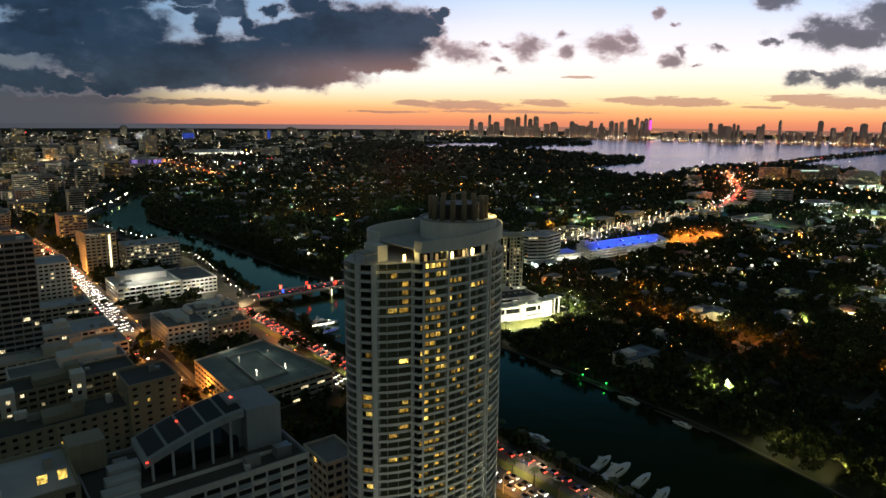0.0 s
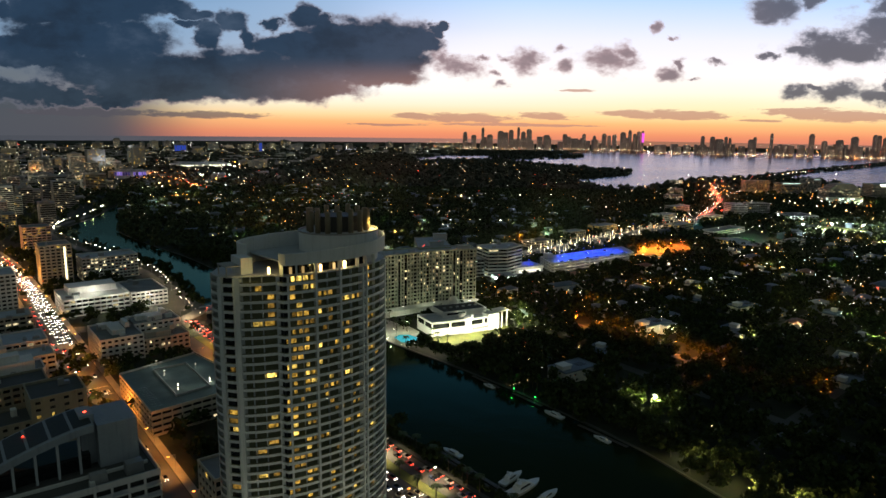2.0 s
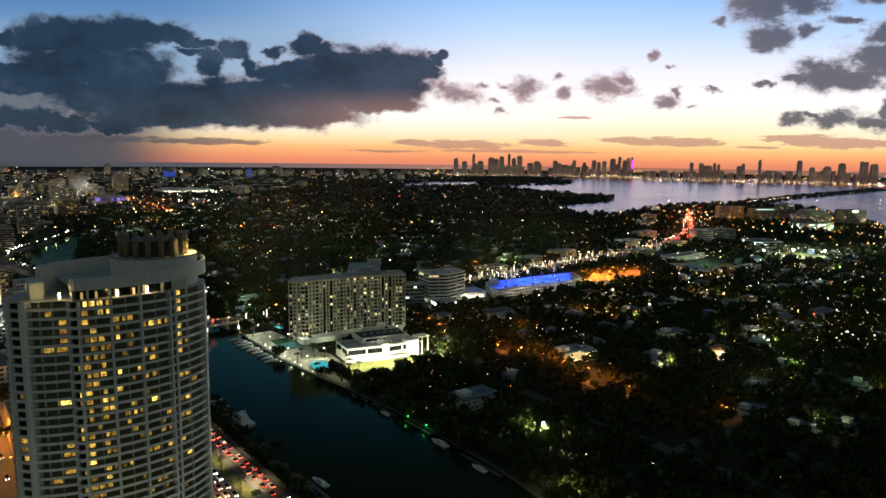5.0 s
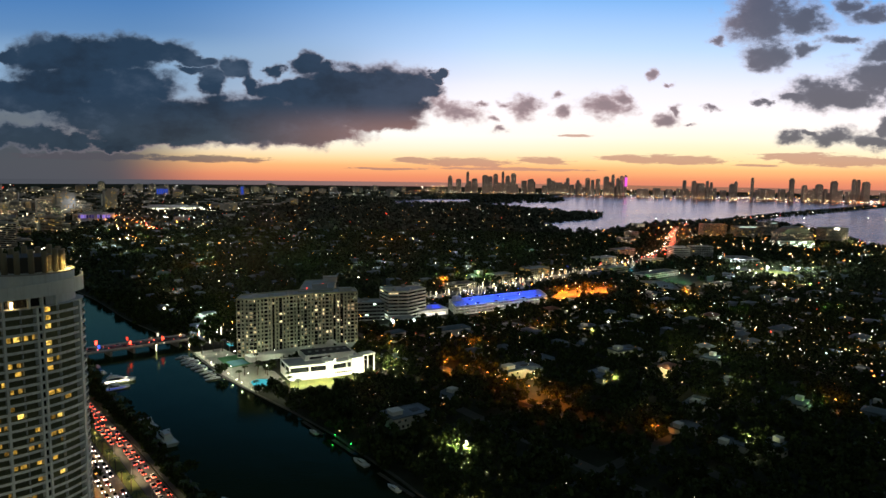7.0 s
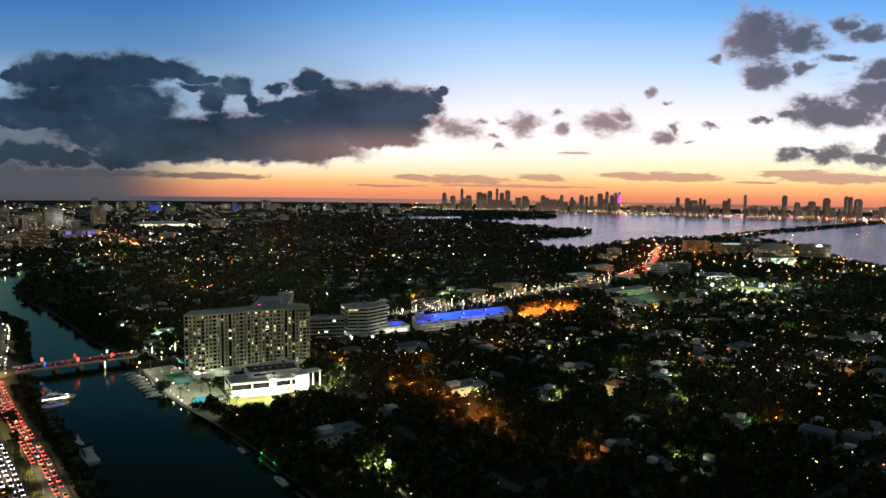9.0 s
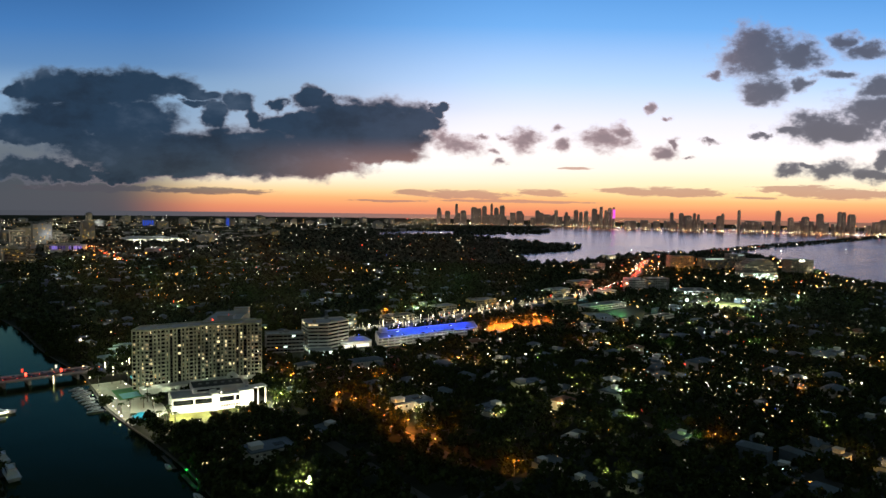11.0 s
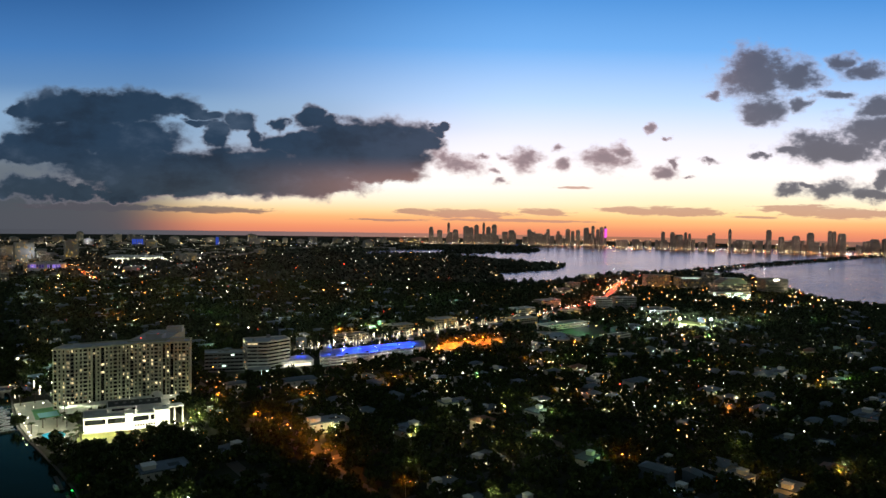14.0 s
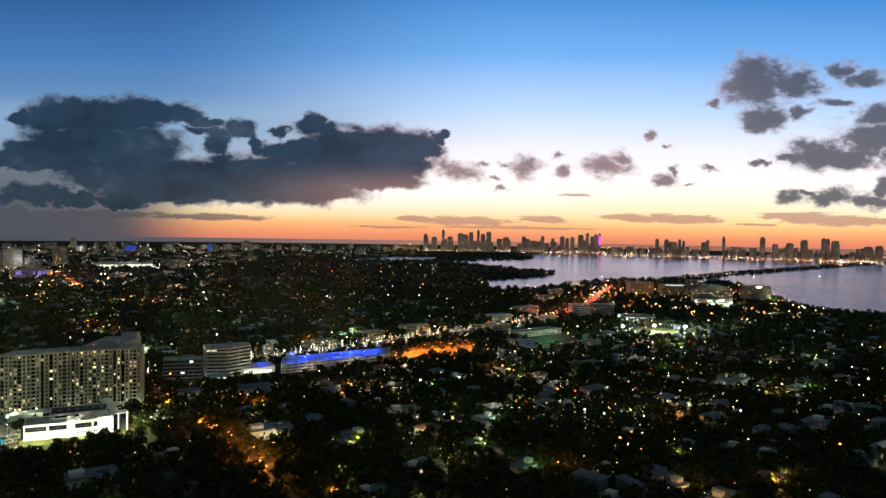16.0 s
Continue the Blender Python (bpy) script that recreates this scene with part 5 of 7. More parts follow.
# ---- the south end of the beach: far hotels and flats ----
for k in range(108):
    u0 = sky_rnd.uniform(-0.80, -0.06)
    depth = sky_rnd.uniform(2300, 4700) / math.sqrt(1 + u0 * u0)
    if u0 > -0.22 and depth < 3500:
        continue
    px, py = ahead_of(u0 * depth, depth)
    x, y, z = px, py, rise(math.hypot(px - MID.x, py - MID.y))
    w, d, h = sky_rnd.uniform(22, 55), sky_rnd.uniform(18, 40), sky_rnd.choice((14, 18, 24, 30, 45, 60)) * sky_rnd.uniform(0.8, 1.2)
    if u0 > -0.4:
        h = min(h, 42)
    ob = thing("far_block", "distant beach hotel block with scattered lit windows", "building", "far beach district", (x, y, z))
    ob.rotation_euler[2] = radians(sky_rnd.uniform(-25, 10))
    part("wall", Shape().box(-w / 2, w / 2, -d / 2, d / 2, -3, h), sky_rnd.choice((FAR_WALL, FAR_WALL, GREY, CREAM)), ob)
    part("roof_house", Shape().box(-w / 5, w / 5, -d / 5, d / 5, h, h + 4), GREY, ob)
    lit = Shape()
    for f in range(int(h / 4)):
        for j in range(int(w / 5)):
            if sky_rnd.random() < 0.2:
                x0 = -w / 2 + j * 5 + 1
                lit.box(x0, x0 + 3.0, -d / 2 - 0.5, -d / 2, f * 4 + 1, f * 4 + 3.0)
    if lit.v:
        tagged(part("lit_window", lit, PALE_WIN if k % 3 else WARM_WIN, ob), kind="stuff")

# a few bright landmarks of the far beach: coloured fronts, a lit arena
for nm, label, u0, depth, w, h, mat in (("lit_tower", "far hotel with a blue glowing front", -0.42, 3500, 60, 44, BLUE_LAMP), ("lit_tower", "far hotel with a blue glowing corner", -0.302, 3500, 16, 62, BLUE_LAMP), ("lit_arena", "far bright arena roof", -0.165, 4000, 60, 16, WHITE_LAMP)):
    px, py = ahead_of(u0 * depth, depth)
    ob = thing(nm, label, "building", "", (px, py, 0))
    ob.rotation_euler[2] = radians(-38)
    part("wall", Shape().box(-w / 2, w / 2, -8, 8, 0, h), FAR_WALL, ob)
    for k in range(5):
        part("light_strip", Shape().box(-w / 2 + w * (k + 0.15) / 5, -w / 2 + w * (k + 0.8) / 5, -8.6, -8.0, h * 0.25, h * 0.9), lamp_material("front_glow", {BLUE_LAMP: (0.06, 0.14, 0.9), WHITE_LAMP: (0.8, 0.85, 1.0)}[mat], 0.5 if mat is BLUE_LAMP else 0.9), ob)


VIOLET_GLOW, YARD_GLOW = lamp_material("violet_front", (0.42, 0.30, 1.0), 0.8, 0.6), lamp_material("yard_front", (1.0, 0.95, 0.70), 4.0, 0.4)
for nm, label, a, b, deep, h, n, mat in (("lit_hall", "far hall with a violet lit colonnade", (456, 1961), (529, 1926), 40, 19, 12, VIOLET_GLOW), ("convention_hall", "long low far hall with a bright white front", (712, 2262), (888, 2254), 90, 15, 16, YARD_GLOW)):
    ob = thing(nm, label, "building", "", (a[0], a[1], 0))
    l, yaw = math.hypot(b[0] - a[0], b[1] - a[1]), math.atan2(b[1] - a[1], b[0] - a[0])
    ob.rotation_euler[2] = yaw
    part("wall", Shape().box(0, l, 0, deep, 0, h), WHITE, ob)
    part("roof", Shape().box(-2, l + 2, -4, deep + 2, h, h + 1.5).box(l * 0.1, l * 0.8, deep * 0.4, deep * 0.9, h + 1.5, h + 5), PALE_ROOF, ob)
    for k in range(n):
        if k % 8 != 6:
            part("light_strip", Shape().box(l * (k + 0.12) / n, l * (k + 0.86) / n, -4.6, -4.05, h * 0.45, h * 0.95), mat, ob)
# low pale roofs of the far beach, street by street
low_blocks = Shape()
for k in range(640):
    u0, r0 = sky_rnd.uniform(-0.80, -0.04), 1900 + 2750 * sky_rnd.random() ** 0.8
    depth = r0 / math.sqrt(1 + u0 * u0)
    x, y = ahead_of(u0 * depth, depth)
    if (u0 > -0.25 and r0 < 3400) or inside(x, y, BAY) or (430 < x < 900 and 1880 < y < 2360):
        continue
    w, d, h, z = sky_rnd.uniform(18, 70), sky_rnd.uniform(12, 30), sky_rnd.uniform(7, 17), rise(math.hypot(x - MID.x, y - MID.y))
    a = radians(sky_rnd.choice((-32, 58, -5)))
    c, s0 = math.cos(a), math.sin(a)
    low_blocks.prism([(x + p * c - q * s0, y + p * s0 + q * c) for p, q in rect(-w / 2, w / 2, -d / 2, d / 2)], z - 2, z + h)
loose("low_blocks", low_blocks, FAR_WALL, "low pale blocks and halls of the far beach district", "buildings", "stuff")
# white harbour cranes on the horizon
for u0, h in ((-0.416, 52), (-0.401, 46), (-0.303, 44), (-0.262, 50)):
    depth = 4300 / math.sqrt(1 + u0 * u0)
    x, y = ahead_of(u0 * depth, depth)
    crane = thing("harbour_crane", "tall white harbour crane on the horizon", "crane", "harbour cranes", (x, y, 0))
    crane.rotation_euler[2] = radians(-38)
    part("mast", Shape().box(-2.2, 2.2, -2, 2, 0, h), HULL, crane)
    part("jib", Shape().slab((-6, 0), (16, 0), -1.2, 1.2, h * 0.72, h * 0.72 + 2.4), HULL, crane)
    part("lamp_head", Shape().gem(0, -2.6, h * 0.55, 1.8), WHITE_LAMP, crane)

# ---- open ground, lawns and courts ----
def patch(name, poly, mat, lift, label, category):
    return sheet(name, poly, mat, lift, label, category)


patch("lawn_clubhouse", [(301, 322), (323, 313), (360, 316), (378, 334), (364, 336), (338, 340), (309, 348)], LAWN, 0.14, "floodlit lawn before the white clubhouse", "lawn")
patch("pavement_terrace", [(282, 335), (309, 348), (312, 372), (308, 404), (304, 458), (281, 458), (278.5, 386)], PAVING, 0.12, "pale waterside terrace", "terrace")
COURT = material("green_sports_court", (0.05, 0.20, 0.07), 0.7, 0.15, 0.8)
patch("court", [(289, 399), (307, 401), (308, 432), (290, 431)], COURT, 0.20, "green sports court lit from poles", "court")
COURT_BLUE = material("blue_court_surface", (0.10, 0.28, 0.36), 0.7, 0.12, 0.8)
patch("court_play_area", [(292, 402), (305, 403.5), (305, 418), (292, 417)], COURT_BLUE, 0.24, "pale blue playing area of the court", "court")
POOL = lamp_material("lit_pool_water", (0.10, 0.75, 0.85), 0.55)
for nm, poly in (("pool_round", [(286, 347), (291, 343), (298, 344), (301, 350), (300, 358), (294, 362), (288, 359)]), ("pool_far", [(311, 460), (329, 457), (330, 467), (312, 470)])):
    patch(nm, poly, POOL, 0.24, "turquoise swimming pool lit from below", "swimming pool")
LOT = [(694, 450), (800, 443), (820, 474), (706, 484)]
patch("parking_lot", LOT, ASPHALT, 0.12, "open parking lot under orange lamps", "parking lot")
patch("school_field", [(1060, 368), (1168, 346), (1174, 436), (1087, 456)], LAWN, 0.12, "floodlit sports field", "sports field")
patch("pavement_boulevard", [(525, 510), (735, 527), (1024, 567), (1018, 601), (724, 567), (525, 546)], PAVING, 0.04, "pale pavement of the palm boulevard", "pavement")

# ---- keep-out areas for trees ----
BLOCKS = [rect(298, 378, 311, 374), rect(690, 812, 420, 452), rect(278, 310, 334, 460), rect(300, 402, 384, 440), rect(504, 694, 425, 486), rect(436, 524, 438, 506), LOT, [(1056, 362), (1172, 340), (1180, 440), (1085, 460)],
          rect(860, 912, 388, 452), rect(912, 978, 388, 440), rect(96, 190, 140, 200), [(525, 504), (735, 520), (1034, 563), (1024, 607), (724, 573), (525, 552)]]
taken = []          # houses: x, y, radius


def near_line(x, y, line, d):
    return any(abs(x - px) < d and abs(y - py) < d and math.hypot(x - px, y - py) < d for px, py in line)


LANES = [[(330 + (60 if y0 > 250 else 0) + 12 * j, y0 + 12 * min(1, 12 * j / 290)) for j in range(76)] for y0 in (20, 120, 200, 290, 360)]
SIDES = [[(x0 + 3, y0 - 220 + 10 * j) for j in range(int((680 - y0) / 10))] for x0, y0 in ((370, 90), (415, 60), (560, 20), (720, -30), (880, 40))]
BOULEVARD = CROSS_STREET[8:]

# ---- houses of the garden quarter ----
hr = random.Random(31)


def hip_roof(shape, x0, x1, y0, y1, z, rise_by, eave=0.7):
    """A hipped roof with overhanging eaves and a fascia over a rectangle."""
    x0, x1, y0, y1 = x0 - eave, x1 + eave, y0 - eave, y1 + eave
    e = min(x1 - x0, y1 - y0) * 0.46
    if x1 - x0 >= y1 - y0:
        m = (y0 + y1) / 2
        ridge = [(x0 + e, m - 0.2), (x1 - e, m - 0.2), (x1 - e, m + 0.2), (x0 + e, m + 0.2)]
    else:
        m = (x0 + x1) / 2
        ridge = [(m - 0.2, y0 + e), (m + 0.2, y0 + e), (m + 0.2, y1 - e), (m - 0.2, y1 - e)]
    shape.box(x0, x1, y0, y1, z - 0.25, z)
    return shape.prism([(x0, y0), (x1, y0), (x1, y1), (x0, y1)], z, z + rise_by, ridge)


def house(x, y, w, d, turn, style, storeys=1):
    h = 3.2 * storeys + 0.4
    ob = thing("house", ("white flat-roofed villa with a stepped roof among dark trees", "pale house with a clay tiled hip roof among trees", "pale house with a grey-blue hip roof among dark trees")[style], "house", "houses of the garden quarter", (x, y, 0))
    ob.rotation_euler[2] = turn
    wallm, roofm = (WHITE, CREAM, WHITE)[style], (HOUSE_ROOF, TILE_ROOF, HOUSE_ROOF)[style]
    side = hr.choice((-1, 1))
    wx0, wx1 = sorted((side * w * 0.06, side * w * 0.46))
    out = d * hr.uniform(0.30, 0.55)
    h2 = h if storeys == 1 or hr.random() < 0.4 else 3.4
    part("wall", Shape().box(-w / 2, w / 2, -d / 2, d / 2, 0, h), wallm, ob)
    part("wing_wall", Shape().box(wx0, wx1, -d / 2 - out, -d / 2 - 0.004, 0, h2), wallm, ob)
    if style == 0:
        s = Shape().box(-w / 2 - 0.4, w / 2 + 0.4, -d / 2 - 0.4, d / 2 + 0.4, h, h + 0.35)
        for a, b, c, e in ((-w / 2 - 0.4, w / 2 + 0.4, -d / 2 - 0.4, -d / 2 - 0.1), (-w / 2 - 0.4, w / 2 + 0.4, d / 2 + 0.1, d / 2 + 0.4), (-w / 2 - 0.4, -w / 2 - 0.1, -d / 2 - 0.1, d / 2 + 0.1), (w / 2 + 0.1, w / 2 + 0.4, -d / 2 - 0.1, d / 2 + 0.1)):
            s.box(a, b, c, e, h + 0.35, h + 0.75)
        part("roof", s, roofm, ob)
        part("stair_head", Shape().box(-side * w * 0.30 - w * 0.13, -side * w * 0.30 + w * 0.13, -d * 0.22, d * 0.20, h + 0.35, h + 2.7).box(-side * w * 0.30 - w * 0.15, -side * w * 0.30 + w * 0.15, -d * 0.25, d * 0.23, h + 2.7, h + 2.9), WHITE, ob)
        part("wing_roof", Shape().box(wx0 - 0.35, wx1 + 0.35, -d / 2 - out - 0.5, -d / 2 - 0.41, h2 + 0.01, h2 + 0.40), roofm, ob)
        if w > 17:
            part("roof_panel", Shape().box(side * w * 0.10, side * w * 0.34, -d * 0.2, d * 0.15, h + 0.36, h + 0.50), SOLAR, ob, "dark solar panels")
    else:
        part("roof", hip_roof(Shape(), -w / 2, w / 2, -d / 2, d / 2, h + 0.26, d * 0.20), roofm, ob)
        part("wing_roof", hip_roof(Shape(), wx0, wx1, -d / 2 - out, -d / 2 + d * 0.25, h2 + 0.22, (wx1 - wx0) * 0.20, 0.55), roofm, ob)
    spots_w = [(-side * w * (0.14 + 0.12 * k), -d / 2, 1.0) for k in range(3)] + [((wx0 + wx1) / 2, -d / 2 - out, 1.0)]
    if storeys == 2:
        spots_w += [(-side * w * 0.20, -d / 2, 4.2), (-side * w * 0.36, -d / 2, 4.2)]
    for xx, yy, zz in spots_w:
        win = part("window", Shape().box(xx - 0.75, xx + 0.75, yy - 0.05, yy + 0.02, zz, zz + 1.4), hr.choice((PALE_WIN, WARM_WIN)) if hr.random() < 0.36 else GLASS, ob)
        if x < 620:
            part("window_frame", Shape().box(xx - 0.87, xx + 0.87, yy - 0.10, yy + 0.01, zz - 0.12, zz - 0.004).box(xx - 0.87, xx + 0.87, yy - 0.08, yy + 0.01, zz + 1.404, zz + 1.5).box(xx - 0.04, xx + 0.04, yy - 0.08, yy - 0.052, zz, zz + 1.4), WHITE, win)
    if x < 640:
        part("door", Shape().box(w / 2 - 0.02, w / 2 + 0.06, -0.5, 0.5, 0, 2.1), BROWN, ob)
    taken.append((x, y, max(w, d) * 0.50))
    return ob


SEEN = [(557, 248, 24, 12), (494, 223, 20, 14), (553, 288, 14, 10), (551, 158, 15, 10), (607, 10, 17, 12), (549, 44, 17, 12), (866, 155, 24, 14), (1040, 140, 30, 16), (498, 146, 19, 12), (453, 128, 16, 10), (451, 100, 14, 10), (470, 84, 14, 10), (550, 108, 15, 10), (865, 88, 20, 12), (981, 97, 23, 13),
        (740, 210, 24, 12), (702, 31, 17, 12), (597, 36, 18, 12), (799, 222, 17, 10), (894, 274, 23, 12), (585, 76, 13, 9), (737, 249, 19, 11), (450, 261, 30, 14), (655, 388, 16, 10), (618, 280, 18, 12), (792, 41, 24, 14), (489, 384, 30, 12), (548, 371, 20, 12), (332, 233, 26, 15), (376, 251, 20, 12)]
for x, y, w, d in SEEN:
    house(x, y, w, d, radians(hr.uniform(-8, 12)), hr.choice((0, 0, 2)), 1 if w < 22 else 2)
tries = 0
while len(taken) < 138 and tries < 4000:
    tries += 1
    if hr.random() < 0.6:
        lane = hr.choice(LANES)
        px, py = hr.choice(lane)
        x, y = px + hr.uniform(-6, 6), py + hr.choice((-1, 1)) * hr.uniform(16, 24)
    else:
        lane = hr.choice(SIDES)
        px, py = hr.choice(lane)
        x, y = px + hr.choice((-1, 1)) * hr.uniform(16, 24), py + hr.uniform(-6, 6)
    w, d = hr.uniform(11, 20), hr.uniform(9, 13)
    if any(math.hypot(x - a, y - b) < r + 12 for a, b, r in taken) or any(inside(x, y, b) for b in BLOCKS) or near_line(x, y, BOULEVARD, 40) or x < 300 or (x < 450 and y < 195) or (394 < x < 444 and 180 < y < 320) or inside(x, y, BAY) or near_line(x, y, sum(LANES, []), 9) or near_line(x, y, sum(SIDES, []), 9):
        continue
    house(x, y, w, d, radians(hr.uniform(-6, 10)), hr.choice((0, 1, 2, 2)), hr.choice((1, 1, 2)))

# larger flat buildings near the boulevard
building("shopping_block", "low pale shopping building under orange light", [(831.6, 392.7), (856.8, 375.9), (884.1, 432.6), (858.9, 449.4)], 2, 3.6, 5.0, CREAM, 0, 0.2, WARM_WIN, 1.2, 0.6, PALE_ROOF, 1.0, "shop", clutter=5, singles=False)


def fronted(a, b, deep):
    """Outline of a block whose front runs from a to b."""
    l = math.hypot(b[0] - a[0], b[1] - a[1])
    nx, ny = -(b[1] - a[1]) / l * deep, (b[0] - a[0]) / l * deep
    return [a, b, (b[0] + nx, b[1] + ny), (a[0] + nx, a[1] + ny)]


def shore(name, label, a, b, deep, fl, wall, lit, mat, bay=4.0, roof=None, sill=1.1, fh=3.2, pier=0.9):
    out = fronted(a, b, deep)
    cx, cy = sum(p[0] for p in out) / 4, sum(p[1] for p in out) / 4
    taken.append((cx, cy, max(math.hypot(a[0] - b[0], a[1] - b[1]), deep) * 0.6))
    return building(name, label, out, fl, fh, bay, wall, 0, lit, mat, sill, pier, roof or ROOFING, 0.9, "building", "large buildings near the bay shore", False, faces=(0, 1, 3), clutter=2)


shore("school_hall", "wide school hall with a grey roof beside the floodlit field", (1167.6, 493.5), (1207.5, 468.3), 46, 2, WHITE, 0.12, COOL_LAMP, 6.0, ROOFING, 1.6, 4.6)
shore("striped_offices", "white office block with dark window stripes", (1134, 580.6), (1158.2, 564.9), 26, 7, WHITE, 0.05, PALE_WIN, 24.0, PALE_ROOF, 1.3)
shore("plain_offices", "grey mid-rise block with few lit windows", (1177, 571.2), (1207.5, 551.2), 22, 7, GREY, 0.04, WARM_WIN)
shore("hospital_wing", "brown slab block near the causeway", (1568.7, 785.4), (1617, 756), 24, 10, CREAM, 0.10, WARM_WIN)
shore("hospital_wing", "long pale block with a bright top storey", (1612.8, 728.7), (1669.5, 695.1), 26, 9, GREY, 0.08, WARM_WIN)
bright = shore("hospital_wing", "tall grey block with a bright white sign", (1680, 697.2), (1709.4, 680.4), 30, 12, GREY, 0.06, PALE_WIN)
hospital = shore("hospital", "dark stepped hospital block with many lit windows", (1540.4, 591.1), (1603.4, 554.4), 34, 9, GREY, 0.26, PALE_WIN)
for j, (inset, z0, z1) in enumerate(((0.10, 28.8, 33.5), (0.17, 33.5, 37.5), (0.26, 37.5, 40.5))):
    part("stepped_top", Shape().prism(fronted((1540.4 + 63 * inset, 591.1 - 36.7 * inset), (1603.4 - 63 * inset, 554.4 + 36.7 * inset), 30), z0, z1), GREY, hospital)
shore("hospital_garage", "low garage lit inside in front of the hospital", (1512, 575.4), (1575, 538.6), 14, 4, WHITE, 0.5, COOL_LAMP, 6.0, PALE_ROOF, 1.2)
shore("shore_tower", "square grey tower with one bright sign on top", (1680, 559.6), (1725.2, 533.4), 32, 11, GREY, 0.04, PALE_WIN)
for (a, b, z, w, mat) in (((1694.7, 550), (1705.2, 543.9), 33.0, 2.2, WHITE_LAMP), ((1692.6, 689.4), (1705.2, 682.2), 36.0, 2.2, COOL_LAMP), ((1617, 725.6), (1654.8, 703.1), 27.6, 1.4, COOL_LAMP)):
    sign = thing("roof_sign", "bright white sign on a tower front", "sign", "roof signs")
    part("panel", Shape().slab(a, b, 0.6, 1.0, z, z + w), mat, sign)
for x, y, w, d, fl in ((1622, 1008, 30, 20, 5), (1292, 798, 40, 20, 4), (1396, 861, 30, 18, 5), (952, 492, 84, 22, 2), (934, 384, 44, 14, 2), (735, 588, 34, 18, 3), (651, 572, 40, 18, 2), (819, 604, 40, 20, 3), (924, 546, 46, 20, 3), (1008, 630, 40, 20, 3), (1113, 672, 44, 22, 4), (1060, 572, 36, 18, 3)):
    building("shore_block", "pale mid-rise block with scattered lit windows", rect(x - w / 2, x + w / 2, y - d / 2, y + d / 2), fl, 3.2, 4.6, hr.choice((WHITE, CREAM, GREY)), 0, 0.22, hr.choice((PALE_WIN, WARM_WIN)), 1.1, 1.0, hr.choice((ROOFING, PALE_ROOF)), 0.8, "building", "blocks near the bay shore", False, faces=(0, 3), clutter=2)
    taken.append((x, y, max(w, d) * 0.62))


# roofs of the garden houses further off, half hidden in the trees
rr = random.Random(91)
roofs = Shape()
n = 0
while n < 620:
    if n < 330:
        x, y = rr.uniform(300, 1000), 520 + 1500 * rr.random() ** 1.3
    else:
        x, y = rr.uniform(520, 1560), rr.uniform(-560, 440)
    if x < beach_edge(y) + 30 or inside(x, y, BAY) or inside(x, y, CREEK) or any(inside(x, y, b) for b in BLOCKS) or near_line(x, y, BOULEVARD, 34) or any(math.hypot(x - a, y - b) < r + 10 for a, b, r in taken):
        continue
    n += 1
    w, d, h, a = rr.uniform(9, 20), rr.uniform(8, 12), rr.uniform(5.5, 8.5), radians(rr.uniform(-12, 12) + rr.choice((0, 0, 90)))
    c, s0 = math.cos(a), math.sin(a)
    turned = lambda pts: [(x + px * c - py * s0, y + px * s0 + py * c) for px, py in pts]
    roofs.prism(turned(rect(-w / 2 + 0.5, w / 2 - 0.5, -d / 2 + 0.5, d / 2 - 0.5)), 0, h)
    if rr.random() < 0.5:
        roofs.prism(turned(rect(-w / 2, w / 2, -d / 2, d / 2)), h, h + 0.5)
    else:
        roofs.prism(turned(rect(-w / 2, w / 2, -d / 2, d / 2)), h, h + 2.0, turned(rect(-w / 2 + d * 0.4, w / 2 - d * 0.4 + 0.1, -0.2, 0.2)))
    taken.append((x, y, max(w, d) * 0.42))
loose("garden_houses", roofs, HOUSE_ROOF, "far grey-roofed houses half hidden among garden trees", "houses", "stuff")


# ---- foliage ----
def fast_mesh(name, verts, faces, mat):
    me = bpy.data.meshes.new(name)
    n, m = len(verts), len(faces)
    me.vertices.add(n)
    me.vertices.foreach_set("co", np.asarray(verts, dtype=np.float32).ravel())
    me.loops.add(m * 4)
    me.loops.foreach_set("vertex_index", np.asarray(faces, dtype=np.int32).ravel())
    me.polygons.add(m)
    me.polygons.foreach_set("loop_start", np.arange(0, m * 4, 4, dtype=np.int32))
    me.polygons.foreach_set("loop_total", np.full(m, 4, dtype=np.int32))
    me.materials.append(mat)
    me.update(calc_edges=True)
    return me


def crown_points(count, leaf, seed, flat=0.72):
    """Leaf clumps of one crown of radius 1: quads scattered through lobes, with gaps between."""
    rng = np.random.default_rng(seed)
    lobes = rng.normal(0, 1, (7, 3))
    lobes = lobes / np.linalg.norm(lobes, axis=1)[:, None] * rng.uniform(0.35, 0.62, (7, 1))
    at = lobes[rng.integers(0, 7, count)] + (lambda q: q / np.linalg.norm(q, axis=1)[:, None] * rng.uniform(0.25, 0.48, (count, 1)))(rng.normal(0, 1, (count, 3)))
    at[:, 2] *= flat
    a = rng.normal(0, 1, (count, 3))
    a /= np.linalg.norm(a, axis=1)[:, None]
    b = np.cross(a, rng.normal(0, 1, (count, 3)))
    b /= np.linalg.norm(b, axis=1)[:, None]
    size = leaf * rng.uniform(0.6, 1.3, (count, 1))
    a, b = a * size, b * size * 0.7
    return np.stack([at - a - b, at + a - b * 0.4, at + a * 0.8 + b, at - a * 0.6 + b * 0.8], axis=1)       # count, 4, 3


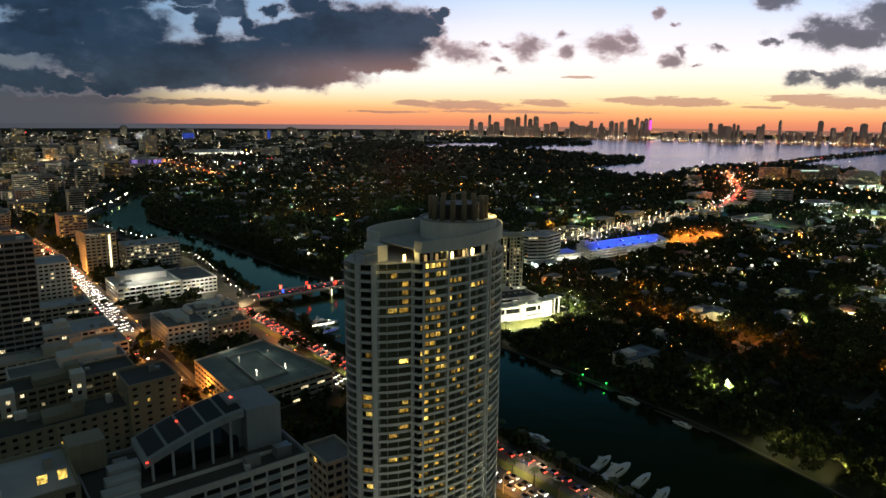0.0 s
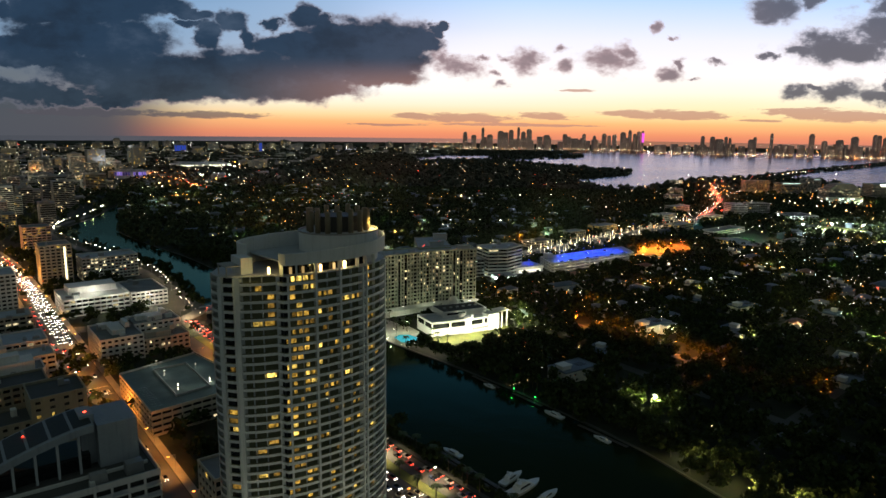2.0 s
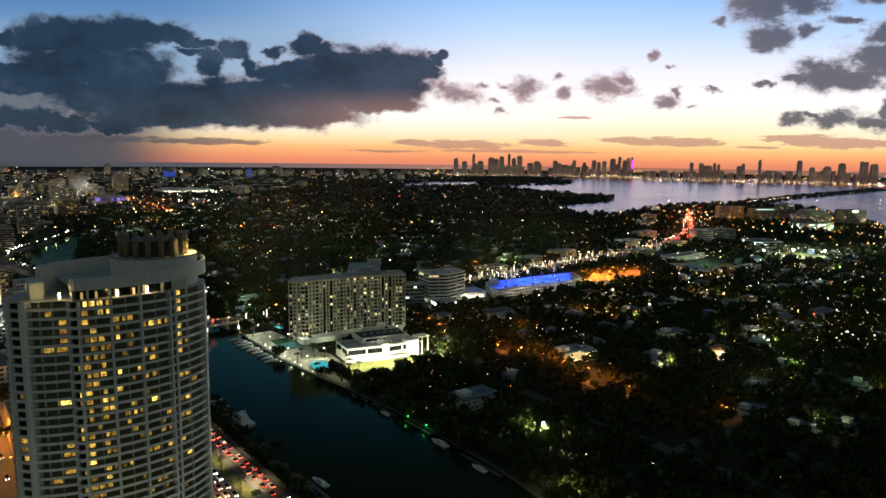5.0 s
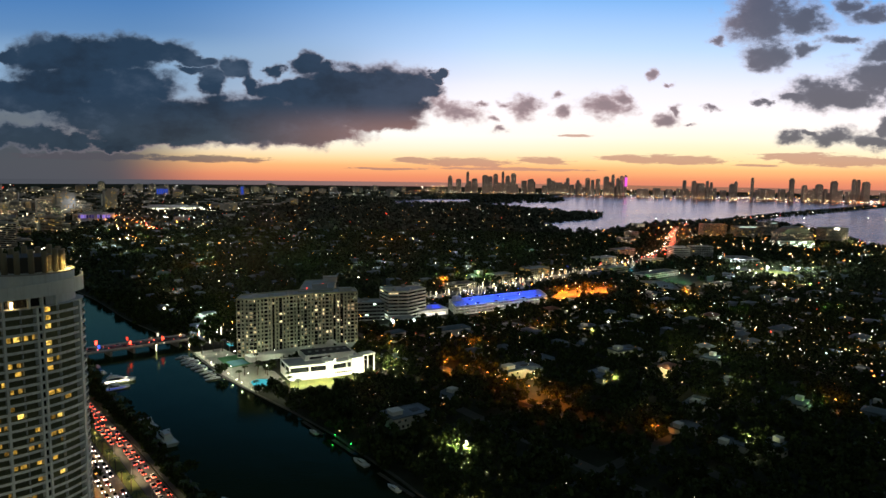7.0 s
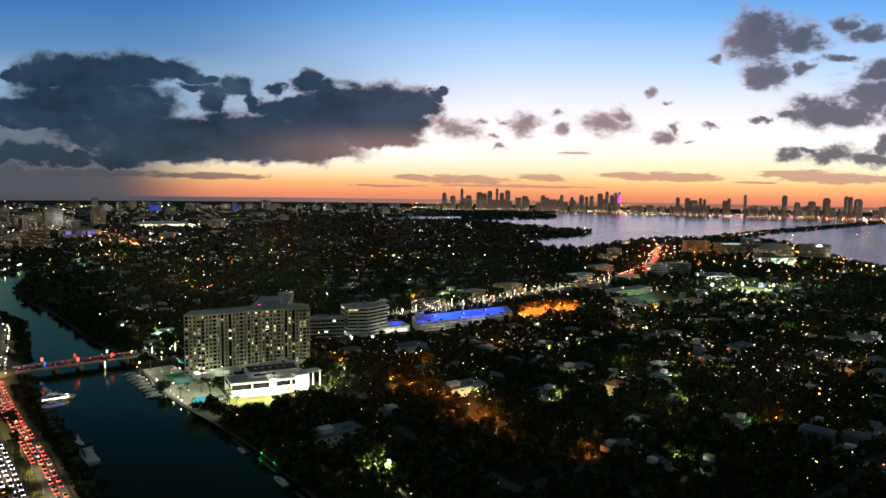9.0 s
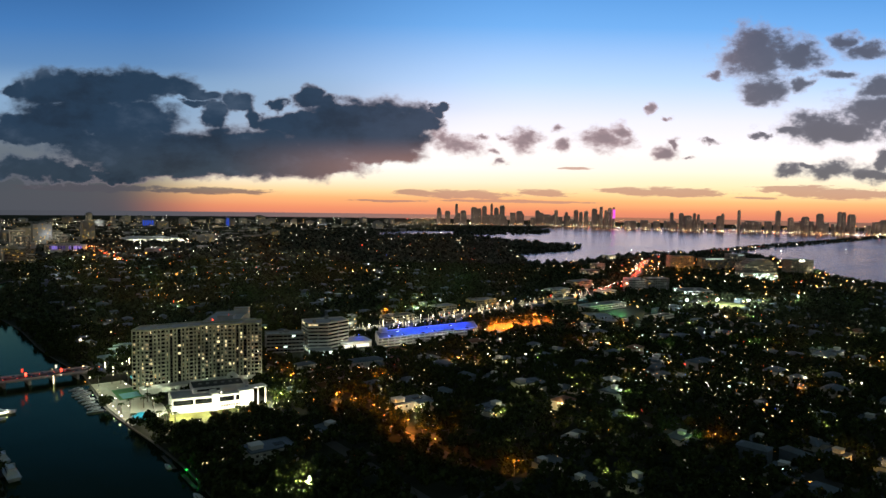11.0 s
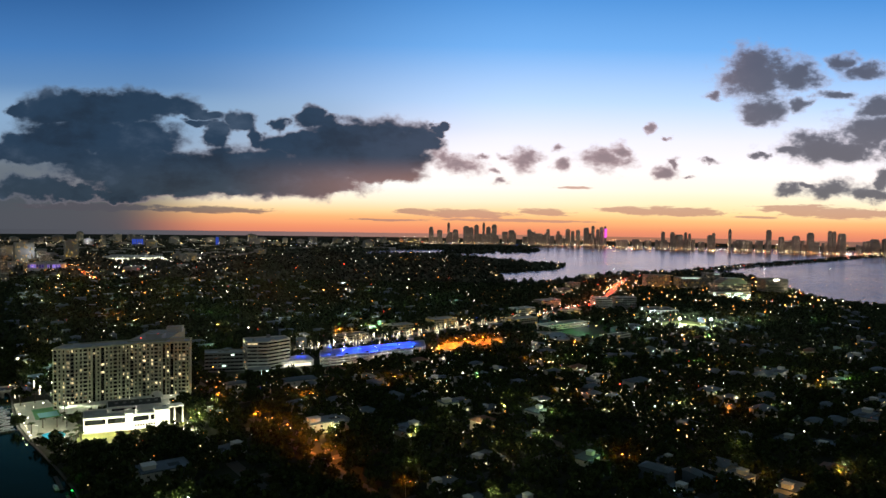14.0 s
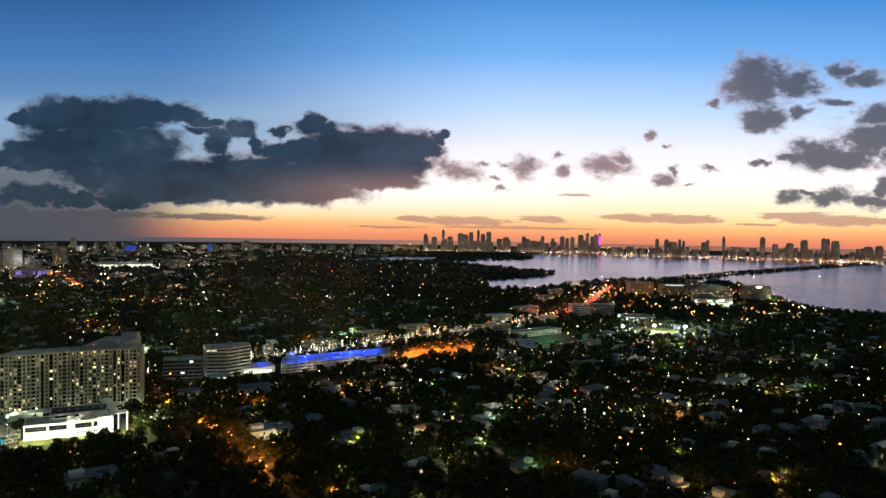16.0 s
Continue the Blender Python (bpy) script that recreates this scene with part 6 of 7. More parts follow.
def canopy(name, spots, count, leaf, label, mat=LEAF):
    """Very many crowns joined: the woods between houses."""
    if not spots:
        return
    kinds = [crown_points(count, leaf, 100 + k) for k in range(6)]
    rng = np.random.default_rng(3)
    out = []
    for x, y, z, r, h in spots:
        q = kinds[rng.integers(0, 6)]
        c, s = math.cos(t := rng.uniform(0, 6.28)), math.sin(t)
        m = np.array([[c, -s, 0], [s, c, 0], [0, 0, 1]]) * r
        out.append(q.reshape(-1, 3) @ m.T + np.array([x, y, z + h]))
    v2 = np.concatenate(out)
    ob = new(name, fast_mesh(name, v2, np.arange(len(v2)).reshape(-1, 4), mat))
    return tagged(ob, label, "trees", kind="stuff")


tr = random.Random(17)


def tree_ok(x, y, margin=0.0):
    if inside(x, y, CREEK) or inside(x, y, BAY) or any(inside(x, y, b) for b in BLOCKS):
        return False
    if any(abs(x - a) < r + margin and abs(y - b) < r + margin for a, b, r in taken):
        return False
    return True


near_spots, mid_spots, far_spots = [], [], []
lanes_all = sum(LANES, []) + sum(SIDES, [])
lane_cells = {(int(px // 8), int(py // 8)) for px, py in lanes_all}
road_pts = BEACH_AVENUE + CREEK_DRIVE + CROSS_STREET
road_cells = {(int(px // 4), int(py // 4)) for line, span in ((BEACH_AVENUE, range(-12, 14, 3)), (CREEK_DRIVE, range(-21, 14, 3)), (CROSS_STREET, range(-14, 16, 3))) for d in span for px, py in smooth_line(offset(line, d), 4.0)}
for lo, hi, step, store in ((190, 760, 7.6, near_spots), (760, 1600, 14.0, mid_spots), (1600, 4650, 26.0, far_spots)):
    depth = lo
    while depth < hi:
        half = 0.69 * depth + 175
        x = -half
        while x < half:
            px, py = ahead_of(x + tr.uniform(-0.5, 0.5) * step, depth + tr.uniform(-0.5, 0.5) * step)
            x += step
            beach = px < beach_edge(py) and py < 2500
            if beach and (tr.random() > (0.55 if py < 900 else 0.22) or py < 195 or any(inside(px, py, f) for f in FOOTPRINTS)):
                continue
            cell = (int(px // 8), int(py // 8))
            if (int(px // 4), int(py // 4)) in road_cells or (store is near_spots and cell in lane_cells and tr.random() < 0.85):
                continue
            if store is far_spots and px < 700 and tr.random() < 0.45:
                continue
            if math.hypot(px - MID.x, py - MID.y) > (4250 if x > 0 else 4700) or not tree_ok(px, py):
                continue
            zz = rise(math.hypot(px - MID.x, py - MID.y))
            if store is near_spots:
                r, h = tr.uniform(3.4, 6.6), tr.uniform(4.0, 7.5)
            elif store is mid_spots:
                r, h = tr.uniform(6, 10), tr.uniform(3.5, 6.5)
            else:
                r, h = tr.uniform(12, 19), tr.uniform(2, 4)
            store.append((px, py, zz, r, h))
        depth += step
for k in range(260):
    x, y = tr.uniform(2178, 2980), tr.uniform(2150, 2600)
    if inside(x, y, ISLAND):
        px, py, pz = place(x, y)
        far_spots.append((px, py, pz, tr.uniform(13, 22), 3))
for k in range(0, len(CAUSEWAY), 1):
    for j in range(9):
        x, y = CAUSEWAY[k][0] + tr.uniform(-30, 30), CAUSEWAY[k][1] + tr.choice((-24, 22, 34)) + tr.uniform(-6, 6)
        px, py, pz = place(x, y)
        far_spots.append((px, py, pz + 1, tr.uniform(6, 11), 3))
# a thick hedge between the creek drive and the water
for d in (13.2, 15.8, 18.6):
    for px, py in smooth_line(offset(CREEK_DRIVE, d), 3.4):
        if 90 < py < 462 and not inside(px + 1.0, py, CREEK):
            near_spots.append((px + tr.uniform(-1, 1), py + tr.uniform(-1, 1), 0.0, tr.uniform(1.6, 2.7), 1.3))
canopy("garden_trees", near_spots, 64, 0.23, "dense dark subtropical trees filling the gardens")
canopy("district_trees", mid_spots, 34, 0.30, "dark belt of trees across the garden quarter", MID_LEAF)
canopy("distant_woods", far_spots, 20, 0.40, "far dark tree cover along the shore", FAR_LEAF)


def tree(x, y, r, h, seed, mesh_cache={}):
    """A single broad tree: tapered trunk with limbs, crown of leaf clumps."""
    ob = thing("tree", "dark broadleaf tree with a loose uneven crown", "tree", "trees along the creek", (x, y, 0))
    key = seed % 5
    if key not in mesh_cache:
        q = crown_points(120, 0.17, 500 + key)
        mesh_cache[key] = (fast_mesh("crown", q.reshape(-1, 3), np.arange(480).reshape(-1, 4), LEAF),
                           Shape().cone(0, 0, 0, 0.55, 0.05, 0.035, 7).cone(0, 0, 0.5, 0.95, 0.03, 0.012, 6, (0.25, 0.1)).cone(0, 0, 0.5, 1.0, 0.03, 0.012, 6, (-0.2, 0.22)).cone(0, 0, 0.52, 0.9, 0.028, 0.01, 6, (0.02, -0.28)).mesh("trunk", BARK))
    c = part("crown", mesh_cache[key][0], LEAF, ob)
    c.scale, c.location, c.rotation_euler = (r, r, r), (0, 0, h), (0, 0, seed * 1.7)
    k = part("trunk", mesh_cache[key][1], BARK, ob)
    k.scale = (h, h, h * 0.98)
    return ob


def palm_mesh(seed):
    rng = random.Random(seed)
    s = Shape()
    for k in range(15):
        a, droop, n = 2 * math.pi * k / 15 + rng.uniform(-0.15, 0.15), rng.uniform(0.5, 1.1), 4
        prev = None
        for j in range(n + 1):
            f = j / n
            rr, z = 2.6 * f, 0.9 * math.sin(f * 2.2) - droop * f * f * 1.6
            w = 0.42 * math.sin(math.pi * min(0.97, 0.12 + 0.85 * f))
            c, sn = math.cos(a), math.sin(a)
            row = [(rr * c - w * sn, rr * sn + w * c, z - 0.15), (rr * c, rr * sn, z), (rr * c + w * sn, rr * sn - w * c, z - 0.15)]
            if prev:
                s.quad(prev[0], prev[1], row[1], row[0])
                s.quad(prev[1], prev[2], row[2], row[1])
            prev = row
    return s.mesh("crown", PALM)


PALM_CROWNS = [palm_mesh(k) for k in range(3)]
PALM_TRUNK = Shape().cone(0, 0, 0, 0.3, 0.30, 0.22, 8).cone(0, 0, 0.3, 1.0, 0.22, 0.16, 8).mesh("trunk", BARK)
GLOW_TRUNK = Shape().cone(0, 0, 0, 0.3, 0.34, 0.28, 8).cone(0, 0, 0.3, 1.0, 0.28, 0.24, 8).mesh("trunk", lamp_material("fairy_lights", (1.0, 0.88, 0.58), 7.0, 0.6))


def palm(x, y, h, seed, lit=False, group="palms by the creek drive"):
    ob = thing("palm", "palm tree with its trunk wrapped in small white lights" if lit else "slender palm tree with drooping fronds", "palm tree", group, (x, y, 0))
    t = part("trunk", GLOW_TRUNK if lit else PALM_TRUNK, BARK, ob)
    t.scale = (1, 1, h)
    c = part("crown", PALM_CROWNS[seed % 3], PALM, ob)
    c.location, c.rotation_euler = (0, 0, h), (0, 0, seed * 2.1)
    return ob


pr = random.Random(41)
for k in range(46):
    y = 110 + k * 8 + pr.uniform(-2, 2)
    palm(202 + pr.uniform(-1.5, 1.5), y, pr.uniform(5, 8.5), k) if k % 3 else tree(202 + pr.uniform(-1, 1), y, pr.uniform(2.2, 3.6), pr.uniform(3, 4.5), k)
for k in range(16):
    palm(184 - 0.02 * (k * 14) + pr.uniform(-1, 1), 120 + k * 13, pr.uniform(5, 8), k)
for x, y in ((306, 338), (304, 330), (301, 324), (306, 320), (297, 330), (380, 328), (284, 340), (283, 366), (304, 372), (305, 384), (303, 366), (298, 372), (290, 376), (306, 394), (284, 450), (294, 452), (306, 446), (300, 448)):
    palm(x + pr.uniform(-1, 1), y, pr.uniform(6, 9), int(x + y), False, "palms round the clubhouse")
for k in range(64):
    x, y = CROSS_STREET[10][0], CROSS_STREET[10][1]
    f = k // 2 / 31 * 0.985
    at = f * (len(BOULEVARD[:30]) - 1)
    i = min(len(BOULEVARD[:30]) - 2, int(at))
    (ax, ay), (bx, by) = BOULEVARD[i], BOULEVARD[i + 1]
    x, y = ax + (bx - ax) * (at - i), ay + (by - ay) * (at - i)
    palm(x + pr.uniform(-2, 2), y + (11 if k % 2 else -11), pr.uniform(6, 9), k, True, "lit palms of the boulevard")
for k in range(104):
    y = pr.uniform(110, 300)
    x = 289 + pr.uniform(0, 26) if k % 2 else 296 + pr.uniform(0, 70)
    if k % 2 == 0:
        y = pr.uniform(256, 306)
    if tree_ok(x, y):
        tree(x, y, pr.uniform(3.2, 5.4), pr.uniform(4.5, 7.0), k)


lot_rnd = random.Random(29)
for k in range(16):
    x, y = 700 + lot_rnd.uniform(0, 108), 450 + lot_rnd.uniform(0, 28)
    if inside(x, y, LOT):
        tree(x, y, lot_rnd.uniform(2.4, 4.2), lot_rnd.uniform(4.0, 6.0), k)


# ---- traffic ----
def car_template(mat, tail, far):
    """A car facing +y at the origin: body, cabin, wheels and lamps."""
    ob = thing("car", "car in the evening queue with its lamps on", "car", "cars in traffic")
    body = [(-0.85, -2.15), (0.85, -2.15), (0.92, -1.4), (0.92, 1.5), (0.80, 2.15), (-0.80, 2.15), (-0.92, 1.5), (-0.92, -1.4)]
    part("body", Shape().prism(body, 0.28, 0.72, [(x * 1.02, y) for x, y in body]).prism([(x * 1.02, y) for x, y in body], 0.72, 0.92, [(x * 0.92, y * 0.97) for x, y in body]), mat, ob)
    part("cabin", Shape().prism([(-0.80, -1.7), (0.80, -1.7), (0.80, 0.8), (-0.80, 0.8)], 0.92, 1.46, [(-0.62, -1.2), (0.62, -1.2), (0.62, 0.15), (-0.62, 0.15)]), GLASS, ob, "dark car windows")
    rolling = Shape().box(-0.7, 0.7, -1.9, 1.9, 0.16, 0.3)
    for x in (-0.82, 0.82):
        for y in (-1.35, 1.35):
            w = rolling if far else Shape()
            ring = [(math.cos(a) * 0.32, math.sin(a) * 0.32) for a in [2 * math.pi * k / 10 for k in range(10)]]
            i = len(w.v)
            w.v += [(x - 0.1, y + c, 0.32 + s) for c, s in ring] + [(x + 0.1, y + c, 0.32 + s) for c, s in ring]
            w.f += [tuple(range(i + 9, i - 1, -1)), tuple(range(i + 10, i + 20))] + [(i + k, i + (k + 1) % 10, i + 10 + (k + 1) % 10, i + 10 + k) for k in range(10)]
            if not far:
                part("wheel", w, RUBBER, ob)
    if far:
        part("chassis", rolling, RUBBER, ob)
    for x in (-0.62, 0.62):
        if tail:
            part("tail_lamp", Shape().box(x - 0.24, x + 0.24, -2.24, -2.12, 0.58, 0.92), TAIL_LAMP, ob)
        else:
            part("headlamp", Shape().box(x - 0.22, x + 0.22, 2.08, 2.22, 0.50, 0.80), HEAD_LAMP, ob)
    return ob


cr = random.Random(77)
CARS = {(k, tail, far): car_template(m, tail, far) for far in (False, True) for tail in (True, False) for k, m in enumerate(CAR_PAINTS)}
first = set(CARS.values())


def put_car(x, y, heading, z=0.08, tail=True):
    """heading: degrees from +y, anticlockwise."""
    k = (cr.choice((0, 0, 1, 1, 2, 2, 3, 4)), tail, y > 400)
    if CARS[k] in first:
        first.discard(CARS[k])
        CARS[k].matrix_basis = pose(x, y, z, 0, 0, heading)
    else:
        copy_thing(CARS[k], pose(x, y, z, 0, 0, heading))


def queue(line, shift, start, end, gap, away, spread=0.5, z=0.08, skip=0.0):
    """Cars along a road, shift metres to its right; away: driving along the line's way."""
    pts = offset(line, shift)
    run, nextc = 0.0, start
    for (ax, ay), (bx, by) in zip(pts, pts[1:]):
        n = math.hypot(bx - ax, by - ay)
        while nextc < min(run + n, end):
            f = (nextc - run) / n
            h = math.degrees(math.atan2(-(bx - ax), by - ay))
            if cr.random() >= skip:
                put_car(ax + (bx - ax) * f + cr.uniform(-spread, spread) * 0.5, ay + (by - ay) * f, h + (0 if away else 180), z, away)
            nextc += gap * cr.uniform(0.85, 1.4)
        run += n


queue(CREEK_DRIVE, 0.6, 400, 590, 6.4, True, skip=0.05)
queue(CREEK_DRIVE, 3.6, 212, 600, 6.6, True, skip=0.06)
queue(CREEK_DRIVE, 6.8, 212, 600, 6.8, True, skip=0.06)
queue(CREEK_DRIVE, -9.0, 250, 440, 6.6, False, skip=0.06)
queue(CREEK_DRIVE, -12.4, 250, 440, 7.0, False, skip=0.08)
queue(CREEK_DRIVE, -15.8, 245, 430, 7.0, False, skip=0.10)
for lane in (-1.4, 1.8, 5.0):
    queue(BEACH_AVENUE, lane, 440, 680, 7.4, False, skip=0.06)
queue(BEACH_AVENUE, 7.4, 470, 680, 10.0, False, skip=0.2)
queue(BEACH_AVENUE, -5.6, 440, 680, 13.0, True, skip=0.3)
queue(BEACH_AVENUE, -2.2, 150, 430, 34, True)
queue(BEACH_AVENUE, -5.4, 200, 430, 42, True)
queue(BEACH_AVENUE, 4.0, 190, 440, 26, False)
queue([BA, BB], 3.2, 4, 90, 8.5, True, z=5.47)
queue([BA, BB], -3.2, 6, 90, 9.5, True, z=5.47)


# ---- street lamps ----
def street_lamp_template(mat):
    ob = thing("street_lamp", "tall steel street lamp with a glowing head", "street lamp", "street lamps")
    part("pole", Shape().cone(0, 0, 0, 8.2, 0.12, 0.07, 8), METAL, ob)
    part("arm", Shape().box(-0.05, 3.0, -0.05, 0.05, 8.05, 8.18), METAL, ob)
    part("lamp_head", Shape().box(2.5, 3.4, -0.28, 0.28, 7.88, 8.06), mat, ob, "glowing lamp head")
    return ob


LAMP_KINDS = {"sodium": street_lamp_template(SODIUM), "white": street_lamp_template(WHITE_LAMP)}
unused = dict(LAMP_KINDS)


def put_lamp(kind, x, y, turn):
    if kind in unused:
        unused.pop(kind).matrix_basis = pose(x, y, 0, 0, 0, turn)
    else:
        copy_thing(LAMP_KINDS[kind], pose(x, y, 0, 0, 0, turn))


LIGHTS = []


def lamp_light(x, y, z, colour, watts, radius=0.4, name="street_light"):
    street = name in ("street_light", "blue_deck_light", "lot_glow")
    li = bpy.data.lights.new(name, "SPOT" if street else "POINT")
    li.color, li.energy, li.shadow_soft_size = colour, watts, radius
    if street:                      # shaded heads throw their light down
        li.spot_size, li.spot_blend = radians(164 if name == "lot_glow" else 136), 0.6
    ob = new(name, li)
    ob.location = (x, y, z)
    LIGHTS.append(ob)
    return ob


ORANGE, CREAMY, COOL = (1.0, 0.36, 0.06), (1.0, 0.78, 0.44), (0.85, 1.0, 0.88)


def lamp_row(line, side, start, end, gap, kind, watts, every=1):
    pts = offset(line, side)
    run, nextc, k = 0.0, start, 0
    for (ax, ay), (bx, by) in zip(pts, pts[1:]):
        n = math.hypot(bx - ax, by - ay)
        while nextc < min(run + n, end):
            f = (nextc - run) / n
            x, y = ax + (bx - ax) * f, ay + (by - ay) * f
            turn = math.degrees(math.atan2(by - ay, bx - ax)) + (90 if side > 0 else -90)
            put_lamp(kind, x, y, turn)
            if k % every == 0:
                a = radians(turn)
                lamp_light(x + 3.0 * math.cos(a), y + 3.0 * math.sin(a), 7.6, ORANGE if kind == "sodium" else CREAMY, watts)
            k += 1
            nextc += gap
        run += n


lamp_row(BEACH_AVENUE, 9.5, 150, 290, 34, "sodium", 6000)
lamp_row(BEACH_AVENUE, -9.5, 312, 420, 40, "white", 6000)
lamp_row(BEACH_AVENUE, 9.5, 430, 760, 42, "sodium", 12000)
lamp_row(BEACH_AVENUE, -9.5, 440, 760, 48, "white", 9000, 2)
lamp_row(BEACH_AVENUE, -9.5, 140, 230, 44, "white", 4500)
lamp_row(CREEK_DRIVE, -1.8, 215, 600, 34, "white", 11000)
lamp_row(CREEK_DRIVE, -20.5, 240, 580, 36, "sodium", 12000)
lamp_row(CREEK_DRIVE, 9.6, 600, 800, 30, "white", 3200)
lamp_row(CREEK_DRIVE, 9.6, 810, 1200, 46, "white", 6000, 2)
lamp_row(BOULEVARD, 9.8, 60, 900, 48, "white", 9000)

# garden quarter: orange pools of light under the trees
for x, y, p in ((416, 303, 4500), (418, 282, 4000), (420, 262, 5000), (420, 242, 4500), (421, 222, 6000), (419, 200, 6000), (412, 372, 1800), (416, 392, 1800), (430, 130, 5000), (560, 340, 5000), (470, 330, 4000), (640, 210, 3000), (720, 330, 5000), (560, 90, 3000), (720, 110, 3000), (880, 200, 3500), (651, 604, 9000), (693, 620, 12000), (735, 630, 9000)):
    put_lamp("sodium", x - 1.5, y, 0)
    lamp_light(x, y, 6.4, (1.0, 0.24, 0.025), p * 3.4, 0.4, "street_glow")
for x, y in PARK_LAMPS:
    lamp_light(x, y, 15.8, (0.85, 1.0, 0.85), 320, 0.3, "deck_light")
for x, y, z, p in ((318, 407, 7, 1300), (350, 405, 7, 1300), (386, 393, 7, 1600), (398, 392, 6, 1500), (300, 338, 4, 6000), (292, 366, 4, 5000), (304, 352, 4, 4000), (286, 392, 5, 4000)):
    lamp_light(x, y, z, (0.92, 1.0, 0.66), p * 0.6, 0.4, "terrace_lamp")
# clubhouse floodlights, waterside lamps, court and pools
for x, y, z, p in ((316, 331, 6, 12000), (332, 326, 6, 14000), (350, 322, 6, 22000), (368, 327, 6, 9000), (305, 333, 5, 12000), (338, 334, 12.5, 5000)):
    lamp_light(x, y, z, (1.0, 0.95, 0.66), p, 0.5, "floodlight")
for x, y, p in ((285, 352, 3500), (282, 376, 5000), (284, 412, 10000), (284, 446, 10000), (309, 408, 20000), (309, 428, 14000), (305, 444, 9000), (303, 362, 4000), (325, 399, 3500), (352, 394, 3500), (380, 382, 4500)):
    put_lamp("white", x, y, 90)
    lamp_light(x, y + 1.4, 7.2, (0.88, 1.0, 0.66), p * 0.8)
# blue deck lamps
for k in range(14):
    f, row = (k // 2 + 0.5) / 7, k % 2
    x, y = 550 + 116 * f + 9 * row, 454 - 8 * f + 18 * row
    post = thing("deck_lamp", "slim lamp post on the car park deck, glowing blue", "lamp post", "deck lamps", (x, y, 9.2))
    part("pole", Shape().cone(0, 0, 0, 6.0, 0.10, 0.08, 6), METAL, post)
    part("lamp_head", Shape().box(-0.5, 0.5, -0.3, 0.3, 6.0, 6.25), BLUE_LAMP, post)
    lamp_light(x, y, 14.6, (0.006, 0.035, 1.0), 60000, 0.4, "blue_deck_light")
for x, y in ((518, 474), (534, 471)):
    post = thing("deck_lamp", "slim lamp post on the shop roof, glowing blue", "lamp post", "deck lamps", (x, y, 6.5))
    part("pole", Shape().cone(0, 0, 0, 4.0, 0.10, 0.08, 6), METAL, post)
    part("lamp_head", Shape().box(-0.5, 0.5, -0.3, 0.3, 4.0, 4.25), BLUE_LAMP, post)
    lamp_light(x, y, 10.2, (0.004, 0.018, 1.0), 22000, 0.4, "blue_deck_light")
for k in range(7):
    lamp_light(552 + 17 * k, 448 - 1.2 * k, 5.2 if k % 2 else 8.2, (1.0, 0.88, 0.42), 8000, 0.3, "car_park_light")
for x, y in ((570, 438), (620, 434), (530, 452), (516, 457)):
    lamp_light(x, y, 4.0, (1.0, 0.95, 0.7), 1500, 0.4, "car_park_light")
for x, y, h in ((560, 449, -4), (574, 448, -4), (580, 468, 176), (598, 446, -4), (612, 445, -4), (620, 466, 176), (636, 443, -4), (650, 464, 176), (656, 442, -4)):
    put_car(x, y, h, 9.21, False)
# orange lot, school field, lit hotel
for k in range(8):
    x, y = 712 + (k % 4) * 28, 456 + (k // 4) * 18
    put_lamp("sodium", x - 1.5, y, 0)
    lamp_light(x, y, 9.0, (1.0, 0.20, 0.012), 150000, 0.4, "lot_glow")
for x, y, p in ((1080, 436, 50000), (1125, 413, 60000), (1158, 382, 22000)):
    mast = thing("floodlight_mast", "tall floodlight mast over a sports field", "floodlight", "field floodlights", (x, y, 0))
    part("pole", Shape().cone(0, 0, 0, 9, 0.25, 0.15, 8), METAL, mast)
    lamp_light(x + 4, y + 6, 8.0, COOL, p * 0.5, 0.8, "field_light")
    part("lamp_bank", Shape().box(-2.6, 2.6, -0.5, 0.3, 8.0, 10.4), lamp_material("floodlight_bank", (0.85, 1.0, 0.95), 14.0), mast, "blazing white lamp bank")
    lamp_light(x, y - 2.6, 9.0, COOL, p * 3.0, 1.0, "field_light")
for x, y, z, p in ((124, 541, 15, 3000), (147, 541, 15, 3000), (134, 560, 20, 4000), (109, 567, 12, 3000), (173, 538, 9, 5000)):
    lamp_light(x, y, z, (1.0, 0.97, 0.80), p, 0.6, "hotel_floodlight")
for x, y, p in ((882, 384, 9000), (924, 382, 9000), (956, 420, 7000)):
    lamp_light(x, y, 8, (1.0, 0.6, 0.25), p)
lamp_light(326, 171, 9, (0.95, 1.0, 0.55), 42000, 0.4, "garden_light")
flood = thing("garden_floodlight", "bright white floodlight in a dark garden", "floodlight", "", (327, 172, 0))
part("pole", Shape().cone(0, 0, 0, 9.4, 0.12, 0.08, 6), METAL, flood)
part("lamp_head", Shape().gem(0, 0, 9.9, 0.9, 0.7), lamp_material("garden_flood", (0.95, 1.0, 0.8), 14.0), flood)
lamp_light(321, 180, 5, (0.8, 1.0, 0.40), 8000, 0.4, "garden_light")
for x, y, p in ((384, 330, 9000), (392, 342, 6000), (376, 320, 5000), (400, 352, 3000), (490, 205, 3000), (540, 232, 2500), (600, 235, 2000), (556, 120, 2200), (452, 160, 1800), (640, 60, 2200), (700, 150, 2600)):
    lamp_light(x, y, 5.5, (0.9, 0.95, 0.42), p * 1.8, 0.3, "garden_light")
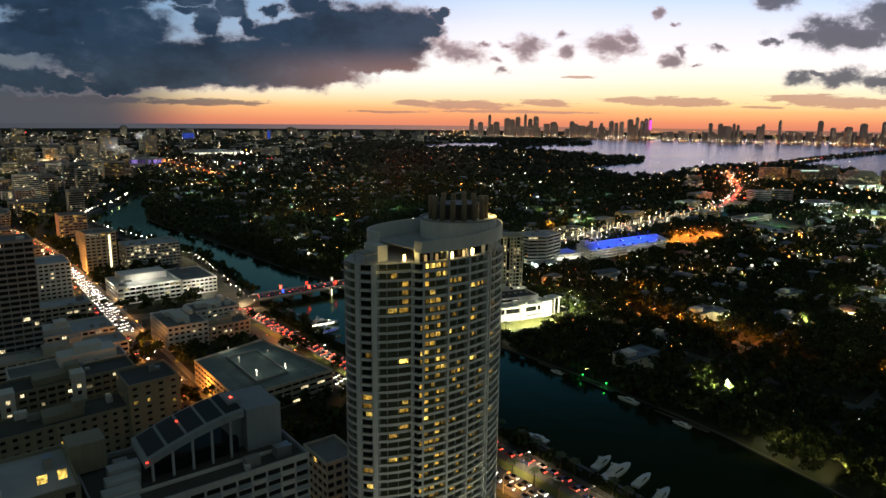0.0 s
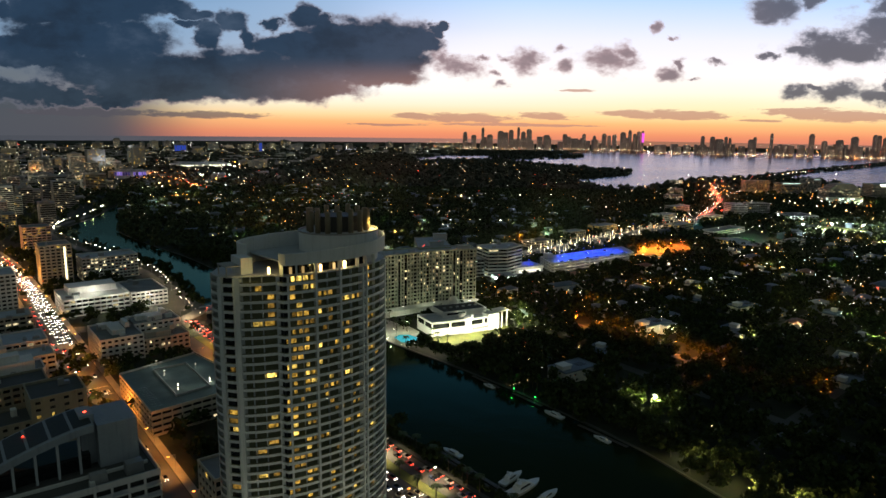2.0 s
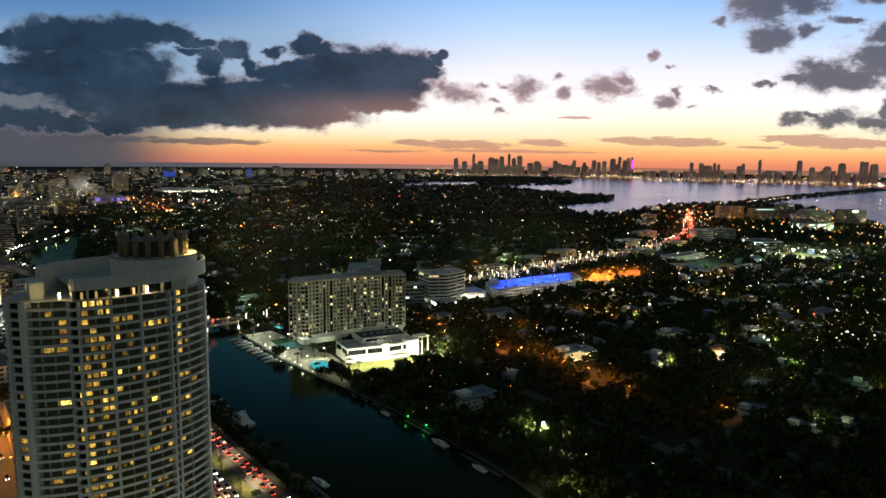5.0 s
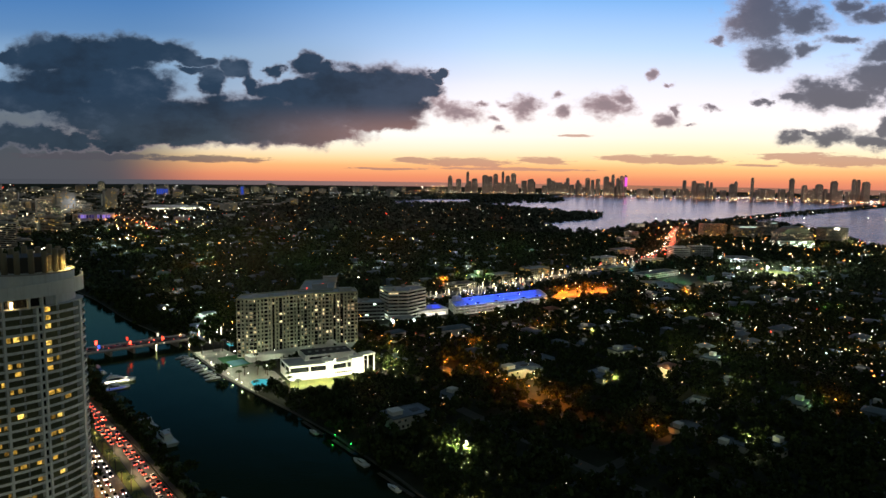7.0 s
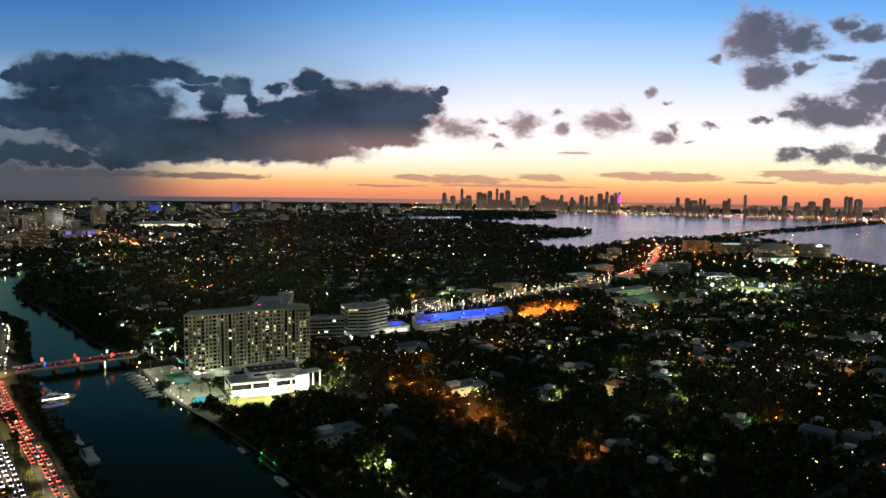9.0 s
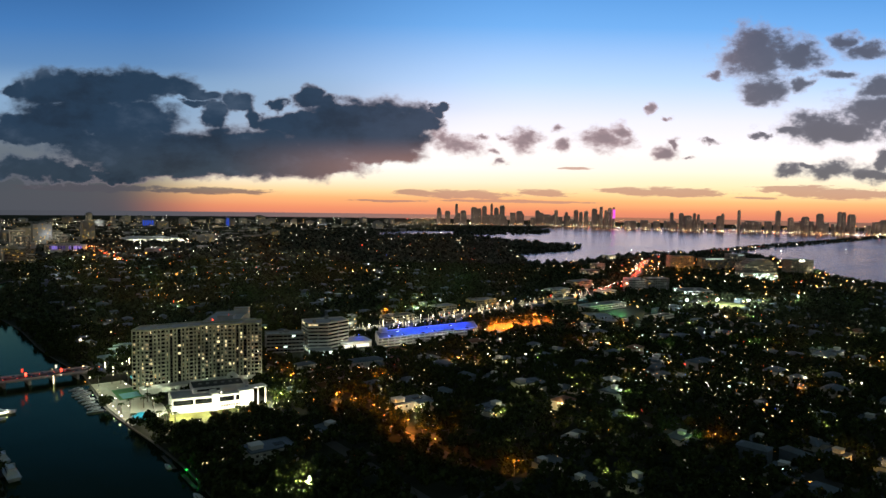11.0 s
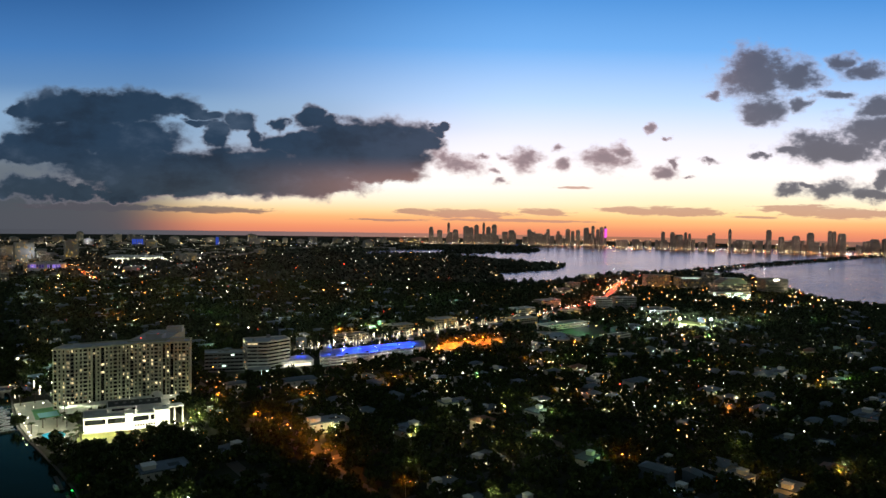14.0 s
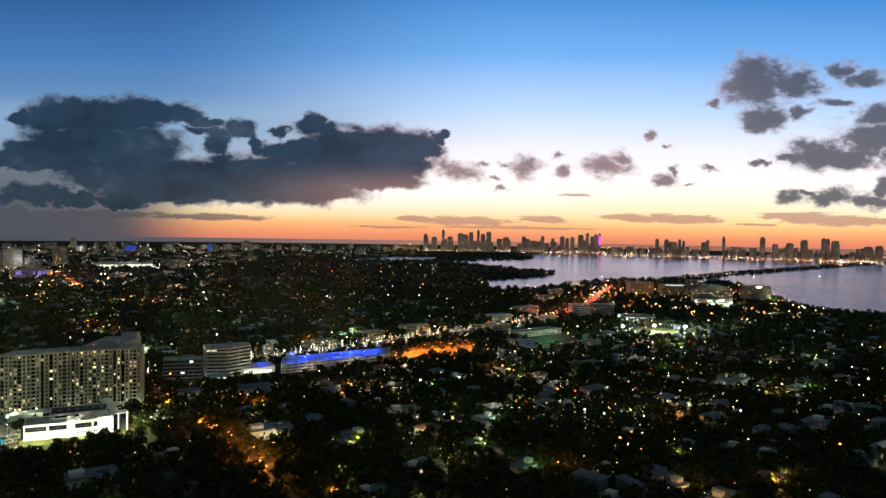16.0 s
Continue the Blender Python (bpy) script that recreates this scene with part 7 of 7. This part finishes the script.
for x, y in ((290, 123), (285, 98), (292, 82)):
    lamp = thing("garden_lamp", "lamp post glowing yellow in a dark waterside garden", "lamp post", "waterside garden lamps", (x, y, 0))
    part("pole", Shape().cone(0, 0, 0, 4.6, 0.10, 0.07, 6), METAL, lamp)
    part("lamp_head", Shape().gem(0, 0, 4.9, 0.40, 0.35), WARM_LAMP, lamp)
    lamp_light(x, y, 5.8, (1.0, 0.82, 0.35), 5200, 0.3, "garden_light")
for x, y in ((286.5, 236), (287.2, 220)):
    part_ob = thing("dock_lamp", "bright green lamp on a dock post", "lamp", "green dock lamps", (x, y, 0))
    part("post", Shape().cone(0, 0, 0, 2.2, 0.08, 0.08, 6), METAL, part_ob)
    part("lamp_head", Shape().gem(0, 0, 2.5, 0.6, 0.4), GREEN_LAMP, part_ob)
    lamp_light(x - 1.5, y, 3.0, (0.05, 1.0, 0.15), 160, 0.3, "green_light")
# tower crown glow
for x, y, z, p in ((104, 159, 106.4, 260), (112, 157.5, 106.4, 110), (122, 155.3, 106.4, 90), (133, 155.5, 106.4, 90), (150.2, 165.0, 115.4, 1200), (151.2, 170.5, 115.4, 900)):
    lamp_light(x, y, z, (1.0, 0.72, 0.22), p, 0.3, "terrace_light")

# unseen seaward pool garden lamps below the flight, added to brighten the tower's face
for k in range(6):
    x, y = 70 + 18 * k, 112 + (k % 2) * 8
    gp = thing("garden_lamp", "unseen lamp post added in the hotel pool garden", "lamp post", "pool garden lamps", (x, y, 0))
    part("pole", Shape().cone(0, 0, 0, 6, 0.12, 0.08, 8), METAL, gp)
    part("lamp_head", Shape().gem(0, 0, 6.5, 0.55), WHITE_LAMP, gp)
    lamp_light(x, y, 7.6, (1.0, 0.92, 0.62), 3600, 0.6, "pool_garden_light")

# ---- boats and docks ----
def boat(x, y, length, turn, glow=None):
    w = length * 0.26
    ob = thing("motor_yacht", "white motor yacht moored in the creek", "boat", "boats in the creek", (x, y, 0.1))
    ob.rotation_euler[2] = radians(turn)
    half = [(0.5, -0.5), (0.52, 0.0), (0.42, 0.25), (0.22, 0.42), (0.0, 0.5)]
    deck = [(a * w, b * length) for a, b in half] + [(-a * w, b * length) for a, b in half[-2::-1]]
    keel = [(a * w * 0.72, b * length * 0.92) for a, b in half] + [(-a * w * 0.72, b * length * 0.92) for a, b in half[-2::-1]]
    part("hull", Shape().prism(keel, -0.4, length * 0.085, deck), HULL, ob)
    h0 = length * 0.085
    part("cabin", Shape().prism([(-w * 0.36, -length * 0.28), (w * 0.36, -length * 0.28), (w * 0.28, length * 0.22), (-w * 0.28, length * 0.22)], h0, h0 + length * 0.085, [(-w * 0.32, -length * 0.26), (w * 0.32, -length * 0.26), (w * 0.22, length * 0.10), (-w * 0.22, length * 0.10)]), HULL, ob)
    part("windscreen", Shape().box(-w * 0.34, w * 0.34, -length * 0.22, length * 0.08, h0 + length * 0.03, h0 + length * 0.06), GLASS, ob)
    if length > 14:
        part("flybridge", Shape().prism([(-w * 0.28, -length * 0.22), (w * 0.28, -length * 0.22), (w * 0.22, length * 0.02), (-w * 0.22, length * 0.02)], h0 + length * 0.085, h0 + length * 0.13), HULL, ob)
        part("radar_arch", Shape().box(-w * 0.27, -w * 0.24, -length * 0.16, -length * 0.13, h0 + length * 0.13, h0 + length * 0.2).box(w * 0.24, w * 0.27, -length * 0.16, -length * 0.13, h0 + length * 0.13, h0 + length * 0.2).box(-w * 0.27, w * 0.27, -length * 0.16, -length * 0.13, h0 + length * 0.19, h0 + length * 0.205), HULL, ob)
    if glow:
        part("deck_light", Shape().box(w * 0.5, w * 0.54, -length * 0.35, length * 0.3, h0 * 0.8, h0 * 0.95).box(-w * 0.54, -w * 0.5, -length * 0.35, length * 0.3, h0 * 0.8, h0 * 0.95), glow, ob, "glowing deck light strip")
    return ob


boat(214, 411, 24, -94, WHITE_LAMP)
boat(210, 396, 18, -88, BLUE_LAMP)
boat(209.5, 317, 19, 8)
boat(211, 289, 25, 4)
boat(219, 167, 15, -78)
boat(217.5, 158, 20, -84)
boat(221, 148, 14, -80)
boat(216.5, 136, 16, -76)
boat(213, 200, 12, 5)
boat(211, 440, 10, 5)
boat(281.5, 201, 13, 2)
boat(281, 251, 9, 3)
boat(279.5, 168, 10, 0)
br = random.Random(9)
for k in range(9):
    boat(269.0 + br.uniform(-1, 1), 380 + k * 8.4, br.uniform(9, 14), 95 + br.uniform(-6, 6))
boat(211, 458, 9, 0)
for nm, x0, x1, y0, y1 in (("dock", 264, 278, 376, 377.5), ("dock", 264, 278, 392, 393.5), ("dock", 264, 278, 408, 409.5), ("dock", 264, 279, 424, 425.5), ("dock", 264, 280, 440, 441.5), ("dock", 283, 285, 212, 234), ("dock", 282, 284, 244, 268), ("dock", 281, 283, 155, 185), ("dock", 208, 210, 125, 205), ("dock", 206, 208, 285, 335)):
    d = thing(nm, "narrow timber dock on piles over the creek", "dock", "docks")
    part("planking", Shape().box(x0, x1, y0, y1, 0.9, 1.1), BROWN, d)
    for a in range(3):
        px, py = x0 + (x1 - x0) * (a + 0.5) / 3, y0 + (y1 - y0) * (a + 0.5) / 3
        part("pile", Shape().cone(px, py, -0.5, 1.6, 0.16, 0.14, 7), BARK, d)
# waterside path lamps by the clubhouse terrace
for k in range(12):
    y = 340 + k * 8.6
    b = thing("bollard_lamp", "low white lamp along the waterside walk", "lamp", "waterside lamps", (281.0, y, 0))
    part("post", Shape().cone(0, 0, 0, 1.0, 0.1, 0.1, 6), METAL, b)
    part("lamp_head", Shape().gem(0, 0, 1.35, 0.5, 0.42), WHITE_LAMP, b)
    if k % 2:
        lamp_light(278.0, y, 2.2, (1.0, 1.0, 0.86), 420, 0.5, "quay_light")
for k in range(12):
    b = thing("bollard_lamp", "low white lamp along a garden jetty path", "lamp", "garden path lamps", (291 + k * 2.2, 243.5 - k * 0.1, 0))
    part("post", Shape().cone(0, 0, 0, 0.8, 0.08, 0.08, 6), METAL, b)
    part("lamp_head", Shape().gem(0, 0, 1.0, 0.22, 0.2), WARM_LAMP, b)

# ---- the thousands of small lamps of the city ----
lr = random.Random(55)


def lights(name, spots, mat, label):
    s = Shape()
    for x, y, z, r in spots:
        s.gem(x, y, z, r, r * 0.8)
    return loose(name, s, mat, label, "lights", "stuff")


KINDS = (("garden_lamps_white", WHITE_LAMP, "small white garden and street lamps between the trees"), ("garden_lamps_warm", WARM_LAMP, "small warm lamps between the trees"),
         ("street_lamps_orange", SODIUM, "orange street lamps of the garden quarter"), ("lamps_cool", COOL_LAMP, "cool greenish lamps among the trees"), ("lamps_red", RED_LAMP, "red tail lamps and signals far off"), ("lamps_blue", BLUE_LAMP, "few blue lamps among the houses"))
spots = [[] for _ in KINDS]


def pick(weights):
    r, k = lr.random() * sum(weights), 0
    while r > weights[k]:
        r -= weights[k]
        k += 1
    return k


clump = lambda x, y, s: noise.noise(Vector((x / s, y / s, 3.0)))
n = 0
while n < 4000:
    depth = 230 + 2500 * lr.random() ** 1.15
    px, py = ahead_of(lr.uniform(-1, 1) * (0.69 * depth + 160), depth)
    if px < 285 or (px > 780 and py < 330 and lr.random() < 0.55) or (px < 470 and py < 190 and lr.random() < 0.93) or (py < 60 and px < 900 and lr.random() < 0.6) or inside(px, py, BAY) or inside(px, py, CREEK) or clump(px, py, 75 if px > 700 else 150) + lr.uniform(-0.25, 0.2) < 0.04 or (py > 600 and 300 < px < 1000 and lr.random() < 0.15) or (depth > 700 and lr.random() < (0.35 if px < 900 else 0.3)) or px < beach_edge(py):
        continue
    n += 1
    d = math.hypot(px - MID.x, py - MID.y)
    boul = near_line(px, py, BOULEVARD, 90)
    k = pick((8, 8, 8, 1, 2, 0.3) if boul else (10, 10, 4.0, 4.0, 1.2, 0.3) if px > 480 and py < 420 else (9, 8, 6.5, 1.2, 1.0, 0.1))
    spots[k].append((px, py, lr.uniform(8.0, 13.0), d * ((0.00031 if d < 800 else 0.00025) * (0.72 if px < 620 else 0.95 if px < 790 else 0.8) if py < 600 else 0.00017) * lr.lognormvariate(0, 0.7)))
# windows and path lamps of the garden quarter, in loose clusters
n = 0
while n < 900:
    px, py = lr.uniform(430, 1050), lr.uniform(50, 500)
    if (py < 110 and lr.random() < 0.5) or clump(px, py, 55) + lr.uniform(-0.3, 0.3) < 0.0 or any(inside(px, py, b) for b in BLOCKS):
        continue
    n += 1
    d = math.hypot(px - MID.x, py - MID.y)
    spots[pick((8, 9, 3.5, 3, 0.8, 0.3))].append((px, py, lr.uniform(7.5, 12.0), d * 0.00019 * lr.lognormvariate(0, 0.6)))
# porch and garden lamps round the houses
for hx, hy, r0 in taken:
    d = math.hypot(hx - MID.x, hy - MID.y)
    for j in range(lr.choice((0, 1, 1)) if hy < 70 and hx < 850 else lr.choice((1, 2, 3, 4)) if d < 1000 else lr.choice((0, 0, 1, 1, 2))):
        a = lr.uniform(0, 6.28)
        x, y = hx + (r0 + lr.uniform(1, 7)) * math.cos(a), hy + (r0 + lr.uniform(1, 7)) * math.sin(a)
        if not inside(x, y, BAY):
            spots[pick((8, 8, 3.0, 2.2, 0.7, 0.3) if hy < 430 else (6, 6, 4, 0.8, 0.8, 0.1))].append((x, y, lr.uniform(5.5, 10), d * (0.00024 if d < 700 else 0.00022 if hy < 600 else 0.00017) * lr.lognormvariate(0, 0.65)))
# rows of orange lamps along the lanes, more in the south
for line in LANES + SIDES:
    for px, py in line[::4]:
        if lr.random() < 0.4 and px > 300:
            d = math.hypot(px - MID.x, py - MID.y)
            spots[2 if lr.random() < 0.6 else 0].append((px + lr.uniform(-3, 3), py + lr.uniform(-3, 3), 8.5, d * 0.00045))
# streets of the southern gardens: chains of orange lamps with parked cars between
for k in range(16):
    px, py = lr.uniform(330, 900), lr.uniform(620, 2000)
    run, swing = lr.uniform(60, 190), radians(lr.choice((-32, -28, -35, 62)) + lr.uniform(-6, 6))
    for j in range(int(run / 9)):
        x, y = px + 9 * j * math.cos(swing), py + 9 * j * math.sin(swing)
        if lr.random() < 0.55 and not inside(x, y, CREEK) and x > beach_edge(y):
            d = math.hypot(x - MID.x, y - MID.y)
            spots[pick((2, 3, 9, 0.3, 2, 0))].append((x + lr.gauss(0, 4), y + lr.gauss(0, 4), lr.uniform(9, 12), d * 0.00026 * lr.lognormvariate(0, 0.5)))
# beach district and far south: dense lamps
n = 0
while n < 3600:
    u0 = lr.uniform(-0.80, 0.02)
    r0 = lr.uniform(0, 1) ** 0.7 * 3000 + 1750
    depth = r0 / math.sqrt(1 + u0 * u0)
    px, py = ahead_of(u0 * depth, depth)
    r0 = math.hypot(px - MID.x, py - MID.y)
    if r0 > 4930 or inside(px, py, BAY) or (u0 > -0.25 and r0 < 3300 and lr.random() < 0.8) or clump(px, py, 160) + lr.uniform(-0.4, 0.4) < -0.1:
        continue
    n += 1
    k = pick((16, 8, 2.6, 2.0, 0.4, 0.4))
    spots[k].append((px, py, rise(r0) + lr.uniform(7, 26), r0 * 0.000125 * lr.lognormvariate(0, 0.65)))
# beach district near
for k in range(900):
    y = lr.uniform(560, 2500)
    x = beach_edge(y) - 8 - lr.random() ** 1.2 * 420
    if inside(x, y, CREEK):
        continue
    d = math.hypot(x - MID.x, y - MID.y)
    spots[pick((12, 8, 4, 0.8, 1, 0.4))].append((x, y, lr.uniform(5, 16), d * 0.00017 * lr.lognormvariate(0, 0.6)))
# traffic far along the avenue, boulevard and causeway
for line, wts, a, b in ((BEACH_AVENUE, (6, 5, 7, 0, 6, 0), 50, 400), (CROSS_STREET, (2, 1, 3, 0, 8, 0), 44, 400), (CAUSEWAY, (5, 4, 2, 0, 4, 0), 0, 60)):
    for i in range(a, min(b, len(line) - 1)):
        for j in range(7):
            f = lr.random()
            x = line[i][0] + (line[i + 1][0] - line[i][0]) * f + lr.uniform(-6, 6)
            y = line[i][1] + (line[i + 1][1] - line[i][1]) * f + lr.uniform(-6, 6)
            if (line is CAUSEWAY and i > 7 and lr.random() < 0.86) or (line is CROSS_STREET and j > 2):
                continue
            px, py, pz = place(x, y)
            d = math.hypot(px - MID.x, py - MID.y)
            spots[pick(wts)].append((px, py, pz + (4.5 if line is CAUSEWAY else 2.0) + lr.uniform(0, 4), d * (0.0005 if line is BEACH_AVENUE else 0.00036) * lr.uniform(0.6, 1.4)))
# the evening rush towards the causeway: tail lamps on one side, headlamps on the other
for lane, kind, step in ((4.5, 4, 7), (0.5, 4, 7), (-3.5, 4, 8), (-9, 0, 8), (-13, 0, 11)):
    for px, py in smooth_line(offset(CROSS_STREET, lane), step):
        if 1110 < px < 1680 and lr.random() < 0.8:
            d = math.hypot(px - MID.x, py - MID.y)
            spots[kind if lr.random() < 0.9 else 2].append((px + lr.uniform(-2, 2), py + lr.uniform(-2, 2), 2.2, d * 0.00040 * lr.lognormvariate(0, 0.3)))
# anchor lamps of boats on the bay
for px, py in ((1963, 1186), (1880, 1354), (2446, 945), (2688, 840), (2205, 1302), (1806, 1239)):
    spots[0].append((px, py, 9.0, 1.5))
# lamps and lit fronts along the boulevard
for k in range(420):
    i = lr.randrange(len(BOULEVARD) - 1)
    f = lr.random()
    x = BOULEVARD[i][0] + (BOULEVARD[i + 1][0] - BOULEVARD[i][0]) * f + lr.uniform(-10, 10)
    y = BOULEVARD[i][1] + (BOULEVARD[i + 1][1] - BOULEVARD[i][1]) * f + lr.gauss(0, 13)
    if inside(x, y, BAY) or (x > 1110 and lr.random() < 0.8):
        continue
    d = math.hypot(x - MID.x, y - MID.y)
    spots[pick((8, 7, 4, 0.6, 2, 0.2))].append((x, y, lr.uniform(3, 9), d * (0.00062 if x < 1110 else 0.0004) * lr.lognormvariate(0, 0.4)))
# promenade lamps where the creek bends, and string lights on the boulevard's palms
for x, y in offset(CREEK_DRIVE, 9.6)[46:]:
    d = math.hypot(x - MID.x, y - MID.y)
    if lr.random() < 0.75:
        spots[0].append((x, y, 7.5, d * 0.0009))
streaks = Shape()
for k in range(240):
    i = lr.randrange(9, 38)
    x = BOULEVARD[i][0] + lr.uniform(0, 20)
    y = BOULEVARD[i][1] + (BOULEVARD[i + 1][1] - BOULEVARD[i][1]) / 20 * (x - BOULEVARD[i][0]) + lr.choice((-16, -8, 8, 16)) + lr.uniform(-1, 1)
    streaks.cone(x, y, 0, lr.uniform(4.5, 8.5), 0.20, 0.13, 6)
loose("lit_trunks", streaks, lamp_material("string_lights", (1.0, 0.90, 0.55), 3.2, 0.7), "palm trunks wrapped in white string lights", "lights", "stuff")
# bright yards and sports halls of the middle beach; a street full of cars; headlamps queueing far down the avenue
for cx, cy, sx, sy, n2 in ((800, 2180, 90, 40, 26), (690, 1850, 50, 40, 16), (624, 1502, 16, 8, 4), (940, 2200, 60, 40, 16)):
    for k in range(n2):
        spots[0 if lr.random() < 0.75 else 3].append((cx + lr.uniform(-sx, sx), cy + lr.uniform(-sy, sy), lr.uniform(8, 16), lr.uniform(0.7, 1.9)))
for k in range(60):
    f = lr.random()
    spots[pick((1, 1, 7, 0, 6, 0))].append((535 + 33 * f + lr.uniform(-7, 7), 1485 + 545 * f, lr.uniform(9, 12), lr.uniform(0.4, 0.9)))
for k in range(4):
    lamp_light(540 + 9 * k, 1520 + 150 * k, 14, (1.0, 0.22, 0.03), 40000, 1.0, "street_glow")
for cx, cy, n2 in ((441, 1344, 12), (600, 1100, 4), (442, 886, 10), (448, 808, 10)):
    for k in range(n2):
        spots[pick((2, 3, 9, 0, 1, 0))].append((cx + lr.gauss(0, 12), cy + lr.gauss(0, 14), lr.uniform(9, 12), lr.uniform(0.25, 0.6)))
    lamp_light(cx, cy, 12, (1.0, 0.26, 0.04), 14000, 1.0, "street_glow")
for x, y in offset(BEACH_AVENUE, 3.5)[44:62]:
    for k in range(9):
        spots[0].append((x + lr.uniform(-4.5, 3.5), y + lr.uniform(-6, 6), 0.9, lr.uniform(0.28, 0.5)))
for k in range(8):
    i = 48 + 4 * k
    lamp_light(BEACH_AVENUE[i][0] + (7 if k % 2 else -7), BEACH_AVENUE[i][1], 10, (1.0, 0.38, 0.08), 9000, 0.8, "street_glow")
# unseen lamps added to light the beach blocks in place of many street lamps
for k in range(30):
    y = 680 + 55 * k
    lamp_light(beach_edge(y) - 60 - lr.uniform(0, 240), y, 16, lr.choice((CREAMY, CREAMY, ORANGE, (1.0, 0.6, 0.25))), 10000, 1.0, "street_glow")
# coarse grid of unseen lamps added to lift the dark far district
for k in range(44):
    u0, r0 = -0.78 + 0.70 * (k % 11) / 10, 1900 + 640 * (k // 11)
    depth = r0 / math.sqrt(1 + u0 * u0)
    px, py = ahead_of((u0 + lr.uniform(-0.03, 0.03)) * depth, depth + lr.uniform(-150, 150))
    if inside(px, py, BAY) or (u0 > -0.3 and r0 < 3000):
        continue
    lamp_light(px, py, rise(math.hypot(px - MID.x, py - MID.y)) + 32, lr.choice((CREAMY, (0.95, 1.0, 0.9), (1.0, 0.6, 0.3), (0.9, 0.95, 1.0))), 20000, 2.0, "street_glow")
# added unseen spots lift the skyline; shoreline glitter of the city across the bay
for k in range(26):
    x = -60 + 136 * k
    depth = ((4640 if x < 1280 else 4500) - 120) / math.sqrt(1 + (x / 4700) ** 2)
    px, py = ahead_of(x * depth / 4700, depth)
    fill_ob = lamp_light(px, py, 58, (1.0, 0.74, 0.64), 9000, 6.0, "city_glow")
    fill_ob.data.type, fill_ob.data.spot_size, fill_ob.data.spot_blend = "SPOT", radians(150), 0.5
    fill_ob.matrix_basis = look((px, py, 58), (px + FWD.x * 100, py + FWD.y * 100, 58))
for k in range(1500):
    x = lr.uniform(-250, 3500)
    reach = (4590 if x < 1280 else 4450) + lr.uniform(-40, 30)
    if lr.random() < 0.35:
        reach = lr.uniform(4720, 4938)
    depth = reach / math.sqrt(1 + (x / 4700) ** 2)
    px, py = ahead_of(x * depth / 4700, depth)
    r0 = math.hypot(px - MID.x, py - MID.y)
    spots[pick((10, 9, 5, 0.3, 0.8, 0.1))].append((px, py, rise(r0) + lr.uniform(2, 18), lr.uniform(0.8, 2.0)))
# the shore district by the causeway: orange
for k in range(260):
    x, y = lr.uniform(1312, 1995), lr.uniform(378, 945)
    if inside(x, y, BAY):
        continue
    spots[pick((3, 4, 10, 0.3, 1, 0))].append((x, y, lr.uniform(7, 13), lr.uniform(0.6, 1.5)))
for (nm, mat, label), sp in zip(KINDS, spots):
    lights(nm, sp, mat, label)

# lamps over the rush-hour road, the green-lit forecourt and the orange front by the shops
for px, py in ((1150, 637), (1225, 665), (1300, 703), (1375, 744), (1460, 797), (1545, 851), (1630, 905)):
    lamp_light(px, py, 9.0, (1.0, 0.22, 0.12), 45000, 0.8, "road_glow")
for px, py, c, p in ((934, 445, (0.12, 1.0, 0.2), 11000), (938, 462, (0.4, 1.0, 0.5), 5000), (926, 428, (0.9, 1.0, 0.85), 9000), (986, 556, (0.05, 0.6, 1.0), 9000), (905, 472, (0.9, 0.95, 1.0), 5000), (975, 474, (0.9, 0.95, 1.0), 5000), (1165, 478, (0.85, 0.95, 1.0), 22000), (825, 378, (1.0, 0.25, 0.03), 26000), (840, 370, (1.0, 0.25, 0.03), 26000), (1554, 554, CREAMY, 26000), (1596, 530, (1.0, 0.5, 0.15), 16000), (1638, 588, (1.0, 0.5, 0.15), 16000), (1522, 735, (1.0, 0.3, 0.05), 18000), (1575, 724, (1.0, 0.3, 0.05), 16000), (104, 338, (1.0, 0.30, 0.04), 13000), (106, 275, (1.0, 0.30, 0.04), 2500), (90, 336, (1.0, 0.30, 0.04), 1200), (101, 378, (1.0, 0.34, 0.06), 9000), (99, 420, (1.0, 0.34, 0.06), 9000), (186, 480, (1.0, 0.60, 0.26), 9000), (178, 410, (1.0, 0.25, 0.05), 5000)):
    lamp_light(px, py, 7.0, c, p, 0.5, "forecourt_light")
# lamps in the gardens that light the foliage round them
gl = random.Random(63)
n = 0
while n < 330:
    hx, hy, r0 = gl.choice(taken)
    a = gl.uniform(3.6, 6.2)
    px, py = hx + (r0 + gl.uniform(3, 6)) * math.cos(a), hy + (r0 + gl.uniform(3, 6)) * math.sin(a)
    d = math.hypot(px - MID.x, py - MID.y)
    if d > 1900 or px < 300 or inside(px, py, BAY) or any(inside(px, py, b) for b in BLOCKS) or (px < 450 and py < 195 and gl.random() < 0.85) or (py < 90 and px < 900 and gl.random() < 0.7) or (px > 800 and py < 330 and gl.random() < 0.6):
        continue
    n += 1
    lamp_light(px, py, gl.uniform(4, 9), gl.choice(((0.45, 1.0, 0.32), (0.95, 1.0, 0.55), (1.0, 0.85, 0.5), (1.0, 0.85, 0.5), (0.7, 1.0, 0.55), (1.0, 0.5, 0.14), (0.95, 0.95, 0.85))), gl.uniform(1400, 7600) * max(0.6, (d / 560) ** 1.35) * (0.6 if py > 600 else 1.0), 0.3, "garden_light")
